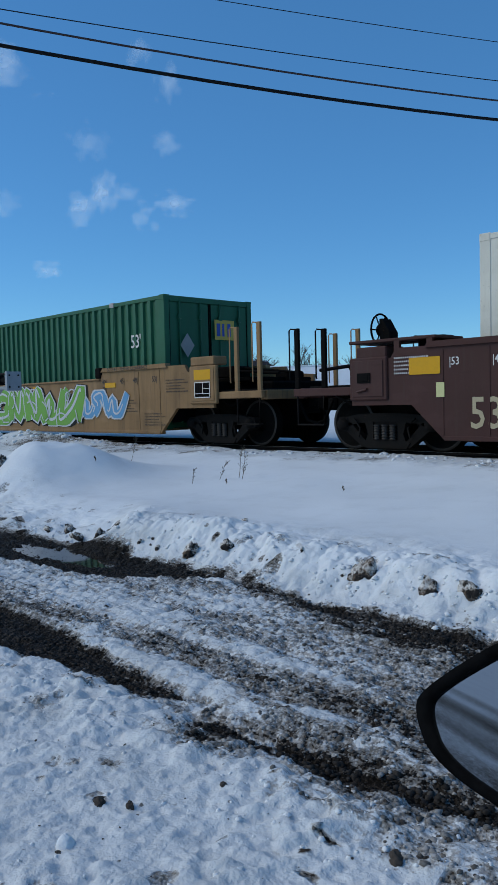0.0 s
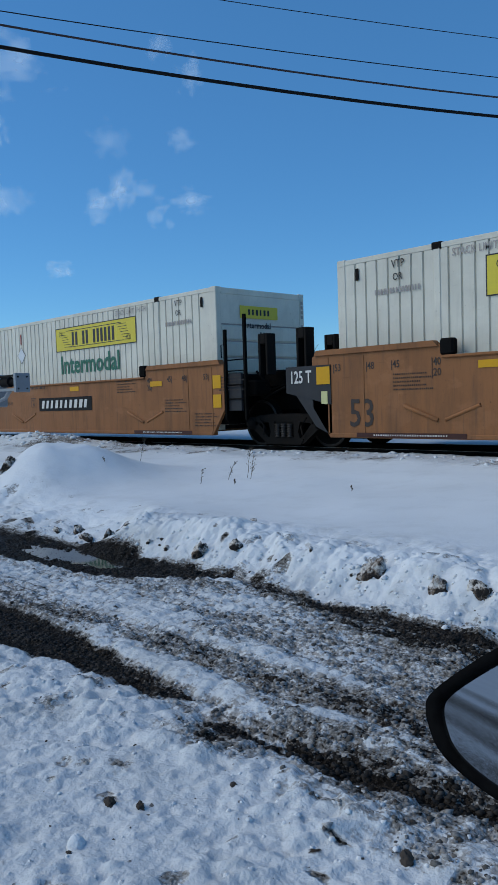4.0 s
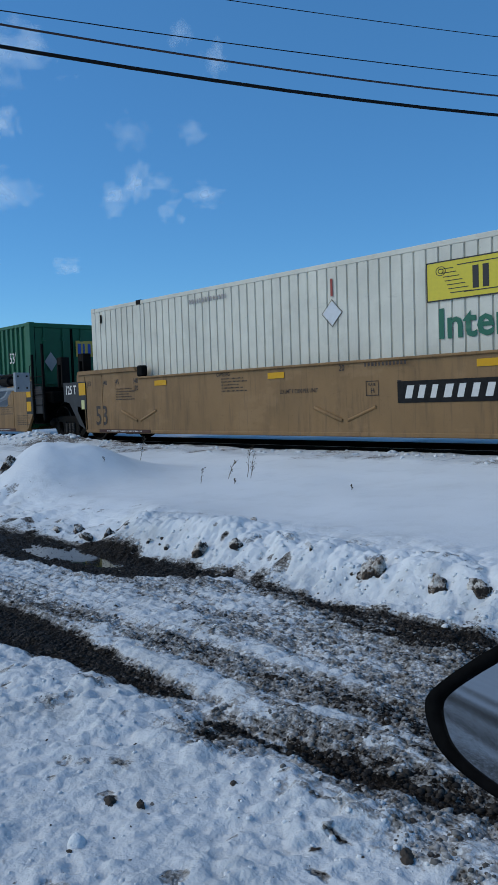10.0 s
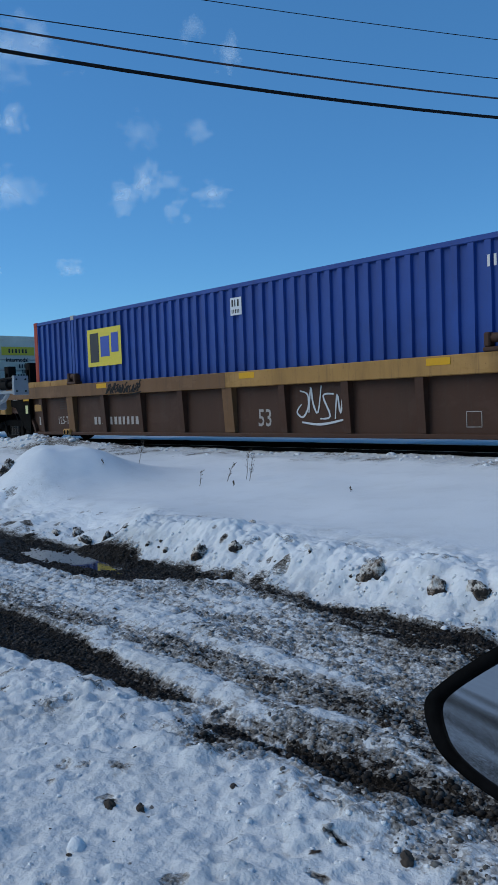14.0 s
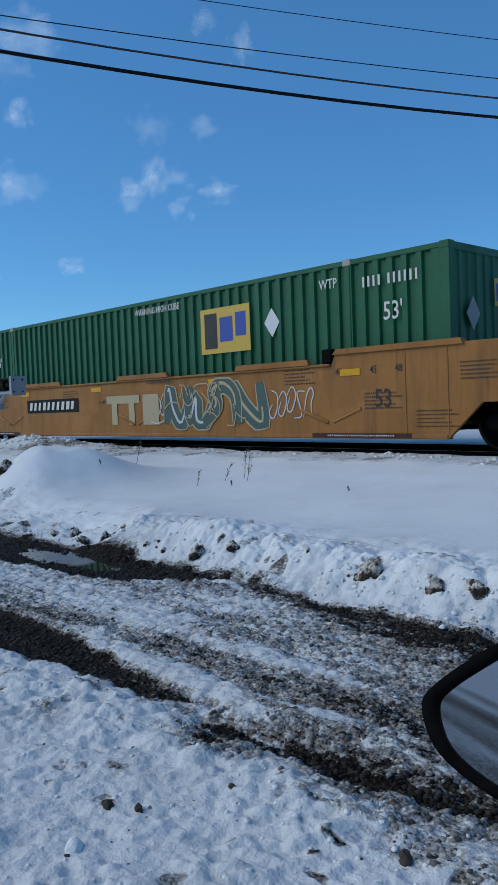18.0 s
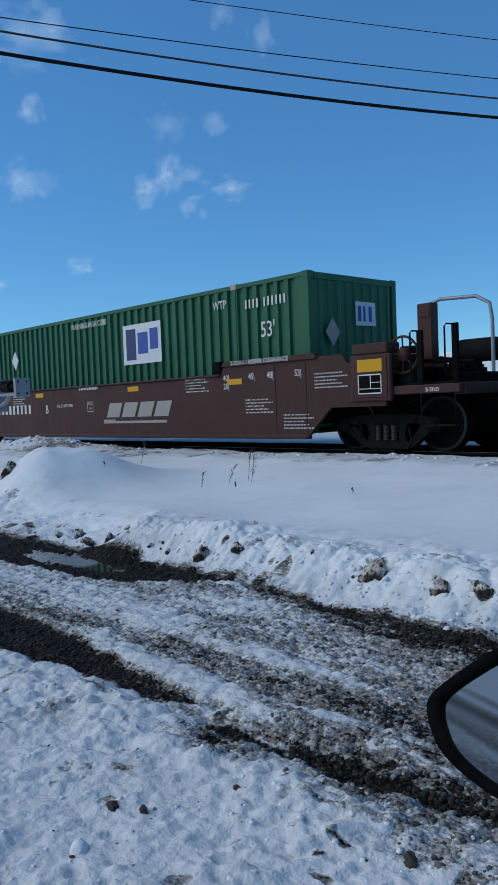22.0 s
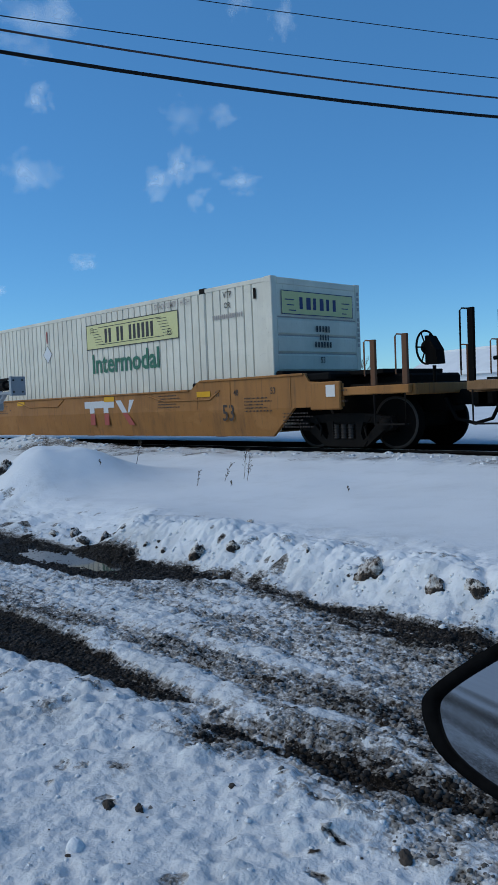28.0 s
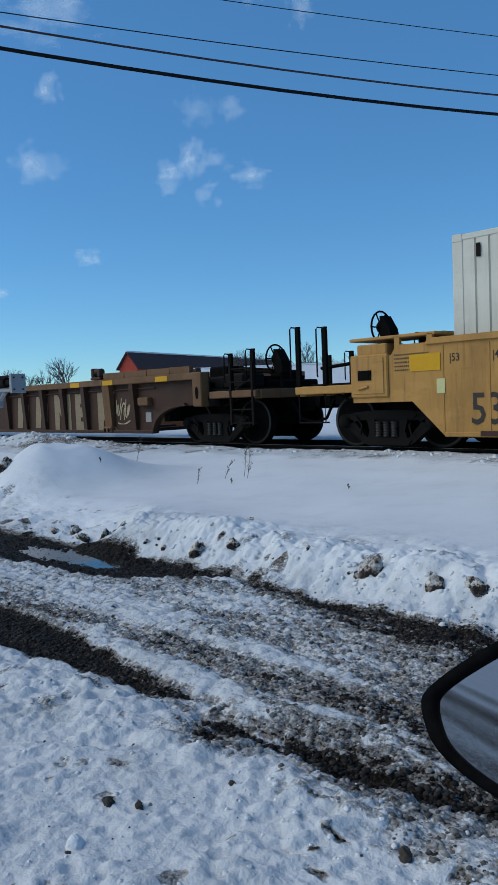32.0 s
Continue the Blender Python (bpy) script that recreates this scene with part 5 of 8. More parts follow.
def joint_end(car, m, col, panel, dark, uprights, posts):
    """Where two units share one truck."""
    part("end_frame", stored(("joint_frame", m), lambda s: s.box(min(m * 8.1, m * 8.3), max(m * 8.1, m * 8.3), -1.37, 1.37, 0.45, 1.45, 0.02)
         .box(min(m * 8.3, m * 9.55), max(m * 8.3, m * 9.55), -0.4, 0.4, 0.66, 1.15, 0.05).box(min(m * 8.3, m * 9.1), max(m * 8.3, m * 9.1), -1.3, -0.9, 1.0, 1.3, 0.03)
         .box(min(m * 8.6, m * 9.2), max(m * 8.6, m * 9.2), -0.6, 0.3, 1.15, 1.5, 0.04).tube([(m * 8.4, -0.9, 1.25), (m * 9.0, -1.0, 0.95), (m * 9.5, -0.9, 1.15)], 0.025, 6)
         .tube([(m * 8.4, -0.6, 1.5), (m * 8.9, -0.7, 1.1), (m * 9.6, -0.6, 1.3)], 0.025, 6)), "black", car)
    if m < 0:
        part("end_panel", stored("end_panel", lambda s: s.prism([(-9.05, 1.02), (-8.0, 0.80), (-8.0, 1.48), (-9.05, 1.48)], -1.535, -1.44)
             .prism([(-8.82, 0.97), (-8.36, 0.42), (-8.0, 0.27), (-8.0, 0.82)], -1.52, -1.46)), panel, car)
        part("lettering", text_mesh("125 T", 0.22, 0.72, 0.025), "letterwhite", car, at=(-8.95, -1.545, 1.19))
        part("reflector", stored("ref_big", lambda s: s.box(-0.15, 0.15, -0.004, 0, -0.15, 0.15)), "reflector", car, at=(-8.16, -1.541, 1.30) if col != "yellowtan" else (-7.74, -1.527, 1.27))
        part("label_plate", stored("lime_label", lambda s: s.box(-0.07, 0.07, -0.004, 0, -0.11, 0.11)), "logo_pale", car, "pale yellow label", at=(-8.14, -1.54, 0.92))
    else:
        part("ladder", stored(("ladder", col == "yellowtan"), lambda s: s.box(8.48, 8.53, -1.56, -1.5, 0.55, 2.3 if col != "yellowtan" else 2.0).box(9.04, 9.09, -1.56, -1.5, 0.55, 2.55 if col != "yellowtan" else 2.1)
             .tube([(8.5, -1.53, 0.95), (9.06, -1.53, 0.95)], 0.014, 6).tube([(8.5, -1.53, 1.22), (9.06, -1.53, 1.22)], 0.014, 6)
             .tube([(8.5, -1.53, 1.49), (9.06, -1.53, 1.49)], 0.014, 6).tube([(8.5, -1.53, 1.70), (9.06, -1.53, 1.70)], 0.014, 6)
             .tube([(8.5, -1.53, 0.58), (8.56, -1.53, 0.46), (9.02, -1.53, 0.46), (9.06, -1.53, 0.58)], 0.014, 6)
             .tube([(8.44, -1.58, 1.75), (8.44, -1.58, 2.0), (8.5, -1.53, 2.03)], 0.012, 6)), ("mineral" if dark == "mineral" else "black" if posts == "black" else col), car, "steel end ladder")
        if col == "mineral" and dark == "black":
            for x0, x1 in ((7.38, 7.84), (8.13, 8.42)):
                part("reflector", stored(("ref_chord", x0), lambda s: s.box(x0, x1, -1.566, -1.561, 1.375, 1.475)), "amber", car)
            for x in (8.42, 9.12):
                part("grab_handle", stored("grab_handle", lambda s: s.tube([(0.08, 0, 0), (0.0, 0, 0.08), (-0.02, 0, 0.5), (0.0, 0, 0.86), (0.08, 0, 0.92)], 0.014, 7)), "galv", car, "pale bent grab handle", at=(x, -1.57, 1.55))
            part("lettering", stored("jack_words", lambda s: bars(bars(bars(s, 0, 0.13, 0.10, 0.125, 4, 83), 0, 0.11, 0.05, 0.075, 3, 84), 0, 0.13, 0.0, 0.025, 4, 85)), "letterwhite", car, at=(9.42, -1.585, 1.27))
        for z in (0.92, 1.30) if col != "yellowtan" and not (col == "mineral" and dark == "black") else ():
            part("reflector", stored("ref_mid", lambda s: s.box(-0.12, 0.12, -0.004, 0, -0.13, 0.13)), "reflector", car, at=(8.22, -1.531, z))
        if col == "yellowtan":
            part("reflector", stored("ref_corner", lambda s: s.box(-0.18, 0.18, -0.004, 0, -0.10, 0.12)), "reflector", car, at=(7.84, -1.527, 1.28))
            part("corner_panel", stored("long_corner_panel", lambda s: s.prism([(8.08, 0.33), (8.425, 0.76), (8.425, 1.60), (8.08, 1.60)], -1.528, -1.50)), "charcoal", car)
        elif col == "tan":
            part("corner_panel", stored("corner_panel", lambda s: s.box(8.08, 8.425, -1.528, -1.50, 0.72, 1.60, 0.004)), "charcoal", car)
        part("corner_plate", stored("corner_plate", lambda s: s.box(8.42, 8.9, -1.5, -1.44, 0.72, 1.45, 0.01)), dark if dark != "mineral" else "black", car)
    for dx, y, z1 in uprights:
        part("guide_upright", stored(("upright", round(z1, 2)), lambda s: s.box(-0.13, -0.07, -0.12, 0.12, 0, z1, 0.01).box(0.07, 0.13, -0.12, 0.12, 0, z1, 0.01).box(-0.07, 0.07, -0.12, 0.12, z1 - 0.2, z1, 0.01).box(-0.07, 0.07, 0.08, 0.12, 0, z1 - 0.2)), "gear" if posts == "black" else col, car, at=(dx, y, 1.40))


Car = namedtuple("Car", "kind col chord left right brake_l brake_r dark posts label tall")


def well_car(spec, mid, marks=()):
    """One well unit: both sides, floor, ends and trucks. mid: its place at the start."""
    car = thing("well_car", spec.label, "railcar", "well cars of the train")
    TRAIN.append((car, mid))
    k, l, r = spec.kind, spec.left, spec.right
    flat = k == "smooth" and l == r
    poly = side_polygon(k, l, r, flat and l == "coupler")
    flat = flat and l == "coupler"
    low = flat and spec.tall < 1.9
    if low:
        poly = [(8.68, 0.77), (9.78, 0.77), (9.78, 1.16), (9.05, 1.22), (8.95, 1.37), (6.05, 1.35), (5.8, 1.19), (-5.76, 1.19), (-6.1, 1.35), (-9.1, 1.38), (-9.78, 1.36), (-9.78, 0.77), (-8.68, 0.77)]
    y0 = -1.52 if k == "smooth" else -1.40
    for sgn in (-1, 1):
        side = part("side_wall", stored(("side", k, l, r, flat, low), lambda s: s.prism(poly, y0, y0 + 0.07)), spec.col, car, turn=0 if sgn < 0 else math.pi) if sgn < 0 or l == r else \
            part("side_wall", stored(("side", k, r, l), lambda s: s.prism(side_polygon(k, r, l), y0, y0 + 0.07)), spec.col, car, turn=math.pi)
        rot = 0 if sgn < 0 else math.pi
        if k == "rib":
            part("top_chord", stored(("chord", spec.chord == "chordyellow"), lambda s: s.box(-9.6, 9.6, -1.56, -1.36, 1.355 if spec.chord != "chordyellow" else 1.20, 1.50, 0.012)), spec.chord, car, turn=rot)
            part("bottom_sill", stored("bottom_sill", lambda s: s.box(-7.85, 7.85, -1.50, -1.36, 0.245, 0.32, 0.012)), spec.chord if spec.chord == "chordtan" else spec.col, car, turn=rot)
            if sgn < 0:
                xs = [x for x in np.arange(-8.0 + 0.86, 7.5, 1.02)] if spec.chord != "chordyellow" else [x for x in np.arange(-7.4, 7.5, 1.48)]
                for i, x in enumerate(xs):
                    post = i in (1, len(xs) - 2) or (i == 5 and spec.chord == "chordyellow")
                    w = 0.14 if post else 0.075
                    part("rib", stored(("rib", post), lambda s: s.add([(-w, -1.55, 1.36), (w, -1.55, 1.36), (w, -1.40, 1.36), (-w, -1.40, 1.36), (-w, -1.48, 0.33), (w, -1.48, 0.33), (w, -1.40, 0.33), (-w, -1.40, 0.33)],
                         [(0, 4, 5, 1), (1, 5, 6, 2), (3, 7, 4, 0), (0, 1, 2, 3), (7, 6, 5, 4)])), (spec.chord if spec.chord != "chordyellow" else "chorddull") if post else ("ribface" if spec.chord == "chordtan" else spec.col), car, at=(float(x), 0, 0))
                for m in (-1, 1):
                    part("arch_flange", stored(("arch_flange", m), lambda s: s.prism([(m * (7.85 + 1.15 * (1 - math.cos(math.pi / 20 * k)) + (0.0 if q else -0.055)), 0.25 + 0.58 * math.sin(math.pi / 20 * k) ** 0.9 + (0.0 if q else 0.055)) for q in (1, 0) for k in (range(11) if q else range(10, -1, -1))][::m], -1.49, -1.40)), spec.col, car)
                    part("side_box", stored("side_box", lambda s: s.box(-0.19, 0.19, -1.53, -1.40, 0.86, 1.04, 0.015)), spec.chord, car, at=(m * 7.55, 0, 0))
                    part("plate", stored("small_plate", lambda s: s.box(-0.10, 0.10, -1.412, -1.40, 0.50, 0.71)), "lettergrey", car, at=(m * 7.60, 0, 0))
                    part("post_foot", stored("post_foot", lambda s: s.box(-0.17, 0.17, -1.55, -1.40, 0.25, 0.40, 0.03)), spec.chord, car, at=(m * 6.12, 0, 0))
                    # holes are flat black patches, their inner darkness painted on solid steel
                    for dx in (-0.075, 0.075):
                        part("foot_hole", stored("foot_hole", lambda s: s.lathe([(0.0, -1.553), (0.05, -1.553), (0.05, -1.54)], (0, 0, 0.32), 10)), "black", car, at=(m * 6.12 + dx, 0, 0))
                    part("oval_hole", stored("oval_hole", lambda s: s.add([(0.055 * math.cos(math.pi * k / 8), -1.583, 0.13 * math.sin(math.pi * k / 8)) for k in range(16)], [tuple(range(16))])), "black", car, at=(m * 9.5, 0, 1.08))
                part("pipe", stored("side_pipe", lambda s: s.tube([(-7.9, -1.43, 1.24), (7.9, -1.43, 1.24)], 0.02, 6)), spec.col, car)
                for m in (-1, 1):
                    part("end_casting", stored(("end_casting", m), lambda s: s.box(min(m * 9.35, m * 9.64), max(m * 9.35, m * 9.64), -1.58, -1.36, 0.80, 1.50, 0.02)), spec.chord, car)
            for m in (-1, 1):
                [part("guide_rail", stored(("guide_rail", m, a), lambda s: s.prism([(m * a, 1.505), (m * b, 1.505), (m * (b + 0.01), 1.635), (m * (a - 0.01), 1.645)][::m], -1.51, -1.40)), "chordyellow" if spec.chord == "chordtan" else spec.chord, car, turn=rot) for a, b in ((6.02, 6.86), (6.89, 7.72), (7.75, 8.52), (8.55, 9.2))]
                part("guide_block", stored(("guide_block", m), lambda s: s.box(m * 5.75 - 0.20, m * 5.75 + 0.20, -1.57, -1.36, 1.505, 1.57, 0.015).box(m * 5.75 - 0.19, m * 5.75 - 0.09, -1.56, -1.40, 1.57, 1.78, 0.02).box(m * 5.75 + 0.07, m * 5.75 + 0.19, -1.56, -1.40, 1.57, 1.74, 0.02).lathe([(0.0, -0.17), (0.07, -0.17), (0.07, 0.17), (0.0, 0.17)], (m * 5.75, -1.47, 1.70), 12, "x")), "ribdark" if spec.col != "mineral" else "gear", car, turn=rot)
        elif low:
            part("lower_panel", stored("lower_panel", lambda s: s.add([(-8.05, -1.44, 0.25), (8.05, -1.44, 0.25), (8.68, -1.52, 0.77), (-8.68, -1.52, 0.77), (-8.05, -1.37, 0.25), (8.05, -1.37, 0.25), (8.68, -1.45, 0.77), (-8.68, -1.45, 0.77)],
                 [(0, 1, 2, 3), (5, 4, 7, 6), (4, 5, 1, 0), (1, 5, 6, 2), (4, 0, 3, 7)])), spec.col, car, turn=rot)
            part("top_lip", stored("low_lip", lambda s: s.box(-5.75, 5.75, -1.55, -1.42, 1.165, 1.205, 0.01).box(-9.1, -6.15, -1.55, -1.42, 1.335, 1.385, 0.01).box(6.1, 8.93, -1.55, -1.42, 1.33, 1.375, 0.01)), spec.col, car, turn=rot)
            part("guide_block", stored("low_block", lambda s: s.box(-6.1, -5.78, -1.5, -1.40, 1.20, 1.33, 0.03).box(5.82, 6.05, -1.5, -1.40, 1.20, 1.33, 0.03).box(8.95, 9.5, -1.48, -0.9, 1.22, 1.36, 0.03)), "black", car, turn=rot)
            for x in (-8.0, -7.4, -5.9, 6.0, 7.0, 8.6):
                part("seam", stored("low_seam", lambda s: s.box(-0.012, 0.012, -1.528, -1.52, 0.78, 1.33 if abs(x) > 6 else 1.18)), spec.col, car, at=(x, 0, 0), turn=rot)
            for x in (-1.72, 4.2):
                part("pocket", stored("low_pocket", lambda s: s.tube([(0, -1.52, 1.15), (0.72, -1.53, 0.99), (2.2, -1.53, 0.98), (2.5, -1.52, 1.15)], 0.016, 6)), spec.col, car, at=(x, 0, 0), turn=rot)
        else:
            part("bottom_sill", stored("smooth_sill", lambda s: s.box(-8.05, 8.05, -1.535, -1.38, 0.235, 0.31, 0.012)), spec.col, car, turn=rot)
            part("top_lip", stored("top_lip", lambda s: s.box(-5.8, 5.8, -1.56, -1.42, 1.455, 1.50, 0.012)), spec.col, car, turn=rot)
            for m in (-1, 1) if not flat else (1,):
                part("guide_lip", stored(("guide_lip", m), lambda s: s.prism([(m * 5.86, 1.64), (m * 8.35, 1.64), (m * 8.3, 1.73), (m * 5.95, 1.73)][::m], -1.56, -1.42)), spec.col, car, turn=rot)
                part("guide_block", stored(("smooth_block", m), lambda s: s.box(min(m * 5.60, m * 5.84), max(m * 5.60, m * 5.84), -1.55, -1.40, 1.50, 1.75, 0.03)), "black", car, turn=rot)
                if sgn < 0:
                    [part("seam", stored("seam", lambda s: s.box(-0.012, 0.012, -1.528, -1.52, 0.32, 1.60)), spec.col, car, at=(m * x, 0, 0)) for x in (7.3, 8.06)]
    part("floor", stored("well_floor", lambda s: [s.box(x, x + 0.25, -1.4, 1.4, 0.24, 0.32) for x in np.arange(-8.0, 8.0, 1.6)] and s), spec.col, car)
    if l == "coupler":
        coupler_end(car, -1, spec.chord if k == "rib" else spec.col, spec.brake_l, spec.posts, 1.86 if flat else 1.50 if spec.col == "ribbrown" else 2.15, not low)
        truck(car, -9.45)
        if flat:
            part("locker", stored("low_locker", lambda s: s.box(-9.82, -9.13, -1.57, -1.48, 0.73, 1.36, 0.02)), spec.col, car)
            part("locker_door", stored("low_locker_door", lambda s: s.box(-9.76, -9.19, -1.585, -1.57, 0.79, 1.30, 0.006)), spec.col, car)
            part("frame_plate", stored("low_plate", lambda s: s.box(-9.70, -9.48, -1.598, -1.586, 1.0, 1.22).box(-9.44, -9.26, -1.594, -1.586, 1.04, 1.24)), "black", car)
        elif spec.brake_l == "winch":
            part("locker", stored("plain_locker", lambda s: s.box(-9.80, -9.05, -1.56, -1.48, 0.86, 1.52, 0.02)), spec.col, car)
            part("frame_plate", stored("winch_plate", lambda s: s.box(-9.72, -9.50, -1.572, -1.56, 1.08, 1.20)), "black", car)
            part("label_plate", stored("winch_label", lambda s: s.box(-9.42, -9.10, -1.568, -1.56, 1.06, 1.20)), "letterwhite", car)
            part("reflector", stored("ref_wide", lambda s: s.box(0, 0.55, -0.004, 0, 0, 0.26)), "reflector", car, at=(-9.68, -1.561, 1.24))
            part("winch_stand", stored("winch_stand", lambda s: s.box(-9.02, -8.93, -1.1, -0.8, 1.5, 2.24, 0.02).box(-8.69, -8.60, -1.1, -0.8, 1.5, 2.24, 0.02).box(-8.93, -8.69, -1.1, -0.8, 2.04, 2.24, 0.02).box(-8.93, -8.69, -0.86, -0.8, 1.5, 2.05)), spec.col, car, "tan hand-brake stand")
            part("winch_drum", stored("winch_drum", lambda s: s.lathe([(0.0, -0.26), (0.17, -0.26), (0.19, -0.2), (0.15, -0.14), (0.15, 0.14), (0.19, 0.2), (0.0, 0.26)], (-9.32, -0.95, 1.72), 18, "x").box(-9.7, -9.0, -1.2, -0.7, 1.50, 1.58, 0.01)), spec.col, car, "winch drum")
        elif k == "smooth":
            part("locker", stored("locker", lambda s: s.box(-9.80, -9.05, -1.56, -1.48, 0.86, 1.55, 0.02).box(-9.85, -8.2, -1.50, -0.7, 1.78, 1.83, 0.01).box(-8.95, -8.85, -1.5, -1.44, 1.5, 1.8).box(-8.35, -8.25, -1.5, -1.44, 1.6, 1.8).box(-9.7, -9.1, -1.5, -1.0, 1.5, 1.72, 0.02)), spec.col, car)
            part("locker_door", stored("locker_door", lambda s: s.box(-9.74, -9.12, -1.575, -1.56, 0.92, 1.5, 0.006).tube([(-9.62, -1.59, 1.0), (-9.42, -1.59, 1.04)], 0.02, 6)), spec.col, car)
            part("frame_plate", stored("frame_plate", lambda s: s.box(-9.62, -9.36, -1.59, -1.576, 1.14, 1.30).box(-9.58, -9.40, -1.596, -1.59, 1.17, 1.27)), "black", car)
            part("reflector", stored("ref_wide", lambda s: s.box(0, 0.55, -0.004, 0, 0, 0.26)), "reflector", car, at=(-9.0 + (0.35 if spec.col in ("yellowtan", "mineral") else -0.7), -1.526 - (0.055 if spec.col not in ("yellowtan", "mineral") else 0), 1.24))
    else:
        joint_end(car, -1, spec.col, spec.dark, spec.posts, ((-9.28, -0.75, 0.85), (-8.75, -0.55, 0.68)) if spec.col != "yellowtan" else ((-9.28, -0.75, 0.22), (-8.75, -0.55, 0.15)), spec.posts)
    if r == "coupler":
        coupler_end(car, 1, spec.chord if k == "rib" else spec.col, spec.brake_r, spec.posts, spec.tall, not low)
        if low:
            part("locker", stored("low_right_locker", lambda s: s.box(9.10, 9.78, -1.565, -1.48, 0.72, 1.20, 0.02)), spec.col, car)
            part("label_plate", stored("low_label", lambda s: s.box(9.48, 9.68, -1.574, -1.565, 0.94, 1.14)), "letterwhite", car)
        elif k == "smooth":
            part("locker", stored("right_locker", lambda s: s.box(9.10, 9.92, -1.565, -1.48, 0.86, 1.62, 0.02)), spec.col, car)
            part("locker_door", stored("right_locker_door", lambda s: s.box(9.16, 9.86, -1.578, -1.565, 0.92, 1.57, 0.006)), spec.col, car)
            plate = part("label_plate", stored("label_plate", lambda s: s.box(9.28, 9.76, -1.586, -1.578, 0.98, 1.30)), "black", car, "black label plate with white frame")
            part("plate_frame", stored("plate_frame", lambda s: [quad(s, *q, -1.588) for q in ((9.28, 9.76, 0.98, 1.0), (9.28, 9.76, 1.28, 1.30), (9.28, 9.30, 0.98, 1.30), (9.74, 9.76, 0.98, 1.30), (9.53, 9.545, 1.06, 1.28), (9.28, 9.76, 1.06, 1.072), (9.545, 9.74, 1.16, 1.17))] and s), "letterwhite", plate)
            part("reflector", stored("ref_locker", lambda s: s.box(-0.25, 0.25, -0.004, 0, -0.10, 0.10)), "reflector", car, at=(9.52, -1.579, 1.44))
            part("locker_cap", stored("locker_cap", lambda s: s.box(9.14, 9.86, -1.56, -1.2, 1.625, 1.80, 0.02)), spec.col, car)
        truck(car, 9.45)
    else:
        joint_end(car, 1, spec.col, spec.dark, spec.dark, ((9.02, -0.9, 0.80),) if spec.col != "yellowtan" else ((9.02, -0.5, 0.12),), spec.posts)
        truck(car, JOINT)
    if k == "smooth" and not low and "green and white" not in spec.label:
        mark(car, "53", 0.47, -7.62, 0.43, "brownink" if spec.col != "mineral" else "g_cream" if spec.brake_l == "high" else "letterwhite", -1.526)
    for words, h, x, z, m in marks:
        mark(car, words, h, x, z, m, -1.526 if k == "smooth" else (-1.545 if abs(abs(x) - 6) < 0.25 and h < 0.2 and z < 1.29 else -1.404 if z < 1.29 else -1.564))
    return car


def side_details(i, car, spec):
    """Pressed stiffeners, plates and stencils of a smooth side."""
    ink = "letterwhite" if spec.col == "mineral" else "brownink"
    capsule = stored("stiffener", lambda s: s.tube([(-0.30, 0, 0.11), (-0.27, -0.012, 0.10), (0.27, -0.012, -0.10), (0.30, 0, -0.11)], 0.035, 7))
    if spec.col != "mineral":
        for x, z in ((-6.2, 0.64), (-0.25, 0.62), (5.4, 0.62)):
            part("stiffener", capsule, spec.col, car, at=(x, -1.515, z))
            ob = part("stiffener", capsule, spec.col, car, at=(x + 0.73, -1.515, z), turn=math.pi)
        for x in (-7.45, 5.35):
            strip = part("jack_strip", stored("jack_strip", lambda s: s.box(0, 2.05, -0.008, 0, 0, 0.075)), "mineral", car, "red-brown strip with white stencil", at=(x, -1.536, 0.25))
            part("stencil", stored("jack_stencil", lambda s: bars(s, 0.35, 1.75, 0.025, 0.05, 30, 71)), "letterwhite", strip, at=(0, -0.011, 0))["kind"] = "stuff"
    px = 0.98 if spec.col == "mineral" else (-0.47 if i in (12, 31) else 0.70)
    plate = part("stencil_frame", stored("stencil_frame", lambda s: [quad(s, *q) for q in ((-0.13, 0.13, 0, 0.012), (-0.13, 0.13, 0.228, 0.24), (-0.13, -0.118, 0, 0.24), (0.118, 0.13, 0, 0.24))] and s), ink, car, at=(px, -1.527, 0.86 if spec.col == "mineral" else 0.91))
    part("lettering", text_mesh("PLATE", 0.045, 0.9), ink, plate, at=(-0.085, 0, 0.16))
    part("lettering", text_mesh("H", 0.09, 0.9), ink, plate, at=(-0.035, 0, 0.04))
    words = "WELL LD LMT 117,800" if spec.col == "mineral" else "LD LMT 117,000 PER UNIT"
    part("lettering", text_mesh(words, 0.075, 0.78), ink, car, at=(-0.62 if spec.col == "mineral" else (0.05 if i in (12, 31) else -1.40), -1.527, 1.0))
    part("marking", stored("top_number", lambda s: bars(s, 0, 0.85, 0, 0.06, 12, 72)), ink, car, at=(0.58, -1.562, 1.385))["kind"] = "stuff"
    if spec.col == "mineral":
        part("marking", stored("long_number", lambda s: bars(s, 0, 2.3, 0, 0.24, 10, 73)), ink, car, at=(-4.2, -1.527, 0.86))["kind"] = "stuff"


def mark(car, words, h, x, z, m, y):
    part("lettering", text_mesh(words, h, 0.85), m, car, at=(x, y, z))


# ------------------------------------------------------------------ containers
CL, CW, CB, CT = 16.0, 2.59, 0.33, 3.23     # length, width, underside and top above the rail
HL, HW = CL / 2, CW / 2


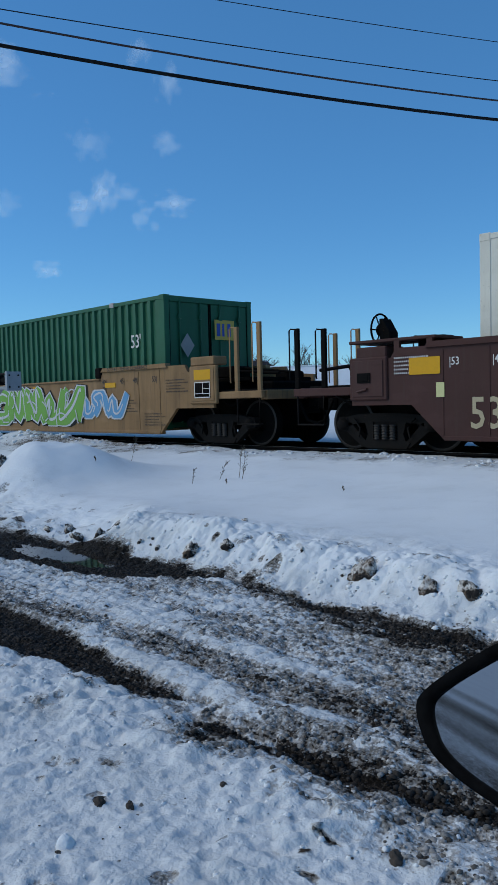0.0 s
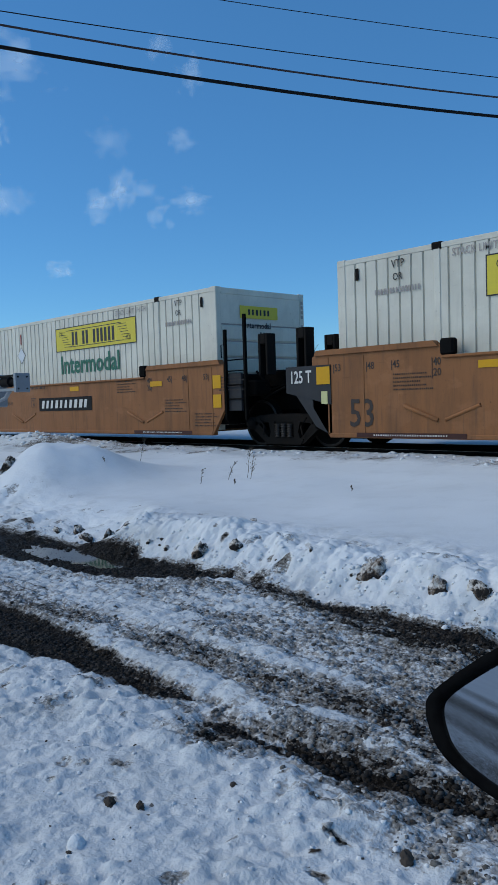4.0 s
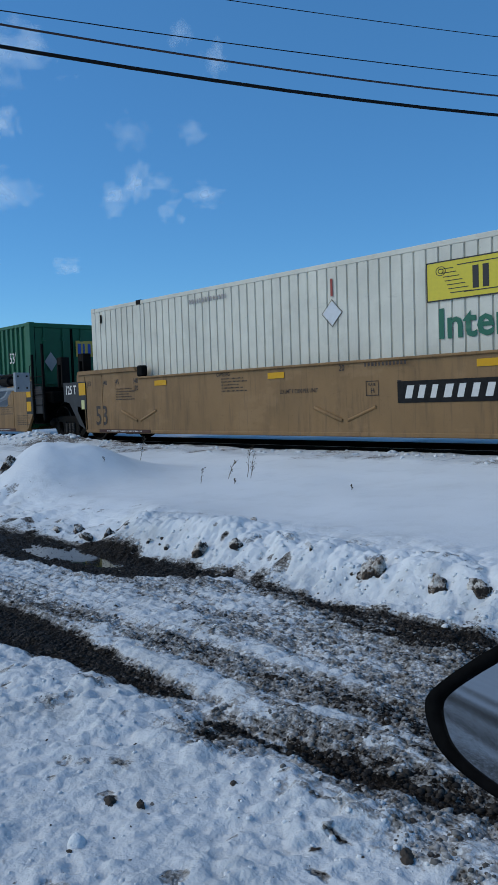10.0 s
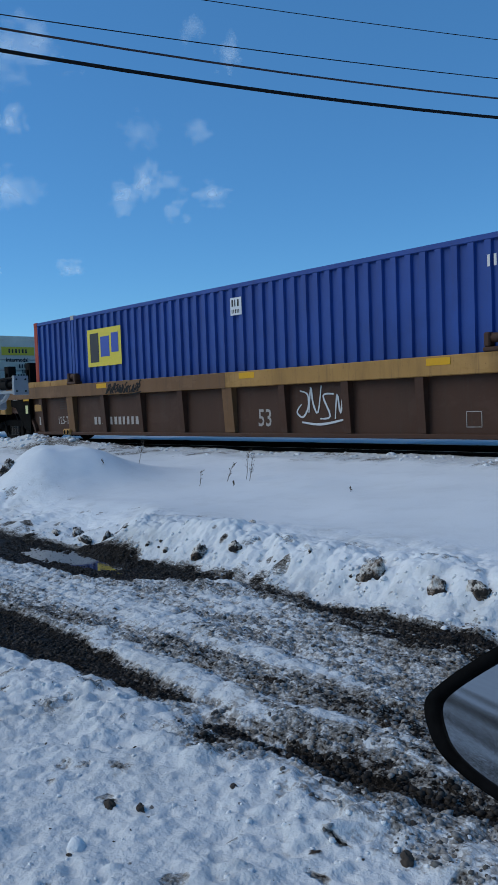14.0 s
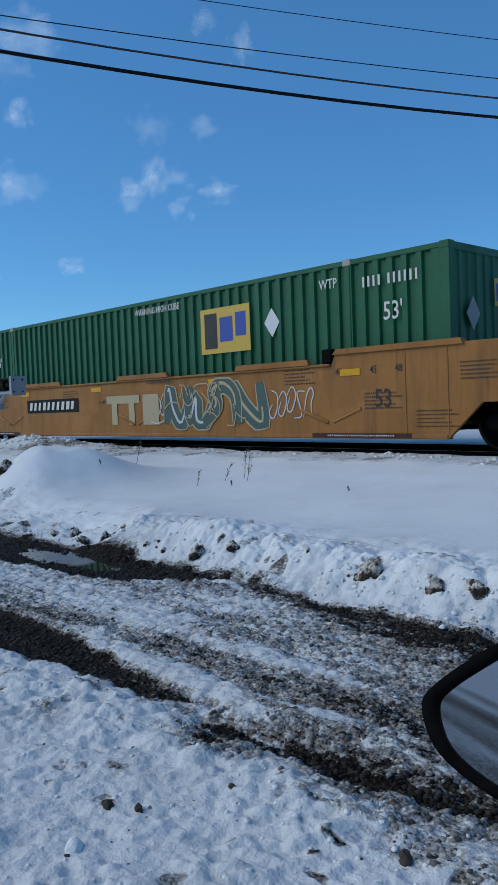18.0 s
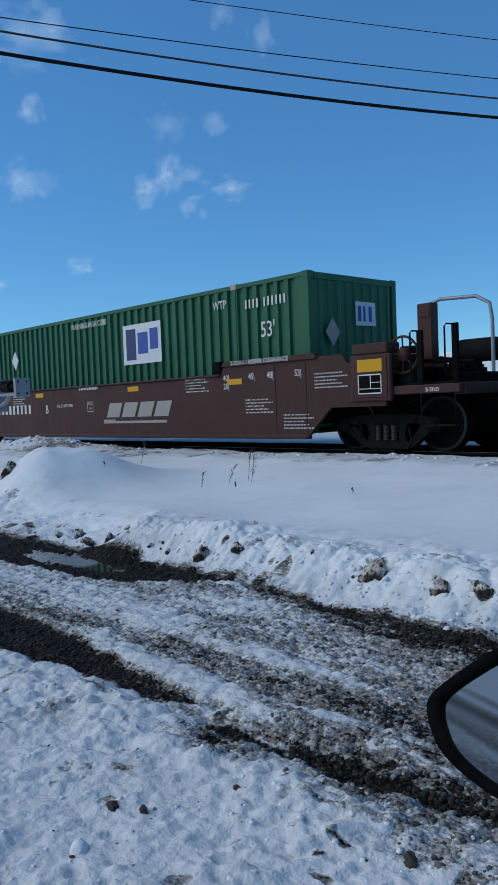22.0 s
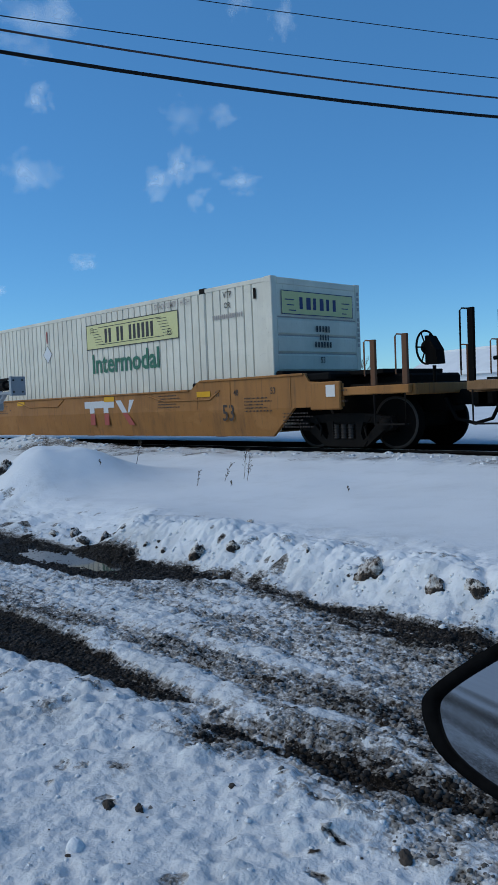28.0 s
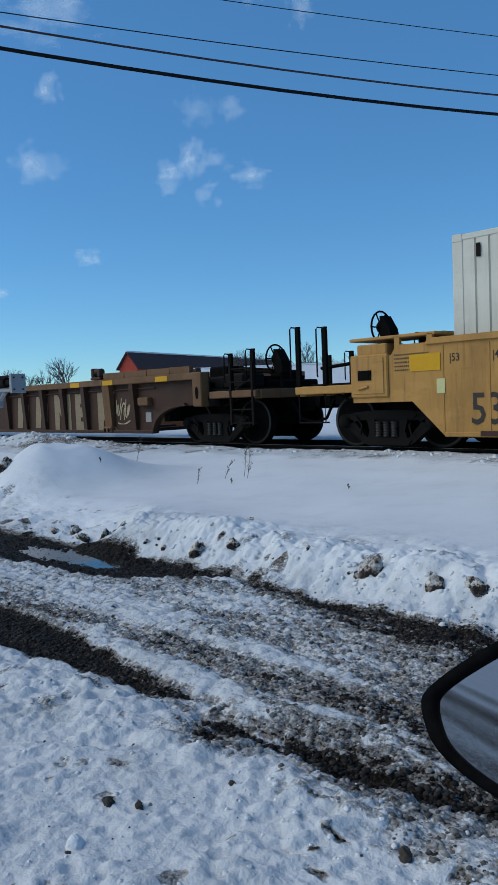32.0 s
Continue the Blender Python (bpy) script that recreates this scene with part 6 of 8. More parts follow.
def corrugated(s, x0, x1, z0, z1, pitch, flat, slope, depth, y):
    """A pressed steel wall facing -y: ribs of width flat, with sloping flanks."""
    xs, x = [(x0, y)], x0 + 0.5 * pitch - 0.5 * flat
    while x + flat + slope < x1 - 0.02:
        xs += [(x, y), (x + slope, y + depth), (x + pitch - flat - slope, y + depth), (x + pitch - flat, y)] if x + pitch - flat < x1 else []
        x += pitch
    xs.append((x1, y))
    v = [(a, b, z) for a, b in xs for z in (z0, z1)]
    f = [(2 * i, 2 * i + 2, 2 * i + 3, 2 * i + 1) for i in range(len(xs) - 1)]
    return s.add(v, f)


def side_shape(s, style):
    z0, z1 = CB + 0.16, CT - 0.10
    if style == "white":
        corrugated(s, -HL + 0.12, HL - 0.12, z0, z1, 0.225, 0.186, 0.013, 0.028, -HW + 0.008)
    elif style == "cream":
        corrugated(s, -HL + 0.12, HL - 0.12, z0, z1, 0.214, 0.096, 0.020, 0.034, -HW + 0.008)
    else:
        corrugated(s, -HL + 0.12, HL - 0.12, z0, z1, 0.278, 0.104, 0.020, 0.052, -HW + 0.008)


def rail_shape(s):
    s.box(-HL + 0.1, HL - 0.1, -HW, -HW + 0.09, CT - 0.10, CT - 0.012, 0.01)
    s.box(-HL + 0.1, HL - 0.1, -HW, -HW + 0.10, CB + 0.02, CB + 0.17, 0.01)


def post_shape(s):
    s.box(-0.09, 0.09, -HW - 0.002, -HW + 0.14, CB + 0.1, CT - 0.1, 0.012)


def casting_shape(s):
    s.box(-0.09, 0.09, -0.082, 0.082, -0.06, 0.06, 0.012)


def front_shape(s):
    """The closed front end: head board above, horizontal pressed ribs below, facing +x."""
    s.box(HL - 0.09, HL - 0.03, -HW + 0.14, HW - 0.14, CB + 0.1, CT - 0.08)


def end_ribs_shape(s):
    """The closed front end of a pressed container: upright corrugations, facing +x."""
    n, w = 9, (CW - 0.32) / 9
    line = [(x, -HW + 0.16 + (k + q) * w) for k in range(n) for q, x in ((0, HL - 0.04), (0.4, HL - 0.04), (0.55, HL - 0.015), (0.85, HL - 0.015))] + [(HL - 0.04, HW - 0.16)]
    s.add([(x, y, z) for x, y in line for z in (CB + 0.1, CT - 0.1)], [(2 * i, 2 * i + 2, 2 * i + 3, 2 * i + 1) for i in range(len(line) - 1)])


def doors(box, col):
    for sgn in (-1, 1):
        y0, y1 = (-HW + 0.13, -0.01) if sgn < 0 else (0.01, HW - 0.13)
        d = part("door", stored(("door", sgn), lambda s: s.box(HL - 0.07, HL - 0.025, y0, y1, CB + 0.16, CT - 0.14, 0.01)), col, box)
        for k, y in enumerate((y0 + 0.28, y1 - 0.28)):
            part("lock_rod", stored("lock_rod", lambda s: s.tube([(0, 0, CB + 0.12), (0, 0, CT - 0.12)], 0.02, 7).box(-0.02, 0.03, -0.05, 0.05, CB + 0.5, CB + 0.62).box(-0.02, 0.03, -0.05, 0.05, CT - 0.5, CT - 0.4)
                 .box(-0.01, 0.035, -0.02, 0.32, CB + 1.2, CB + 1.24)), "gear" if col == "white" else col, d, at=(HL + 0.005, y, 0))
        part("gasket", stored(("gasket", sgn), lambda s: s.box(HL - 0.03, HL - 0.018, y0, y0 + 0.03, CB + 0.16, CT - 0.14).box(HL - 0.03, HL - 0.018, y1 - 0.03, y1, CB + 0.16, CT - 0.14)), "rubber", d)


def container(style, col, mid, facing, logo, label, posts=None, front=None, extra=()):
    """A 53-foot container. facing +1: closed front towards the head of the train; -1: doors lead."""
    box = thing("container", label, "container", "containers on the train")
    TRAIN.append((box, mid))
    flip = 0 if facing > 0 else math.pi
    for rot in (0, math.pi):
        part("side_panel", stored(("side_panel", style), lambda s: side_shape(s, style)), col, box, turn=rot)
        part("side_rail", stored("side_rail", rail_shape), col, box, turn=rot)
        for x in (-6.02, 6.02):
            part("lift_post", stored("lift_post", lambda s: s.box(-0.06, 0.06, -HW - 0.004, -HW + 0.05, CB + 0.1, CT - 0.05, 0.008)), col, box, at=(x, 0, 0) if rot == 0 else (x, 0, 0), turn=rot)
            part("lift_casting", stored("lift_casting", lambda s: s.box(-0.09, 0.09, -HW - 0.008, -HW + 0.15, CT - 0.11, CT + 0.006, 0.012)), "gear" if style in ("white", "cream") else "lettergrey", box, at=(x, 0, 0), turn=rot)
    for x in (-HL + 0.09, HL - 0.09):
        for rot in (0, math.pi):
            part("corner_post", stored("corner_post", post_shape), posts or col, box, at=(x, 0, 0), turn=rot)
            for z in (CB + 0.06, CT - 0.06):
                part("corner_casting", stored("corner_casting", casting_shape), posts or col, box, at=(x, -HW + 0.075 if rot == 0 else HW - 0.075, z))
    part("roof", stored("roof", lambda s: s.box(-HL + 0.05, HL - 0.05, -HW + 0.05, HW - 0.05, CT - 0.05, CT - 0.02)), col, box)
    part("base", stored("base", lambda s: s.box(-HL + 0.05, HL - 0.05, -HW + 0.05, HW - 0.05, CB + 0.02, CB + 0.12)), "gear", box)
    part("end_header", stored("end_header", lambda s: s.box(HL - 0.10, HL - 0.004, -HW + 0.15, HW - 0.15, CT - 0.14, CT - 0.015, 0.01)), posts or col, box)
    part("end_header", STORE["end_header"], posts or col, box, turn=math.pi)
    # backing wall is grey, not the side colour: shade in the rib gaps is painted
    holder = part("front_wall", stored(("front_wall", style), front_shape if style in ("white", "cream") else end_ribs_shape), ("lettergrey" if style in ("white", "cream") else front or col), box, turn=flip)
    if style in ("white", "cream"):
        for k in range(6):
            part("wall_rib", stored("wall_rib", lambda s: s.prism([(HL - 0.03, -0.03), (HL - 0.004, 0.0), (HL - 0.004, 0.25), (HL - 0.03, 0.285)], -HW + 0.14, HW - 0.14)), front or col, holder, at=(0, 0, CB + 0.15 + 0.34 * k))
        part("head_board", stored("head_board", lambda s: s.box(HL - 0.03, HL - 0.012, -HW + 0.14, HW - 0.14, CT - 0.735, CT - 0.14)), front or col, holder)
    dummy = part("door_sill", stored("door_sill", lambda s: s.box(HL - 0.08, HL - 0.02, -HW + 0.14, HW - 0.14, CB + 0.03, CB + 0.14)), col, box, turn=flip + math.pi)
    doors(dummy, col)
    logo(box, facing)
    for words, h, x, z, m in extra:
        part("lettering", text_mesh(words, h, 0.8), m, box, at=(x, -HW - 0.007, z))
    return box


def carrier_logo(panel, words, inkcol, end_style):
    """A wide panel with a scroll device and block bars, as on the white containers."""
    def draw(box, facing):
        x0 = 1.62 if facing > 0 else -5.19
        y = -HW - 0.006
        pnl = part("logo_panel", stored("logo_panel", lambda s: quad(s, 0, 3.6, 0, 0.60)), panel, box, at=(x0, y, 2.31))
        part("logo_border", stored("logo_border", lambda s: [quad(s, *q, -0.002) for q in ((0, 3.6, 0, 0.02), (0, 3.6, 0.58, 0.60), (0, 0.02, 0, 0.6), (3.58, 3.6, 0, 0.6))] and s), inkcol, pnl)
        part("logo_device", stored("logo_bars", lambda s: [quad(s, 0.80 + 0.165 * k, 0.90 + 0.165 * k, 0.13, 0.46, -0.003) for k in range(12) if k not in (2, 5)] and s), inkcol, pnl)

        def scroll(s):
            for k in range(7):
                z = 0.10 + 0.062 * k
                a, b = 0.42 - 0.03 * k, 0.78 - 0.05 * k
                quad(s, a, b, z, z + 0.012, -0.003)
                quad(s, 3.6 - 0.78 - 0.05 * k + 0.3, 3.6 - 0.42 - 0.03 * k + 0.2, z, z + 0.012, -0.003)
            quad(s, 0.55, 3.0, 0.50, 0.515, -0.003)
            quad(s, 0.65, 3.1, 0.09, 0.105, -0.003)
            for cx, cz in ((0.26, 0.45), (3.3, 0.16)):
                for r in (0.09, 0.05):
                    n = 18
                    v = [(cx + q * math.cos(2 * math.pi * k / n), -0.003, cz + q * 0.8 * math.sin(2 * math.pi * k / n)) for q in (r, r - 0.012) for k in range(n)]
                    s.add(v, [(k, (k + 1) % n, n + (k + 1) % n, n + k) for k in range(n)])
        part("logo_scroll", stored("logo_scroll", scroll), inkcol, pnl)
        if words:
            part("lettering", text_mesh(words, 0.46, 0.97, 0.03), "wordgreen", box, at=(x0 + 0.18, y, 1.75))
        d = facing
        part("lettering", text_mesh("STACK LIMIT 3 HIGH", 0.12, 0.80), "lettergrey", box, at=(4.4 if d > 0 else -5.75, y - 0.002, 2.98))
        part("lettering", text_mesh("VTP", 0.13, 0.8), "ink", box, at=(6.66 if d > 0 else -6.86, y - 0.002, 2.96))
        part("lettering", text_mesh("OR", 0.12, 0.8), "ink", box, at=(6.68 if d > 0 else -6.84, y - 0.002, 2.76))
        part("marking", stored("lift_bars", lambda s: bars(s, 0, 0.9, 0, 0.09, 15, 5)), "lettergrey", box, at=(6.32 if d > 0 else -7.2, y - 0.002, 2.56))
        part("marking", stored("number_bars", lambda s: bars(s, 0, 1.2, 0, 0.09, 14, 6)), "lettergrey", box, at=(-4.2 if d > 0 else 2.4, y - 0.002, 2.93))
        part("placard_frame", stored("placard", lambda s: s.add([(0, 0, -0.24), (0.24, 0, 0), (0, 0, 0.24), (-0.24, 0, 0), (0, -0.001, -0.225), (0.225, -0.001, 0), (0, -0.001, 0.225), (-0.225, -0.001, 0)], [(0, 1, 5, 4), (1, 2, 6, 5), (2, 3, 7, 6), (3, 0, 4, 7)])), "ink", box, at=(-0.3 if d > 0 else 0.3, y - 0.003, 2.35))
        part("placard_fill", stored("placard_fill", lambda s: s.add([(0, 0, -0.21), (0.21, 0, 0), (0, 0, 0.21), (-0.21, 0, 0)], [(0, 1, 2, 3)])), "logo_white", box, at=(-0.3 if d > 0 else 0.3, y - 0.001, 2.35))
        if d > 0 and end_style != "wide" or panel == "logo_pale":
            part("red_strip", stored("red_strip", lambda s: s.box(-0.025, 0.025, -0.004, 0, 0, 0.30)), "letterred", box, at=(-0.3, y, 2.64))
        for x in (7.56, -7.56):
            part("vent", stored("vent", lambda s: s.box(-0.035, 0.035, -0.01, 0.0, -0.1, 0.1, 0.004)), "gear", box, at=(x, y, 2.95))
        # the end that leads
        lead = HL + 0.006
        rot = math.pi / 2
        if d > 0:
            if end_style == "small":
                part("end_logo", stored("end_logo_small", lambda s: quad(s, -0.55, 0.55, 2.62, 2.88)), panel, box, at=(lead, -0.1, 0), turn=rot)
                part("end_device", stored("end_bars_small", lambda s: bars(s, -0.32, 0.35, 2.69, 2.81, 6, 7)), "ink", box, at=(lead + 0.003, -0.1, 0), turn=rot)
                part("lettering", text_mesh("Intermodal", 0.13, 0.95, 0.03), "ink", box, at=(lead + 0.002, -0.52, 2.42), turn=rot)
            else:
                part("end_logo", stored("end_logo_wide", lambda s: quad(s, -1.05, 1.05, 2.53, 2.98)), panel if end_style == "panel" else "logo_white", box, at=(lead, 0, 0), turn=rot)
                part("end_device", stored("end_bars_wide", lambda s: bars(s, -0.55, 0.62, 2.64, 2.87, 6, 8)), "navy", box, at=(lead + 0.003, 0, 0), turn=rot)
                part("end_border", stored("end_border", lambda s: [quad(s, *q) for q in ((-1.05, 1.05, 2.53, 2.545), (-1.05, 1.05, 2.965, 2.98), (-1.05, -1.035, 2.53, 2.98), (1.035, 1.05, 2.53, 2.98), (-0.85, -0.65, 2.6, 2.62), (-0.9, -0.7, 2.7, 2.72), (-0.95, -0.7, 2.8, 2.82), (0.7, 0.85, 2.6, 2.62), (0.7, 0.9, 2.7, 2.72), (0.7, 0.95, 2.8, 2.82))] and s), "navy", box, at=(lead + 0.002, 0, 0), turn=rot)
            part("end_number", stored("end_number", lambda s: bars(bars(bars(s, -0.2, 0.25, 2.22, 2.34, 5, 9), -0.1, 0.2, 2.06, 2.17, 4, 10), -0.25, 0.28, 1.92, 2.03, 6, 11)), "ink", box, at=(lead + 0.012, 0.1, 0), turn=rot)
            part("lettering", text_mesh("53", 0.12, 0.9), "ink", box, at=(lead + 0.012, 0.0, 1.62), turn=rot)
            part("marking", stored("post_bars", lambda s: [quad(s, -0.035, 0.035, 1.95 + 0.105 * k, 2.02 + 0.105 * k) for k in range(11) if k != 6] and s), "lettergrey", box, at=(lead + 0.002, HW - 0.075, 0), turn=rot)
        else:
            part("end_logo", stored("door_logo", lambda s: quad(s, -1.0, 1.0, 2.32, 2.72)), "logo_pale" if panel == "logo_pale" else panel, box, at=(HL - 0.021, 0, 0), turn=rot)
            part("door_frame", stored("door_frame", lambda s: quad(quad(quad(s, -HW + 0.03, HW - 0.03, CT - 0.10, CT - 0.07), -HW + 0.10, -HW + 0.15, CB + 0.1, CT - 0.1), HW - 0.15, HW - 0.10, CB + 0.1, CT - 0.1)), "rubber", box, at=(HL + 0.004, 0, 0), turn=rot)
            part("end_device", stored("door_bars", lambda s: bars(s, -0.5, 0.6, 2.40, 2.62, 6, 12)), "ink", box, at=(HL - 0.018, 0, 0), turn=rot)
    return draw


def block_logo(lx, back, ink1, ink2, doors_lead, label_text=True, lz=1.90):
    """A square gold panel with dark block shapes, as on the green and blue containers."""
    def draw(box, facing):
        y = -HW - 0.006
        pnl = part("logo_panel", stored("square_logo", lambda s: quad(s, 0, 1.45, 0, 0.90)), back, box, at=(lx, y, lz))

        def tall(s):
            quad(s, 0.12, 0.50, 0.10, 0.80, -0.003)

        def rest(s):
            quad(quad(s, 0.58, 0.96, 0.22, 0.70, -0.003), 1.04, 1.34, 0.30, 0.76, -0.003)
        part("logo_shape", stored("logo_tall", tall), ink1, pnl)
        part("logo_shape", stored("logo_rest", rest), ink2, pnl)
        f = 1 if facing > 0 else -1
        low = lz < 1.8 or (lx > 0 and facing < 0)
        if label_text:
            dia = stored("diamond", lambda s: s.add([(0, 0, -0.27), (0.20, 0, 0), (0, 0, 0.27), (-0.20, 0, 0)], [(0, 1, 2, 3)]))
            if not low:
                part("placard", dia, "logo_white", box, at=(4.22 * f if back != "logo_white" else -3.2, y, 2.36))
            else:
                part("placard", dia, "logo_white", box, at=(4.15, y, 2.17))
                part("lettering", text_mesh("53'", 0.30, 0.8), "letterwhite", box, at=(6.78, y, 1.82))
                part("marking", stored("number_bars_b", lambda s: [quad(s, 0.105 * k + (0.09 if k > 3 else 0), 0.105 * k + 0.042 + (0.09 if k > 3 else 0), 0, 0.17) for k in range(10)] and s), "letterwhite", box, at=(4.6, y, 2.72))
                part("lettering", text_mesh("WTP", 0.17, 0.8), "letterwhite", box, at=(6.3, y, 2.75))
            part("lettering", text_mesh("53'", 0.30, 0.8), "letterwhite", box, at=(6.75 if f > 0 else -7.1, y, 2.15 if not low else 1.82))
            part("lettering", text_mesh("53'", 0.30, 0.8), "letterwhite", box, at=(-7.1 if f > 0 else 6.75, y, 2.15)) if not low else None
            part("lettering", text_mesh("WARNING HIGH CUBE", 0.14, 0.8), "letterwhite", box, at=(-0.1 if f > 0 else -1.4, y, 2.92))
            if not low:
                part("marking", stored("number_bars_b", lambda s: [quad(s, 0.105 * k + (0.09 if k > 3 else 0), 0.105 * k + 0.042 + (0.09 if k > 3 else 0), 0, 0.17) for k in range(10)] and s), "letterwhite", box, at=(6.35 if f > 0 else -7.4, y, 2.72))
            part("lettering", text_mesh("WTP", 0.17, 0.8), "letterwhite", box, at=(5.4 if f > 0 else -5.75, y, 2.80))
        rot = math.pi / 2
        if low:
            strip = part("warning_strip", stored("warning_strip", lambda s: s.box(HL + 0.03, HL + 0.036, -HW + 0.03, -HW + 0.15, 1.62, 2.92)), "logo_yellow", box, "yellow warning strip")
            part("marking", stored("strip_bars", lambda s: [s.box(HL + 0.037, HL + 0.039, -HW + 0.07, -HW + 0.12, 1.68 + 0.11 * k, 1.75 + 0.11 * k) for k in range(11)] and s), "ink", strip)
        if doors_lead:
            part("end_logo", stored("end_square", lambda s: quad(s, -0.1, 0.5, 2.3, 2.75)), back, box, at=(HL + 0.034, 0.2, 0), turn=rot)
            part("end_device", stored("end_square_bars", lambda s: bars(s, -0.04, 0.45, 2.38, 2.67, 3, 15)), ink2, box, at=(HL + 0.037, 0.2, 0), turn=rot)
        else:
            part("end_logo", stored("end_square", None), back, box, at=(HL + 0.004, 0.1, 0), turn=rot)
            part("end_device", stored("end_square_bars", None), ink2, box, at=(HL + 0.007, 0.1, 0), turn=rot)
        part("placard", stored("diamond", None), "lettergrey", box, at=(HL + 0.03, -0.7, 2.15), turn=rot)
    return draw


def house_logo():
    """White house outline with red blocks and white bars, as on the green containers at the rear."""
    def draw(box, facing):
        y = -HW - 0.006
        h = part("logo_panel", stored("house_logo", lambda s: s.add([(0, 0, 0), (0.85, 0, 0), (0.85, 0, 0.62), (0.43, 0, 0.95), (0, 0, 0.62)], [(0, 1, 2, 3, 4)])), "logo_white", box, at=(-1.0, y, 1.75))
        part("logo_shape", stored("house_blocks", lambda s: quad(quad(quad(s, 0.14, 0.30, 0.1, 0.66, -0.003), 0.54, 0.70, 0.1, 0.66, -0.003), 0.30, 0.54, 0.33, 0.44, -0.003)), "letterred", h)
        part("marking", stored("house_bars", lambda s: bars(bars(s, 1.0, 1.75, 0.45, 0.75, 3, 16), 1.0, 2.3, 0.02, 0.32, 5, 17)), "letterwhite", box, at=(-1.0, y, 1.75))
        part("lettering", text_mesh("53'", 0.30, 0.8), "letterwhite", box, at=(6.9, y, 1.75))
        part("lettering", text_mesh("53'", 0.30, 0.8), "letterwhite", box, at=(-7.2, y, 1.75))
        part("lettering", text_mesh("WTP", 0.17, 0.8), "letterwhite", box, at=(-6.5, y, 2.78))
        part("lettering", text_mesh("WARNING HIGH CUBE", 0.14, 0.8), "letterwhite", box, at=(-0.6, y, 2.92))
        part("marking", stored("number_bars_b", lambda s: [quad(s, 0.105 * k + (0.09 if k > 3 else 0), 0.105 * k + 0.042 + (0.09 if k > 3 else 0), 0, 0.17) for k in range(10)] and s), "letterwhite", box, at=(3.8, y, 2.72))
        rot = math.pi / 2
        part("end_logo", stored("end_house", lambda s: s.add([(-0.2, 0, 2.35), (0.0, 0, 2.24), (0.2, 0, 2.35), (0.2, 0, 2.62), (0.0, 0, 2.75), (-0.2, 0, 2.62)], [(0, 1, 2, 3, 4, 5)])), "logo_white", box, at=(HL + 0.004, -0.8, 0), turn=rot)
        part("end_device", stored("end_house_bars", lambda s: bars(bars(s, 0.35, 0.7, 2.5, 2.64, 3, 18), 0.3, 0.95, 2.3, 2.42, 5, 19)), "letterwhite", box, at=(HL + 0.004, -0.8, 0), turn=rot)
        part("lettering", text_mesh("WARNING HIGH CUBE", 0.10, 0.9), "letterwhite", box, at=(HL + 0.004, -0.5, 1.6), turn=rot)
    return draw


# ------------------------------------------------------------------ graffiti
SWOOPS = (((0.0, 0.1), (0.35, 1.0), (0.4, 0.2), (0.8, 0.9), (0.75, 0.0)), ((0.1, 0.9), (0.9, 0.85), (0.2, 0.1), (0.95, 0.0)), ((0.9, 0.85), (0.5, 1.0), (0.1, 0.75), (0.45, 0.5), (0.9, 0.3), (0.5, 0.0), (0.0, 0.15)), ((0.05, 0.0), (0.15, 0.7), (0.5, 1.0), (0.85, 0.8), (0.7, 0.45), (0.95, 0.0)),
          ((0.0, 1.0), (0.2, 0.1), (0.5, 0.05), (0.6, 0.65), (0.75, 0.1), (1.0, 0.9)), ((0.85, 1.0), (0.2, 0.85), (0.05, 0.35), (0.4, 0.0), (0.9, 0.2), (0.6, 0.5)),
          ((0.1, 1.0), (0.15, 0.0), (0.6, 0.35), (0.9, 0.95), (0.85, 0.0)), ((0.0, 0.55), (0.5, 0.9), (1.0, 0.6), (0.7, 0.05), (0.2, 0.15), (0.4, 0.55)))


def smooth_line(pts, k=5):
    """A rounded line through the points."""
    out = []
    for i in range(len(pts) - 1):
        p0, p1, p2, p3 = (Vector(pts[max(0, min(len(pts) - 1, j))]) for j in (i - 1, i, i + 1, i + 2))
        for s in range(k):
            t = s / k
            out.append(0.5 * (2 * p1 + (p2 - p0) * t + (2 * p0 - 5 * p1 + 4 * p2 - p3) * t * t + (3 * p1 - p0 - 3 * p2 + p3) * t ** 3))
    return out + [Vector(pts[-1])]


def ribbon(s, pts, width, y, z0, z1):
    """A flat sprayed stroke, its width swelling and thinning along the line."""
    n = len(pts)
    v = []
    for i, p in enumerate(pts):
        d = (pts[min(i + 1, n - 1)] - pts[max(i - 1, 0)])
        q = Vector((-d.y, d.x)).normalized() * width * (0.36 + 0.22 * math.sin(math.pi * i / (n - 1)))
        for r in (p - q, p + q):
            v.append((r.x, y - 0.00012 * i, min(z1, max(z0, r.y))))
    return s.add(v, [(2 * i, 2 * i + 2, 2 * i + 3, 2 * i + 1) for i in range(n - 1)])


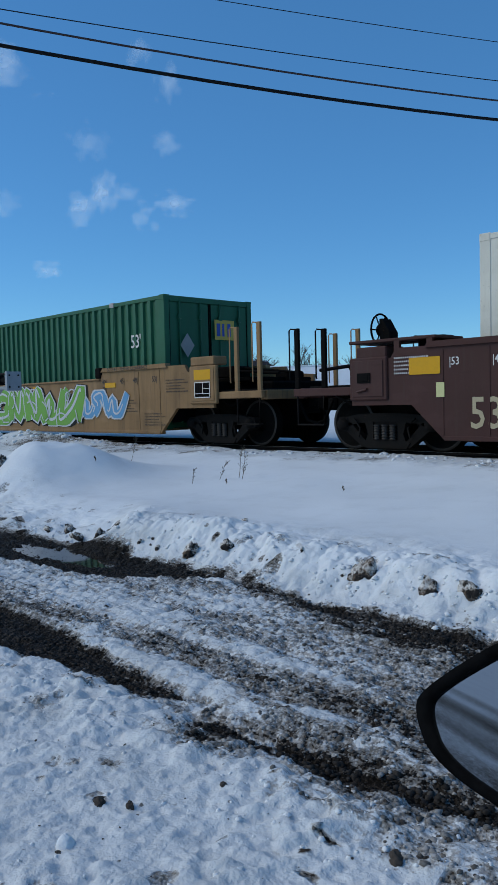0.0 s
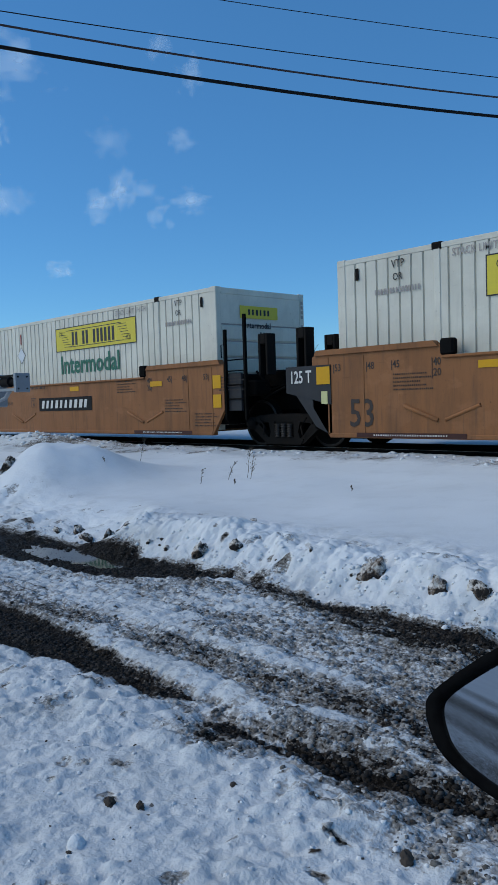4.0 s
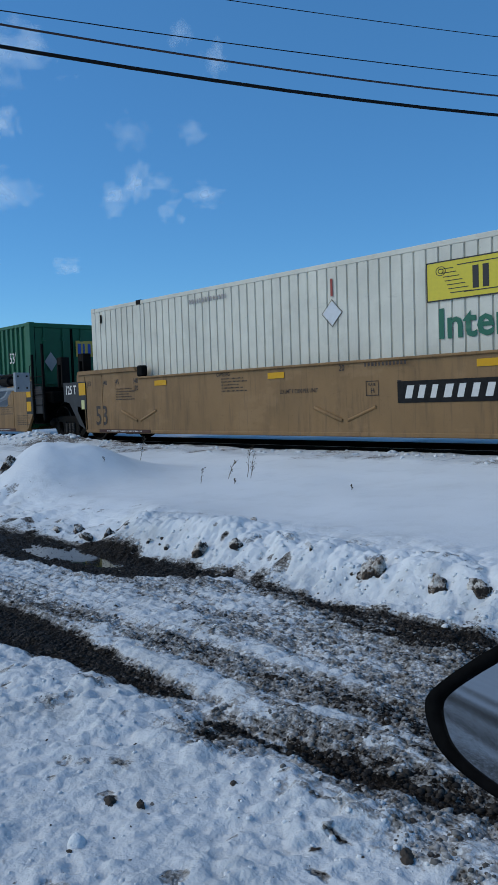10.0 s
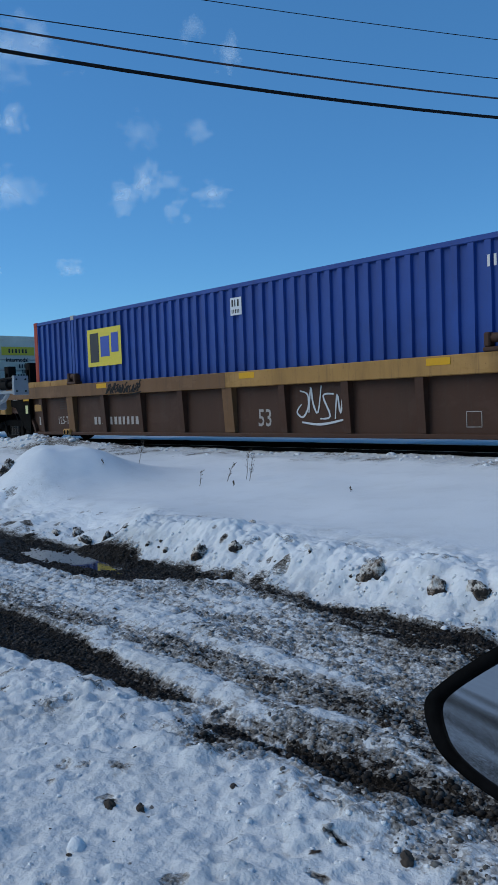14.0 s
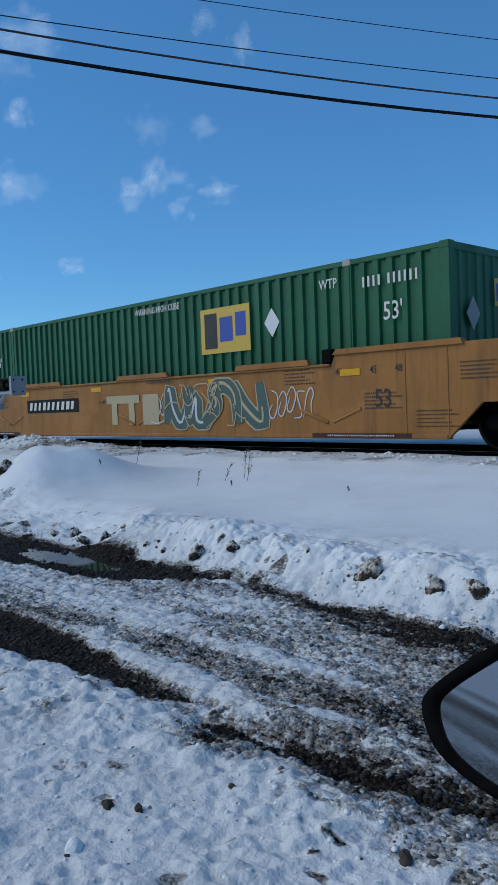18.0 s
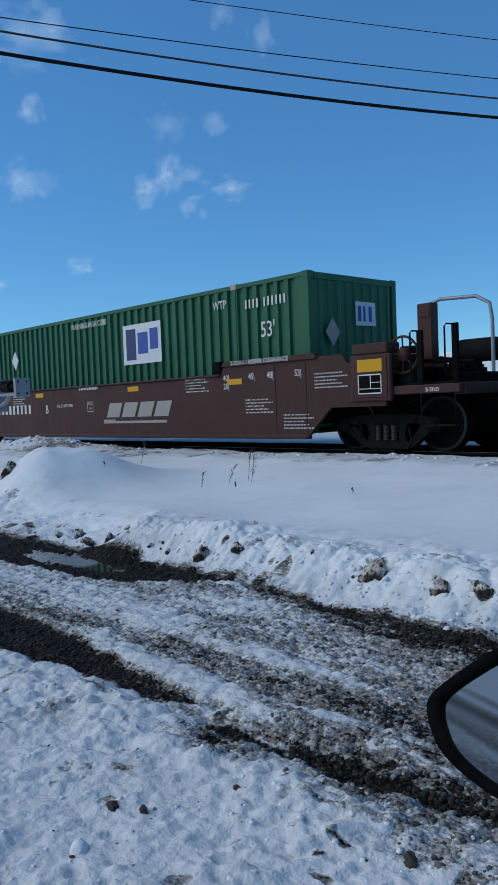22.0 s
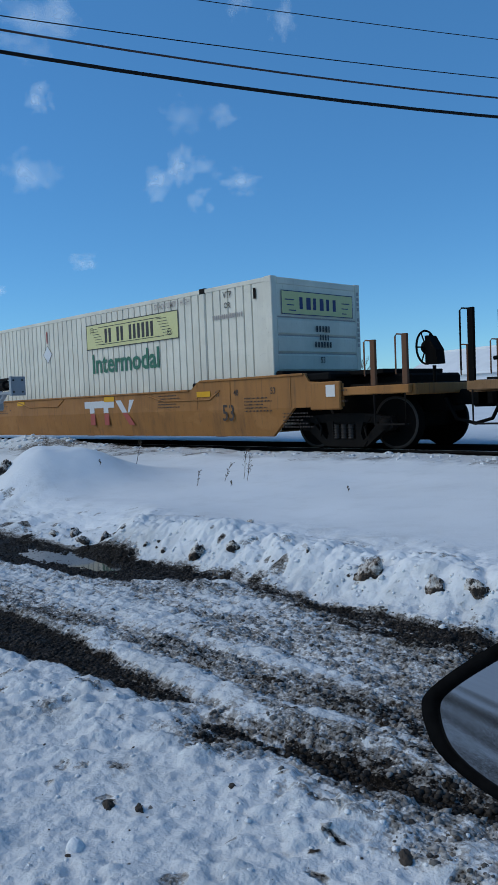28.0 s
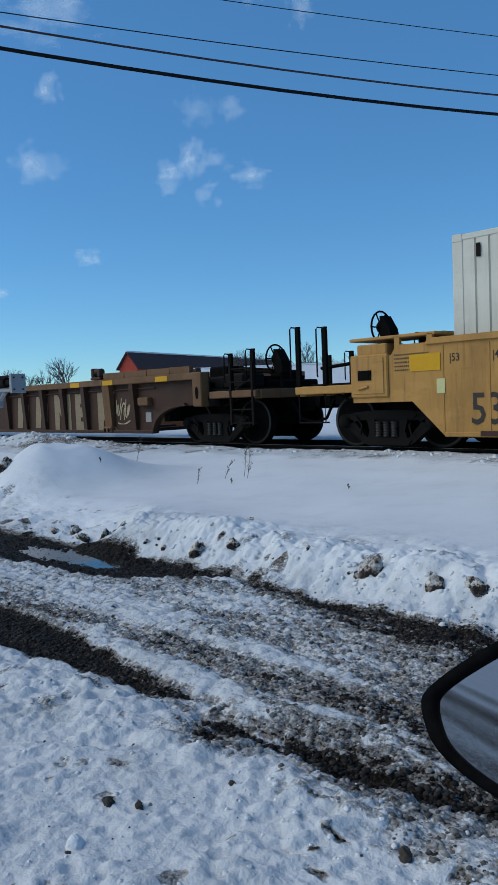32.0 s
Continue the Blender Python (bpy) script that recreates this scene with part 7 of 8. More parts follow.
def strokes(s, x0, x1, z0, z1, count, seed, width, y):
    """Loose spray lines."""
    rnd = random.Random(seed)
    for i in range(count):
        p = [rnd.uniform(x0, x1), rnd.uniform(z0, z1)]
        a = rnd.choice((1.4, 1.7, -1.3, 0.5, 2.4)) + rnd.gauss(0, 0.2)
        ln = rnd.uniform(0.35, 0.9) * (z1 - z0)
        turn = rnd.gauss(0, 1.6)
        pts = []
        for k in range(8):
            pts.append((p[0], p[1]))
            p[0] += math.cos(a) * ln / 7
            p[1] += math.sin(a) * ln / 7
            p[1] = min(z1, max(z0, p[1]))
            a += turn / 7
        for (ax, az), (bx, bz) in zip(pts, pts[1:]):
            d = Vector((bx - ax, 0, bz - az))
            if d.length < 1e-4:
                continue
            q = Vector((-d.z, 0, d.x)).normalized() * width / 2
            s.add([(ax - q.x, y, az - q.z), (bx - q.x, y, bz - q.z), (bx + q.x, y, bz + q.z), (ax + q.x, y, az + q.z)], [(0, 1, 2, 3)])
    return s


def piece(car, x0, x1, z0, z1, count, fill, edge, seed, y=-1.529, line=0.035, scribble=14, back=None, rim=None):
    """A sprayed piece: a cloud of colour behind, swooping shapes with an edge of another colour, inner lines."""
    rnd = random.Random(seed)
    w, h = (x1 - x0) / count, z1 - z0
    if back:
        n = 60
        pts = []
        for k in range(n):
            a = 2 * math.pi * k / n
            r = 1 + 0.09 * math.sin(5 * a + seed) + 0.06 * math.sin(11 * a)
            pts.append(((x0 + x1) / 2 + (x1 - x0) * 0.52 * r * math.copysign(abs(math.cos(a)) ** 0.5, math.cos(a)), y + 0.001, min(z1 + 0.02, max(z0 - 0.06, (z0 + z1) / 2 + 0.55 * h * r * math.copysign(abs(math.sin(a)) ** 0.6, math.sin(a))))))
        part("graffiti_cloud", Shape().add(pts, [tuple(range(n))]), back, car, "sprayed patch of colour")
    fat = 0.33 * min(h, 1.1 * w)
    for i in range(count):
        t = rnd.choice(SWOOPS)
        mx, slant, grow = rnd.choice((1, -1)), rnd.uniform(-0.1, 0.25), rnd.uniform(1.1, 1.45)
        cx = x0 + (i + 0.5) * w
        pts = smooth_line([(cx + mx * (a - 0.5) * w * grow + slant * (b - 0.5) * h + rnd.gauss(0, 0.04) * w, z0 + 0.1 * h + 0.8 * h * b) for a, b in t])
        yy = y - 0.0045 * (i % 3) - 0.001
        lo, hi = z0 - 0.05, z1 + 0.05
        letter = part("graffiti_letter", ribbon(Shape(), pts, fat * 1.1, yy - 0.004, lo + 0.03, hi - 0.03), fill, car, "sprayed graffiti letter")
        part("letter_edge", ribbon(Shape(), pts, fat * 1.1 + 2.6 * line, yy, lo, hi), edge, letter)
        if rim:
            part("letter_rim", ribbon(Shape(), [p + Vector((0.03, -0.02)) for p in pts], fat * 1.1 + 5.5 * line, y, lo, hi), rim, letter)
        part("letter_line", ribbon(Shape(), [p + Vector((-0.10, 0.14)) * fat for p in pts[3:-4]], 0.22 * fat, yy - 0.008, lo, hi), edge if rnd.random() < 0.6 else "g_white", letter)
    if scribble:
        ob = part("graffiti_line", strokes(Shape(), x0 + 0.1, x1 - 0.1, z0 + 0.05, z1 - 0.05, scribble, seed + 1, line, y - 0.026), edge, car, "sprayed graffiti lines")
        ob["kind"] = "stuff"


def tall_tag(car, spans, z0, z1, col, seed, y=-1.409, width=0.032):
    """Tall outlined strokes, one figure for each span, from sill to chord."""
    rnd = random.Random(seed)
    figures = (((0.1, 0.0), (0.15, 0.9), (0.3, 1.0), (0.45, 0.9), (0.4, 0.0), (0.1, 0.02)), ((0.05, 0.95), (0.12, 0.05), (0.3, 0.0)), ((0.05, 0.9), (0.3, 0.45), (0.55, 0.95), (0.6, 0.5), (0.62, 0.05)),
               ((0.9, 0.9), (0.6, 0.95), (0.55, 0.7), (0.75, 0.6), (0.6, 0.5), (0.65, 0.0)), ((0.2, 0.0), (0.5, 0.55), (0.2, 1.0)), ((0.8, 1.0), (0.5, 0.55), (0.52, 0.0)))
    for k, (x0, x1) in enumerate(spans):
        s = Shape()
        for j in range(3):
            f = figures[(k * 2 + j + rnd.randrange(2)) % len(figures)]
            dx = (0.0, 0.28, 0.1)[j] + rnd.uniform(0, 0.12)
            ribbon(s, smooth_line([(x0 + (x1 - x0) * (dx + 0.8 * a), z0 + (z1 - z0) * b) for a, b in f], 5), width * 1.5, y - 0.003 * j, z0, z1)
        part("graffiti_tag", s, col, car, "tall pale sprayed figure")["kind"] = "stuff"


def wave_piece(car, x0, x1, z0, z1, y=-1.529):
    """Black ground in a sky-blue halo with long pale swoops and a yellow inner line."""
    n, xm, zm, hw, hh = 72, (x0 + x1) / 2, (z0 + z1) / 2, (x1 - x0) / 2, (z1 - z0) / 2

    def blob(k, seed, yy, m, label):
        pts = []
        for j in range(n):
            a = 2 * math.pi * j / n
            r = k * (1 + 0.06 * math.sin(7 * a + seed) + 0.05 * math.sin(13 * a + 2 * seed))
            px, pz = math.copysign(abs(math.cos(a)) ** 0.4, math.cos(a)), math.copysign(abs(math.sin(a)) ** 0.45, math.sin(a))
            pts.append((xm + hw * (r + 0.02) * px, yy, min(z1 + 0.03, max(z0 - 0.03, zm + hh * r * pz))))
        part("graffiti_cloud", Shape().add(pts, [tuple(range(n))]), m, car, label)

    blob(1.0, 1, y, "g_sky", "sky-blue sprayed halo")
    blob(0.93, 2, y - 0.0015, "g_yellow", "yellow sprayed line")
    blob(0.90, 2, y - 0.003, "g_black", "black sprayed ground")
    lines = (((0.02, 0.95), (0.09, 0.75), (0.12, 0.35), (0.20, 0.15), (0.34, 0.35), (0.46, 0.75), (0.52, 0.95)), ((0.12, 0.62), (0.22, 0.42), (0.34, 0.62), (0.42, 0.30), (0.55, 0.12)),
             ((0.50, 0.10), (0.58, 0.55), (0.70, 0.85), (0.78, 0.50), (0.72, 0.15)), ((0.74, 0.12), (0.84, 0.30), (0.90, 0.75), (0.98, 0.90)), ((0.60, 0.20), (0.66, 0.45), (0.62, 0.80)), ((0.82, 0.85), (0.93, 0.45), (0.97, 0.12)))
    for k, pts in enumerate(lines):
        line = smooth_line([(x0 + (x1 - x0) * a, z0 + (z1 - z0) * b) for a, b in pts], 6)
        body = part("graffiti_letter", ribbon(Shape(), line, 0.42 if k < 4 else 0.2, y - 0.0075 - 0.003 * k, z0, z1), "g_white", car, "pale sprayed swoop")
        part("letter_edge", ribbon(Shape(), line, 0.50 if k < 4 else 0.26, y - 0.006 - 0.003 * k, z0, z1), "g_black", body)
        part("letter_line", ribbon(Shape(), [p + Vector((0.02, -0.06)) for p in line[3:-2]], 0.10, y - 0.009 - 0.003 * k, z0, z1), "g_grey", body)


def tag(car, x0, x1, z0, z1, col, seed, y=-1.409, count=7, width=0.03):
    """A quick one-colour scrawl in thin swoops."""
    rnd = random.Random(seed)
    n = max(2, int((x1 - x0) / (0.27 * (z1 - z0))))
    w, s = (x1 - x0) / n, Shape()
    h = (z1 - z0) * rnd.uniform(0.5, 0.75)
    base = z0 + rnd.uniform(0.1, 0.9) * (z1 - z0 - h)
    for i in range(n):
        t = rnd.choice(SWOOPS)
        mx, dz = rnd.choice((1, -1)), rnd.gauss(0, 0.05)
        ribbon(s, smooth_line([(x0 + (i + 0.5) * w + mx * (a - 0.5) * w * 1.05 + 0.08 * (b - 0.5), base + dz + h * b) for a, b in t], 4), 1.15 * width, y - 0.002 * (i % 2), z0, z1 + 0.05)
    if rnd.random() < 0.6:
        ribbon(s, smooth_line([(x0 + 0.1 * (x1 - x0), base - 0.08), (x0 + 0.5 * (x1 - x0), base - 0.12), (x1, base - 0.03)], 5), 1.3 * width, y - 0.005, z0 - 0.05, z1)
    ob = part("graffiti_tag", s, col, car, "thin sprayed scribble")
    ob["kind"] = "stuff"


# ------------------------------------------------------------------ the train, head first
def smooth(col, left, right, bl="", br="", dark="charcoal", posts="black", label="tan smooth-sided steel well car with yellow reflectors"):
    return Car("smooth", col, col, left, right, bl, br, dark, posts, label, 2.36 if posts == "tan" and "graffiti" in label else 1.98)


def ribbed(col, chord, left, right, bl="", br="low", posts="black", label="brown rib-sided steel well car with tan top chord"):
    return Car("rib", col, chord, left, right, bl, br, "black", posts, label, 2.45 if col == "mineral" else 1.45 if col == "ribbrown" else 1.86)


C_, J_ = "coupler", "joint"
MARKS = tuple((w + "|" if x > 0 else "|" + w, 0.12, x, z, "brownink") for w, x, z in (("53", 7.8, 1.36), ("48", 7.1, 1.36), ("45", 6.6, 1.36), ("40", 5.88, 1.36), ("20", 5.88, 1.20), ("53", -7.95, 1.36), ("48", -7.25, 1.36), ("45", -6.75, 1.36), ("40", -6.0, 1.36), ("20", -6.0, 1.20)))
WMARKS = tuple((a, b, c, d, "letterwhite") for a, b, c, d, e in MARKS)
RMARKS = tuple((w, 0.13, x, z, "brownink") for x in (-6.22, 6.0) for w, z in (("20", 1.06), ("40", 0.88)))
BMARKS = (("53", 0.36, 6.45, 0.55, "letterwhite"), ("20", 0.13, 6.0, 1.06, "letterwhite"), ("40", 0.13, 6.0, 0.88, "letterwhite"), ("45", 0.12, 6.60, 1.36, "letterwhite"), ("48", 0.12, 7.15, 1.36, "letterwhite"), ("53", 0.12, 7.9, 1.36, "letterwhite"), ("125T", 0.22, -7.6, 0.6, "letterwhite"))
BROWN = "mineral brown smooth-sided steel well car with white lettering"
BRIB = "mineral brown rib-sided steel well car with white lettering"

CARS = {
    0: (smooth("mineral", C_, J_, "high", label=BROWN), 1.62, WMARKS),
    1: (smooth("tan", J_, C_, posts="tan", label="tan smooth-sided well car covered in green and white graffiti"), -21.41, MARKS),
    2: (smooth("tan", J_, J_, posts="tan", label="tan smooth-sided well car with purple graffiti"), -40.58, MARKS),
    3: (smooth("tan", C_, J_, "winch", posts="tan", label="tan smooth-sided well car with pink graffiti"), -59.75, MARKS),
    4: (smooth("redtan", J_, C_, label="rusty brown smooth-sided well car with black number board"), -83.11, MARKS),
    5: (smooth("redtan", J_, J_, label="rusty brown smooth-sided well car with black number board"), -102.29, MARKS),
    6: (smooth("redtan", C_, J_, "high", label="rusty brown smooth-sided well car with black number board"), -121.46, MARKS),
    7: (ribbed("ribbrown", "chordtan", C_, C_, label="dark brown rib-sided well car with white scribbles"), -144.62, RMARKS),
    8: (ribbed("ribbrown", "chordtan", C_, C_, label="dark brown rib-sided well car with white scribbles"), -167.80, RMARKS),
    9: (ribbed("ribbrown", "chordtan", C_, C_, label="dark brown rib-sided well car with white scribbles"), -190.88, RMARKS),
    10: (smooth("tan", J_, C_, posts="black"), -214.23, MARKS + (("B", 0.23, 1.18, 0.92, "brownink"), ("GWG33G", 0.08, -3.15, 1.38, "brownink"), ("20", 0.11, 0.0, 1.34, "brownink"))),
    11: (smooth("tan", J_, J_, posts="black"), -233.37, MARKS + (("C", 0.30, 0.95, 0.78, "brownink"),)),
    12: (smooth("tan", C_, J_, "winch"), -252.57, MARKS + (("A", 0.23, -1.16, 0.92, "brownink"),)),
    13: (smooth("olive", C_, C_, "", "", label="dirty olive-brown smooth-sided well car with faded emblem")._replace(tall=1.88), -275.90, (("45", 0.12, 6.55, 1.04, "brownink"), ("48", 0.12, 7.1, 1.04, "brownink"), ("53", 0.12, 8.1, 1.04, "brownink"), ("53", 0.12, -8.2, 1.1, "brownink"), ("48", 0.12, -7.2, 1.1, "brownink"))),
    14: (ribbed("ribdark", "chordyellow", J_, C_, label="dark brown rib-sided well car with worn yellow top chord"), -299.11, (("53", 0.33, 0.72, 0.45, "lettergrey"), ("125-T", 0.20, -6.75, 0.52, "lettergrey"))),
    15: (ribbed("ribdark", "chordyellow", J_, J_, label="dark brown rib-sided well car with worn yellow top chord"), -318.42, ()),
    16: (ribbed("ribdark", "chordyellow", C_, J_, "high", label="dark brown rib-sided well car with worn yellow top chord"), -337.71, ()),
    17: (ribbed("ribdark", "chorddull", C_, C_, label="dark brown rib-sided well car with white scribbles"), -360.97, RMARKS + (("53", 0.36, 5.35, 0.68, "chordtan"),)),
    18: (smooth("orangetan", C_, C_, "", "low", label="orange-tan smooth-sided well car with dark teal graffiti"), -384.15, (("45", 0.12, 6.62, 1.30, "brownink"), ("48", 0.12, 7.12, 1.30, "brownink"), ("40", 0.12, 5.9, 1.30, "brownink"), ("53", 0.3, 6.7, 0.75, "brownink"))),
    19: (ribbed("mineral", "mineral", J_, C_, br="", posts="mineral", label=BRIB), -407.30, BMARKS),
    20: (ribbed("mineral", "mineral", J_, J_, br="", posts="mineral", label=BRIB), -426.58, BMARKS),
    21: (ribbed("mineral", "mineral", C_, J_, br="", posts="mineral", label=BRIB), -445.79, BMARKS + (("A", 0.24, -1.35, 0.85, "letterwhite"),)),
    22: (smooth("mineral", J_, C_, br="", dark="mineral", posts="black", label=BROWN), -468.96, WMARKS + (("B", 0.22, -1.2, 0.86, "letterwhite"),)),
    23: (smooth("mineral", J_, J_, dark="mineral", posts="mineral", label=BROWN), -488.19, WMARKS + (("C", 0.22, -1.2, 0.85, "letterwhite"),)),
    24: (smooth("mineral", C_, J_, "", dark="mineral", posts="mineral", label=BROWN), -507.38, WMARKS + (("A", 0.22, -1.2, 0.86, "letterwhite"),)),
    25: (ribbed("ribtan", "chordtan", J_, C_, br="", label="rusty tan rib-sided well car"), -530.62, (("53", 0.40, 6.55, 0.55, "brownink"), ("125 T", 0.26, -7.72, 0.48, "letterwhite"), ("53", 0.10, -7.75, 1.05, "letterwhite"), ("48", 0.10, -7.2, 1.05, "letterwhite"), ("20", 0.13, 6.0, 1.06, "brownink"), ("40", 0.13, 6.0, 0.88, "brownink"))),
    26: (ribbed("ribtan", "chordtan", J_, J_, br="", label="rusty tan rib-sided well car"), -549.88, ()),
    27: (ribbed("ribtan", "chordtan", C_, J_, br="", label="rusty tan rib-sided well car"), -569.15, ()),
    28: (smooth("orangetan", C_, C_, "", "low", posts="ribtan")._replace(tall=1.88), -592.39, (("53", 0.32, 6.75, 0.56, "brownink"), ("45", 0.12, 6.55, 1.04, "brownink"), ("48", 0.12, 7.1, 1.04, "brownink"), ("53", 0.12, 8.1, 1.04, "brownink"), ("53", 0.12, -8.2, 1.1, "brownink"), ("48", 0.12, -7.2, 1.1, "brownink"), ("45", 0.12, -6.75, 1.1, "brownink"), ("H", 0.12, -2.17, 0.88, "brownink"))),
    29: (smooth("yellowtan", J_, C_, label="yellow-tan smooth-sided well car under black and white graffiti")._replace(tall=2.13), -615.70, MARKS),
    30: (smooth("yellowtan", J_, J_, posts="yellowtan", label="yellow-tan smooth-sided well car with black emblem board"), -634.95, MARKS),
    31: (smooth("yellowtan", C_, J_, "high", posts="black", label="yellow-tan smooth-sided well car with light scribbles"), -654.20, MARKS + (("B", 0.28, 0.1, 0.75, "brownink"),)),
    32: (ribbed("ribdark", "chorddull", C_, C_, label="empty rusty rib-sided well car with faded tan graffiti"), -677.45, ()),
}
BUILT = {i: well_car(*args) for i, args in CARS.items()}
for i, args in CARS.items():
    if args[0].kind == "smooth" and i not in (1, 2, 3, 13, 28, 29):
        side_details(i, BUILT[i], args[0])


def boxes():
    white = "white corrugated container with yellow emblem panel and green word Intermodal"
    shift = {0: 0.43}
    for i, facing, panel, word, end in ((2, -1, "logo_yellow", 1, "panel"), (4, -1, "logo_yellow", 1, "panel"), (5, 1, "logo_yellow", 1, "small"), (7, 1, "logo_yellow", 1, "small"), (8, 1, "logo_yellow", 1, "small"),
                                        (9, -1, "logo_yellow", 1, "panel"), (10, 1, "logo_yellow", 1, "small"), (12, -1, "logo_yellow", 1, "panel"), (13, 1, "logo_pale", 1, "wide"), (15, 1, "logo_yellow", 1, "small"),
                                        (17, 1, "logo_yellow", 1, "small"), (19, 1, "logo_pale", 1, "wide"), (21, 1, "logo_pale", 1, "small"), (23, 1, "logo_yellow", 0, "wide"), (25, 1, "logo_pale", 1, "wide"),
                                        (28, 1, "logo_pale", 1, "panel"), (31, 1, "logo_yellow", 1, "small"), (0, 1, "logo_yellow", 1, "small"), (16, -1, "logo_yellow", 1, "panel")):
        container("cream" if i in (2, 7) else "white", "oldwhite" if i == 2 else "cream" if i == 7 else "white", CARS[i][1] + shift.get(i, 0), facing, carrier_logo(panel, "Intermodal" if word else "", "ink", end), white if word else "white corrugated container with yellow emblem panel")
    green = "green corrugated container with gold emblem panel and white lettering"
    for i, facing, lx, back, col in ((1, -1, -3.45, "gold", "green"), (3, -1, -0.72, "gold", "green"), (6, -1, -0.72, "gold", "green"), (11, -1, -3.46, "gold", "green"), (18, 1, 2.18, "gold", "green"),
                                     (20, -1, 2.18, "gold", "green"), (22, 1, 2.18, "logo_white", "green"), (24, -1, -0.70, "gold", "green"), (26, 1, 2.18, "gold", "green")):
        container("green", col, CARS[i][1], facing, block_logo(lx, back, "ink" if back == "gold" else "navy", "royal", facing < 0, True, 1.54 if lx > -0.8 and lx < 0 else 1.90), green)
    container("green", "blue", CARS[14][1], 1, block_logo(-5.33, "logo_yellow", "ink", "royal", False, False), "blue corrugated container with red corner posts and gold emblem panel", posts="red",
              extra=(("53", 0.36, 6.9, 1.95, "letterwhite"),))
    for i in (27, 29, 30):
        container("green", "green", CARS[i][1], 1, house_logo(), "green corrugated container with white house emblem")


boxes()


def rust():
    """Rust runs where the white side of one container is worn through."""
    box = [ob for ob, mid in TRAIN if ob.name.startswith("container") and mid == CARS[12][1]][0]
    for k, x in enumerate((-1.48, -1.40, -1.27, -1.15, -1.06, -0.82, -0.68, -0.56, -0.48, -0.2, 0.0, 0.12, 0.30, 0.62)):
        rnd = random.Random(900 + k)
        n, s = 9, Shape()
        pts = [(rnd.uniform(0.005, 0.022) * (1.2 - 0.5 * abs(j - n / 2) / n), 1.98 - 0.42 * j / (n - 1) * rnd.uniform(0.9, 1.0)) for j in range(n)]
        s.add([(x - w, -HW - 0.004, z) for w, z in pts] + [(x + w, -HW - 0.004, z) for w, z in reversed(pts)], [tuple(range(2 * n))])
        part("rust_run", s, "rust", box, "brown run of rust")
    worn = [ob for ob, mid in TRAIN if ob.name.startswith("container") and mid == CARS[21][1]][0]
    for k in range(9):
        rnd = random.Random(950 + k)
        x, n = 5.1 + 0.21 * k, 14
        s = Shape().add([(x + 0.17 * math.cos(2 * math.pi * j / n) * rnd.uniform(0.7, 1.1), -HW - 0.012 - 0.0005 * k, 3.06 + 0.08 * math.sin(2 * math.pi * j / n) * rnd.uniform(0.3, 1.2)) for j in range(n)], [tuple(range(n))])
        part("rust_patch", s, "orangetan", worn, "orange patch of rust")
    part("sticker", Shape().box(-0.16, 0.16, -0.004, 0.0, -0.17, 0.17), "logo_white", [ob for ob, mid in TRAIN if ob.name.startswith("container") and mid == CARS[14][1]][0], "white sticker", at=(0.1, -HW - 0.002, 2.78))

    blue = [ob for ob, mid in TRAIN if ob.name.startswith("container") and mid == CARS[14][1]][0]
    part("marking", bars(bars(Shape(), -0.12, 0.12, 0.0, 0.13, 3, 86), -0.12, 0.12, -0.13, -0.06, 5, 87), "ink", blue, at=(0.1, -HW - 0.0085, 2.78))
    part("marking", stored("number_bars_b", None), "letterwhite", blue, at=(5.5, -HW - 0.006, 2.74))


rust()


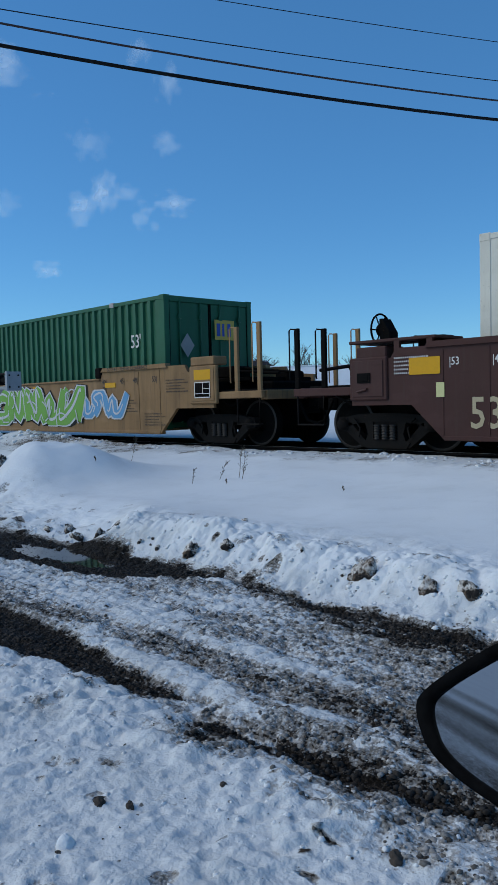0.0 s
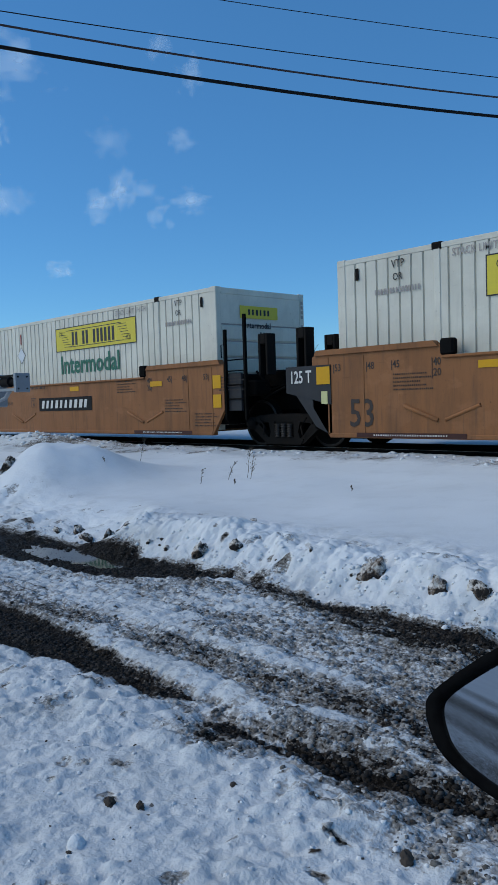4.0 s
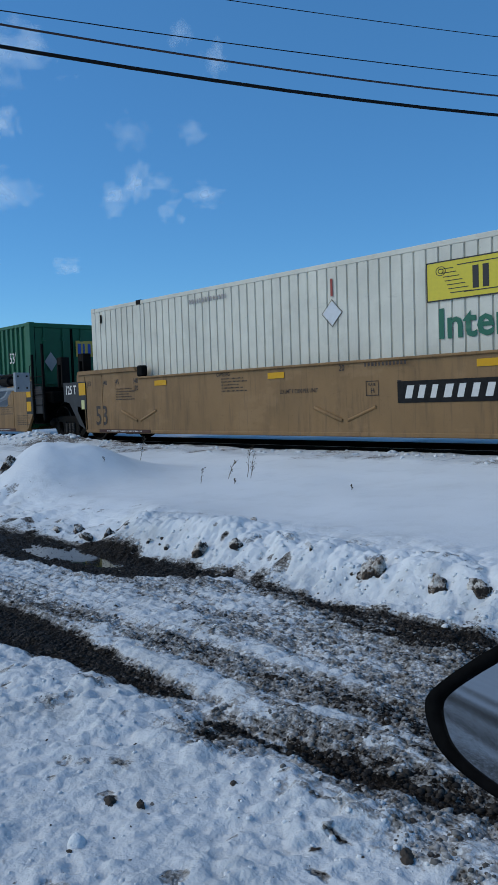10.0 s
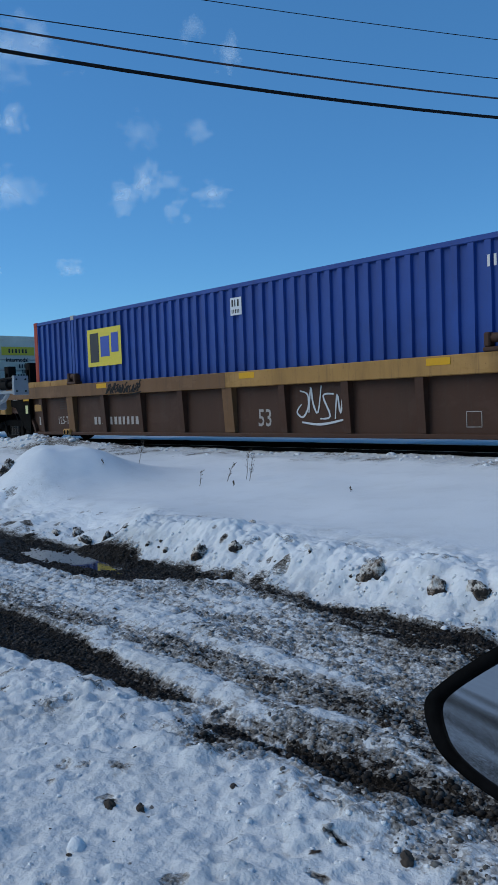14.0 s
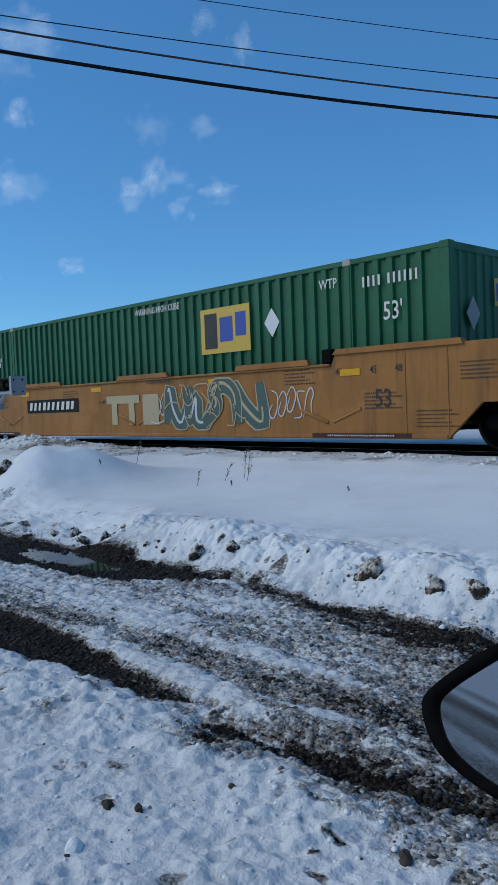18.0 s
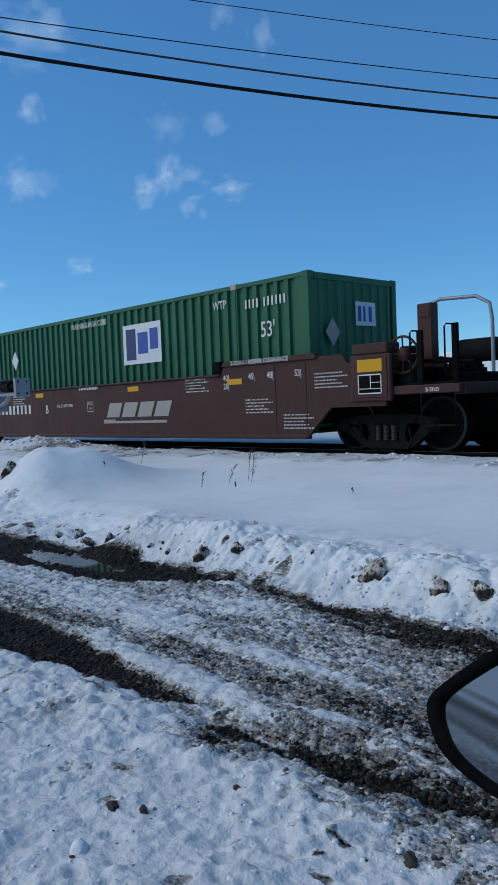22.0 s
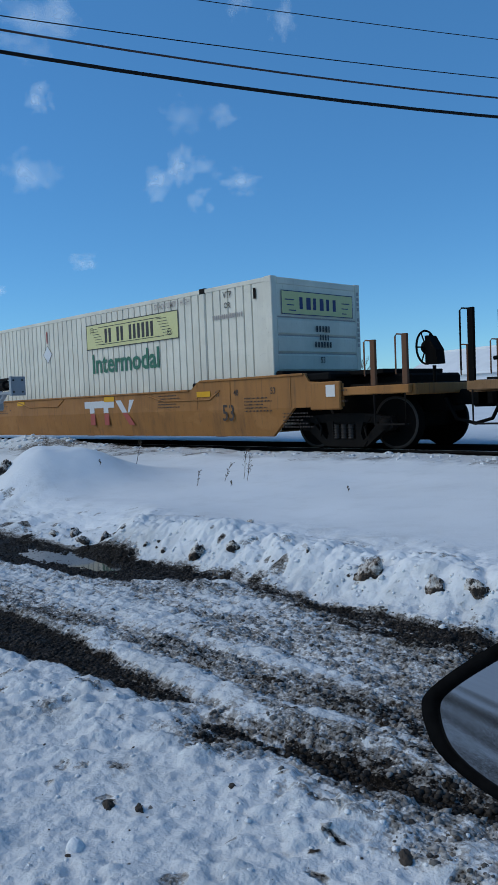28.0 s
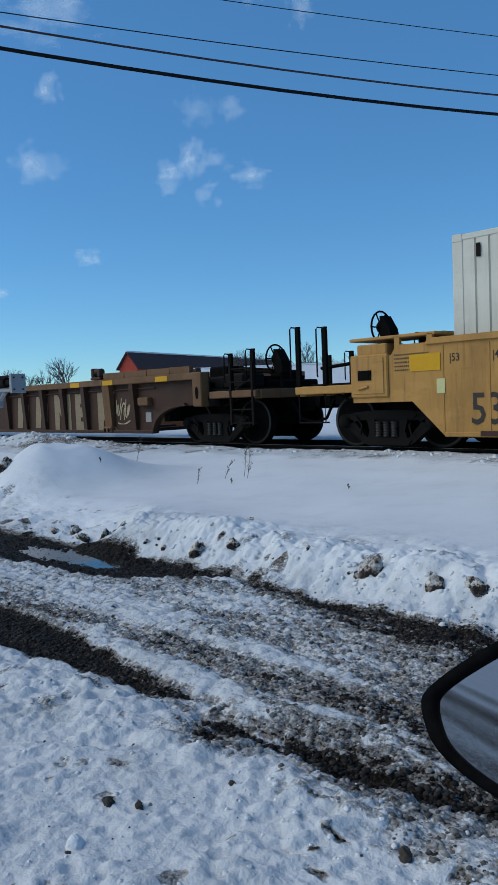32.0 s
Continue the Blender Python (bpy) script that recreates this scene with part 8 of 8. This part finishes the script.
def graffiti():
    b = BUILT
    piece(b[1], 0.4, 4.9, 0.42, 1.38, 5, "g_green", "g_white", 11, rim="g_black")
    wave_piece(b[1], -7.7, 0.3, 0.30, 1.44)
    piece(b[1], 4.9, 6.7, 0.6, 1.2, 3, "g_blue", "g_white", 13, scribble=0)
    part("lettering", text_mesh("LBK", 0.46, 0.85, 0.075, 0.25), "g_white", b[1], "white-edged sprayed letters", at=(-7.55, -1.556, 1.00))
    part("lettering", text_mesh("LBK", 0.46, 0.85, 0.03, 0.25), "g_black", b[1], at=(-7.55, -1.559, 1.00))
    for words, h, x, z in (("STREET", 0.15, 4.55, 1.20), ("PRODUCT", 0.15, 4.6, 1.02), ("2019", 0.20, 4.75, 0.70)):
        part("lettering", text_mesh(words, h, 0.85, 0.03, 0.2), "g_white", b[3], "white sprayed words", at=(x, -1.529, z))
    piece(b[2], -6.2, 2.9, 0.34, 1.42, 9, "g_purple", "g_black", 14, scribble=6, rim="g_cream")
    piece(b[2], 2.5, 4.2, 0.36, 1.36, 2, "g_yellow", "g_purple", 15, scribble=3, back="g_cream")
    tag(b[2], 5.7, 6.9, 0.45, 0.85, "g_white", 1302, y=-1.535, count=9, width=0.06)
    piece(b[3], -1.7, 4.4, 0.40, 1.42, 5, "g_pink", "g_black", 16, rim="g_cream")
    piece(b[18], 1.25, 4.1, 0.42, 1.36, 4, "g_teal", "g_cream", 17, line=0.025)
    piece(b[19], -2.0, 0.45, 0.36, 1.26, 3, "g_white", "g_red", 18, y=-1.57, line=0.018, scribble=5, back="g_white")
    piece(b[19], 0.98, 2.42, 0.36, 1.30, 2, "g_blue", "g_black", 19, y=-1.57, line=0.012, scribble=6, back="g_blue")
    tag(b[21], -1.7, -1.05, 0.52, 1.1, "g_white", 2101, width=0.03)
    tag(b[21], 0.6, 3.0, 0.60, 0.82, "g_white", 2102, width=0.012)
    tag(b[14], -4.2, -2.8, 1.22, 1.46, "g_black", 1401, y=-1.566, width=0.03)
    tag(b[31], 2.0, 6.3, 0.72, 0.98, "g_cream", 3101, y=-1.53, width=0.012)
    # black ground with pale slanting bands, tan left bare between them
    bands = b[29]
    xs = [-5.3 + 0.125 * k for k in range(90)]
    edge = [(x, 1.40 - 0.12 * abs(math.sin(7.3 * x)) * abs(math.sin(2.9 * x + 1))) for x in xs] + [(5.9, 1.64), (8.87, 1.64), (8.97, 1.50), (9.04, 1.50), (9.04, 0.80), (8.64, 0.785), (8.05, 0.265)]
    part("graffiti_cloud", Shape().add([(-5.3, -1.5285, 0.265)] + [(x, -1.5285, z) for x, z in edge], [tuple(range(len(edge) + 1))]), "g_black", bands, "black sprayed ground")
    for pts in (((6.98, 1.08), (7.10, 0.27), (8.04, 0.27), (8.0, 0.88), (7.60, 0.56)), ((7.05, 1.63), (7.50, 1.30), (7.86, 1.63)), ((1.30, 0.85), (2.2, 0.27), (1.2, 0.27)), ((5.95, 0.70), (6.25, 0.27), (6.0, 0.27)), ((-2.9, 0.9), (-2.0, 0.27), (-3.1, 0.27)), ((-4.6, 1.2), (-4.3, 0.5), (-4.9, 0.27))):
        part("graffiti_fill", Shape().add([(x, -1.5297, z) for x, z in pts], [tuple(range(len(pts)))]), "yellowtan", bands, "tan left bare between black")
    for k, pts in enumerate((((3.76, 1.42), (4.12, 0.85), (4.40, 0.27)), ((5.66, 1.45), (5.76, 0.94), (6.06, 0.27)), ((6.85, 1.64), (7.15, 1.47), (7.48, 1.22)), ((7.46, 1.22), (7.78, 1.38), (8.02, 1.62)), ((6.86, 1.22), (7.20, 0.98), (7.62, 0.62)), ((7.60, 0.62), (7.86, 0.78), (8.02, 0.96)),
                             ((6.84, 1.18), (7.0, 0.70), (7.14, 0.27)), ((8.87, 1.46), (8.93, 1.1), (9.0, 0.82)), ((-0.6, 1.38), (-0.4, 0.9), (-0.1, 0.28)), ((-2.4, 1.38), (-2.2, 0.8), (-1.6, 0.35)), ((-4.5, 1.38), (-4.1, 0.9), (-4.3, 0.28)))):
        line = smooth_line(pts, 6)
        strip = part("graffiti_band", ribbon(Shape(), line, 0.20 if k not in (6, 7) else 0.11, -1.531 - 0.001 * (k % 3), 0.27, 1.6), "g_white", bands, "pale sprayed band")
        part("band_spot", ribbon(Shape(), line[3:6], 0.05, -1.5355, 0.27, 1.6), "g_red", strip)
    for k, pts in enumerate((((6.02, 1.22), (6.4, 1.24), (6.84, 1.06)), ((3.3, 0.45), (3.15, 0.75), (3.5, 0.85), (3.85, 0.78)), ((4.75, 0.30), (4.95, 0.6), (4.85, 0.85)), ((4.85, 0.6), (5.1, 0.5), (5.2, 0.3)), ((1.1, 0.55), (1.5, 0.62), (2.3, 0.50)))):
        part("graffiti_line", ribbon(Shape(), smooth_line(pts, 6), 0.045, -1.530, 0.27, 1.6), "g_cream", bands, "thin pale sprayed line")
    for x, z in ((0.95, 0.86), (1.15, 0.60), (1.75, 1.05)):
        part("graffiti_blot", quad(Shape(), 0, 0.36, 0, 0.24, 0, 0.04), "g_white", bands, "pale sprayed blot", at=(x, -1.5335, z))
    part("marking", bars(Shape(), 2.0, 4.95, 0.89, 1.09, 10, 62, 0.06), "letterwhite", bands, at=(0, -1.5345, 0))
    for k, word in enumerate("  NEK"):
        if word == " ":
            part("graffiti_letter", Shape().add([(1.46 + 1.02 * k, -1.4085, 0.36), (1.74 + 1.02 * k, -1.4085, 0.36), (1.86 + 1.02 * k, -1.4085, 1.16), (1.56 + 1.02 * k, -1.4085, 1.20)], [(0, 1, 2, 3)]), "g_bone", b[32], "faded pale block letter")
            part("graffiti_letter", Shape().add([(1.88 + 1.02 * k, -1.4085, 0.36), (2.12 + 1.02 * k, -1.4085, 0.40), (2.14 + 1.02 * k, -1.4085, 1.0), (1.94 + 1.02 * k, -1.4085, 0.94)], [(0, 1, 2, 3)]), "g_bone", b[32], "faded pale block letter")
        else:
            part("graffiti_letter", text_mesh(word, 0.84, 0.92, 0.085), "g_bone", b[32], "faded pale block letter", at=(1.47 + 1.02 * k, -1.4095, 0.35))
    tag(b[32], 6.35, 6.9, 0.5, 1.1, "g_cream", 3201, width=0.03)
    for x0, x1, z0, z1 in ((0.45, 1.1, 0.7, 1.25), (1.42, 2.1, 0.95, 1.27), (2.75, 3.15, 0.5, 1.25), (4.3, 5.05, 0.98, 1.26), (-1.6, -1.0, 0.5, 1.2)):
        tag(b[17], x0, x1, z0, z1, "g_white", int(100 * x0) + 17000, count=12, width=0.03)
    part("lettering", text_mesh("FOREST", 0.24, 0.56, 0.008), "g_white", b[17], "white sprayed word", at=(4.19, -1.4115, 0.46))
    part("lettering", text_mesh("NWF13", 0.14, 0.95, 0.012), "lettergrey", b[17], "pale stencilled letters", at=(1.22, -1.409, 0.74))
    part("graffiti_patch", Shape().add([(-3.6, -1.409, 0.32), (-3.0, -1.409, 0.32), (-3.1, -1.409, 0.8), (-3.42, -1.409, 1.15), (-3.6, -1.409, 1.15)], [(0, 1, 2, 3, 4)]), "lettergrey", b[17], "pale painted-over patch")
    for i, spans in ((7, ((6.35, 7.0),)), (8, ((-3.6, -2.95), (-2.62, -1.9), (0.8, 1.9), (4.2, 4.9))), (9, ((1.2, 2.2), (3.6, 4.4))), (14, ((1.75, 2.9),)),
                     (16, ((1.0, 2.6),))):
        for k, (x0, x1) in enumerate(spans):
            tag(b[i], x0, x1, 0.38, 1.25, "g_white", 100 * i + k, count=int(4 + 5 * (x1 - x0)), width=0.028)
    tall_tag(b[7], ((1.15, 1.85), (2.12, 2.85), (3.2, 3.9), (4.2, 4.85), (-6.95, -6.2), (-5.85, -5.1), (-4.85, -4.1), (-2.7, -2.2)), 0.34, 1.34, "g_white", 71)
    tag(b[9], -4.0, -3.2, 0.5, 1.1, "g_teal", 902, width=0.04)
    tag(b[9], -6.6, -5.6, 0.6, 1.0, "g_blue", 77, count=14, width=0.035)
    for i, x0, x1 in ((18, 4.3, 5.4), (18, 0.6, 1.2), (30, -0.6, 1.2), (30, 3.4, 3.41)):
        tag(b[i], x0, x1, 0.5, 1.2, "g_white" if i not in (30,) else "g_black", 500 + i, y=-1.53 if CARS[i][0].kind == "smooth" else -1.575, count=7, width=0.02)


graffiti()


def boards():
    """Number boards, emblems and small stencils, drawn as plain shapes."""
    b = BUILT
    board = stored("number_board", lambda s: quad(s, 0, 2.6, 0, 0.34))
    barsm = stored("board_bars", lambda s: bars(s, 0.14, 2.46, 0.07, 0.27, 10, 30, 0.05))
    for i, x, z in ((3, -4.4, 0.83), (4, 1.0, 0.80), (5, 1.0, 0.80), (6, -3.4, 0.80), (10, 1.2, 0.78), (12, -4.0, 0.82), (18, -4.9, 0.83), (31, -4.4, 0.80), (28, -5.45, 0.78), (29, -2.0, 0.85)):
        k = part("number_board", board, "g_black", b[i], "black board with white bars", at=(x, -1.53, z))
        part("board_marking", barsm, "letterwhite", k, at=(0, -0.003, 0))
    ttx = stored("emblem_blocks", lambda s: quad(quad(quad(quad(s, 0, 1.3, 0.48, 0.66), 0.2, 0.42, 0, 0.48), 0.88, 1.10, 0, 0.48), 1.42, 2.0, 0, 0.66))
    for i, x, m in ((11, 3.2, "letterred"), (18, -1.05, "g_cream"), (27, 3, "brownink"), (17, 3.2, "chordtan")):
        part("emblem", ttx, m, b[i], at=(x, -1.535 if CARS[i][0].kind == "smooth" else -1.413, 0.5 if i != 17 else 0.60))
    top = quad(quad(quad(Shape(), 0, 1.26, 0.40, 0.56), 0.22, 0.42, 0.28, 0.40), 0.82, 1.02, 0.28, 0.40)
    top.add([(1.32, 0, 0.56), (1.54, 0, 0.56), (1.78, 0, 0.28), (1.58, 0, 0.28)], [(3, 2, 1, 0)]).add([(1.88, 0, 0.56), (2.06, 0, 0.56), (1.86, 0, 0.28), (1.80, 0, 0.28)], [(3, 2, 1, 0)])
    part("emblem", top, "g_white", b[28], "white upper half of a worn block emblem", at=(1.74, -1.524, 0.50))
    foot = quad(quad(Shape(), 0.24, 0.44, 0.0, 0.27), 0.84, 1.04, 0.0, 0.27)
    foot.add([(1.58, 0, 0.27), (1.78, 0, 0.27), (2.06, 0, 0.0), (1.86, 0, 0.0)], [(3, 2, 1, 0)])
    part("emblem", foot, "letterred", b[28], "red-brown lower half of a worn block emblem", at=(1.74, -1.5215, 0.50))
    eb = part("emblem_board", stored("emblem_board", lambda s: quad(s, 0, 2.1, 0, 0.62)), "g_black", b[30], "black emblem board with white blocks", at=(0.9, -1.53, 0.72))
    part("emblem", stored("emblem_small", lambda s: quad(quad(quad(s, 0.2, 0.75, 0.12, 0.5, 0, 0.1), 0.85, 1.3, 0.12, 0.5, 0, 0.1), 1.4, 1.9, 0.12, 0.5, 0, 0.1)), "g_white", eb, at=(0, -0.003, 0))
    swoosh = stored("slanted_emblem", lambda s: quad(quad([quad(s, 0.14 + 0.62 * k, 0.66 + 0.62 * k, 0.14, 0.47, 0, 0.16) for k in range(4)] and quad(s, 0.0, 2.45, 0.0, 0.055, 0, 0.03), 0, 0.5, 0.055, 0.09), 2.0, 2.4, 0.055, 0.06))
    for i in (22, 23, 24):
        part("emblem", swoosh, "lettergrey", b[i], "slanted grey emblem", at=(1.55, -1.53, 0.57))
    for i in (19, 20, 21):
        for k in range(4):
            part("emblem", stored("panel_emblem", lambda s: quad(quad(s, 0.02, 0.5, 0.16, 0.42, 0, 0.1), 0, 0.62, 0, 0.08)), "lettergrey", b[i], at=(2.25 + 1.02 * k - 0.12, -1.404, 0.82))
        for k, (x, w) in enumerate(((5.40, 1.60), (7.015, 0.88))):
            plate = part("jack_plate", stored(("jack_plate", w), lambda s: s.box(0, w, -0.01, 0, 0, 0.22)), "oldwhite", b[i], "worn white plate", at=(x, -1.505, 0.285))
            part("marking", stored("plate_words", lambda s: bars(bars(s, 0, 0.5, 0.12, 0.15, 14, 81), 0.08, 0.42, 0.06, 0.09, 10, 82)), "brownink", plate, at=(0.9 if k == 0 else 0.2, -0.013, 0))
    for i in (25, 26):
        for x in (-7.72, -6.66):
            part("dark_panel", stored("dark_panel", lambda s: quad(s, -0.05, 0.95, 0.34, 1.28)), "g_black", b[i], "black painted panel", at=(x, -1.4025, 0))
    for x in (-6.2, -4.0, 0.4, 4.4):
        part("guide_board", stored("guide_board", lambda s: s.prism([(-0.95, 1.50), (0.95, 1.50), (0.90, 1.60), (-0.90, 1.60)], -1.58, -1.50)), "orangetan", b[18], at=(x, 0, 0))
    # tall end plate with round openings at the end of one unit
    def holed(s, columns=(0.0, 0.42)):
        for z0 in (1.40, 2.0):
            for x0 in columns:
                n, c, q = 16, (x0 + 0.14, z0 + 0.30), []
                for u, v in ((1, -1), (1, -0.5), (1, 0), (1, 0.5), (1, 1), (0.5, 1), (0, 1), (-0.5, 1), (-1, 1), (-1, 0.5), (-1, 0), (-1, -0.5), (-1, -1), (-0.5, -1), (0, -1), (0.5, -1)):
                    a = math.atan2(v, u)
                    q.append(((c[0] + 0.075 * math.cos(a), c[1] + 0.085 * math.sin(a)), (c[0] + 0.14 * u, c[1] + 0.30 * v)))
                for k in range(n):
                    (a, b1), (c1, d1) = q[k], q[(k + 1) % n]
                    s.add([(p[0], y, p[1]) for y in (-0.05, 0.0) for p in (a, b1, d1, c1)], [(0, 1, 2, 3), (7, 6, 5, 4), (0, 3, 7, 4), (1, 5, 6, 2)])
        if len(columns) > 1:
            s.box(0.28, 0.42, -0.04, 0.0, 1.2, 2.6)
    part("end_plate", stored("end_plate", holed), "mineral", b[19], "tall brown end plate with round holes", at=(9.62, -0.45, 0))
    for i, x in ((20, 9.10), (21, 9.10), (19, -9.50), (20, -9.50)):
        part("end_upright", stored("end_upright", lambda s: holed(s, (0.0,))), "mineral", b[i], "tall brown upright with round holes", at=(x, -1.0, 0))
    part("chord_patch", Shape().box(-9.3, 0.0, -1.564, -1.55, 1.205, 1.495), "chorddull", b[14], "duller repainted stretch of chord")
    for i, x, z, w, h in ((14, -5.0, 0.50, 1.9, 0.18), (17, -5.0, 0.98, 1.1, 0.20), (8, -1.6, 0.8, 0.7, 0.1), (9, 0.5, 0.8, 0.7, 0.1), (25, 0.6, 0.85, 0.8, 0.12)):
        part("marking", stored(("panel_number", w, h), lambda s: bars(s, 0, w, 0, h, 11, 74)), "lettergrey", b[i], at=(x, -1.4055, z))
    part("stencil_frame", STORE["stencil_frame"], "lettergrey", b[14], at=(5.3, -1.406, 0.42))
    ring = stored("ring_emblem", lambda s: s.lathe([(0.36, 0), (0.27, 0), (0.27, -0.004), (0.36, -0.004), (0.36, 0)], (0, 0, 0), 30))
    part("emblem", ring, "brownink", b[13], "faded round emblem", at=(1.85, -1.525, 0.79))
    part("emblem_blocks", stored("long_bars", lambda s: bars(s, 0, 2.6, 0, 0.32, 8, 33)), "brownink", b[13], at=(2.35, -1.525, 0.62))
    stencil = stored("stencil", lambda s: [bars(s, 0, 0.75 - 0.12 * (k % 3), 0.06 * k, 0.06 * k + 0.024, 20 - 2 * (k % 3), 40 + k) for k in range(5)] and s)
    for i, (spec, mid, _) in CARS.items():
        m = "letterwhite" if spec.col == "mineral" else "brownink"
        y = -1.527 if spec.kind == "smooth" else -1.405
        for x, z in (((6.5, 0.72), (4.7, 1.18), (-6.7, 1.0), (-3.0, 1.08), (8.28, 1.12), (7.5, 0.42)) if spec.kind == "smooth" else ((7.3, 0.55), (-6.6, 0.9))):
            if i in (13, 28):
                x, z = x + 0.9 * (x > 6), min(z, 0.85)
            if i in (1, 2, 3, 29) and abs(x) < 6:
                continue
            part("stencil", stencil, m, b[i], "small stencilled writing", at=(x, y, z))["kind"] = "stuff"
        ref = stored("ref_small", lambda s: s.box(0, 0.42, -0.004, 0, 0, 0.11))
        for x in ((-5.2, -1.7, 2.6, 6.0) if spec.kind == "smooth" else (-4.6, 0.4, 4.6, 6.05, 8.1)):
            part("reflector", ref, "reflector", b[i], at=(x, -1.527 if spec.kind == "smooth" else -1.562, (1.28 if i not in (13, 28) else 1.04) if spec.kind == "smooth" else 1.36))


boards()


def clearance_words():
    for i in (0, 6, 31, 3):
        ink = "letterwhite" if CARS[i][0].col == "mineral" else "brownink"
        part("stencil", STORE["stencil"], ink, BUILT[i], "small stencilled writing", at=(-8.93, -1.527, 1.26 if i != 3 else 1.08))["kind"] = "stuff"
        part("label_plate", STORE["lime_label"], "logo_pale", BUILT[i], "pale yellow label", at=(-8.1, -1.526, 1.0))
    for i, x, m in ((1, 6.15, "brownink"), (22, 6.15, "letterwhite"), (24, 6.15, "letterwhite"), (12, -8.1, "brownink"), (3, -8.1, "brownink")):
        part("lettering", text_mesh("S-2054-11 REEFER CLEARANCE", 0.085, 0.98), m, BUILT[i], at=(x, -1.563, 1.648))
    for i, x, m in ((19, 10.52, "letterwhite"), (22, 10.52, "letterwhite"), (3, -10.95, "brownink"), (6, -10.95, "brownink")):
        part("lettering", text_mesh("B-END", 0.065, 0.95), m, BUILT[i], at=(x, -1.503, 0.98))


clearance_words()


def arched_stand():
    """Brake wheel, tall post and arched rail on the end of one brown unit."""
    car = BUILT[22]
    wheel = Shape().torus((10.02, -1.36, 1.58), 0.29, 0.02, "y", 26, 6).lathe([(0.0, -0.06), (0.10, -0.05), (0.12, 0.0), (0.10, 0.05), (0.0, 0.06)], (10.02, -1.34, 1.58), 14)
    for k in range(8):
        a = math.pi * k / 4
        wheel.tube([(10.02, -1.35, 1.58), (10.02 + 0.29 * math.cos(a), -1.36, 1.58 + 0.29 * math.sin(a))], 0.014, 5)
    part("brake_wheel", wheel, "ribdark", car, "spoked hand-brake wheel")
    part("brake_box", Shape().box(9.90, 10.16, -1.30, -1.0, 1.10, 1.72, 0.03), "gear", car)
    part("stand_post", Shape().box(9.92, 10.20, -0.80, -0.60, 1.3, 2.42, 0.015).box(9.96, 10.16, -0.815, -0.80, 2.2, 2.34), "mineral", car, "tall brown post")
    part("arched_rail", Shape().tube([(10.1, -0.7, 2.40), (10.3, -0.7, 2.46), (10.95, -0.7, 2.43), (11.18, -0.7, 2.30), (11.22, -0.7, 2.05), (11.22, -0.7, 1.25)], 0.03, 8), "galv", car, "bare steel arched rail")
    part("reservoir", Shape().lathe([(0.0, -0.42), (0.15, -0.40), (0.19, -0.30), (0.19, 0.30), (0.15, 0.40), (0.0, 0.42)], (10.75, -0.3, 1.62), 16, "x"), "gear", car, "dark air reservoir")


arched_stand()


# ------------------------------------------------------------------ movement
def travel(t):
    """Way of the train along the track, slowing very slightly."""
    return 20.5945 * t - 0.00319 * t * t


def motions():
    for ob, mid in TRAIN:
        walk(ob, [(t, pose(mid + travel(t), TRACK_Y, RAIL_Z)) for t in (0, 4, 8, 12, 16, 20, 24, 28, 32)])
    for ob, rows in CLOUDS:
        walk(ob, rows)


motions()
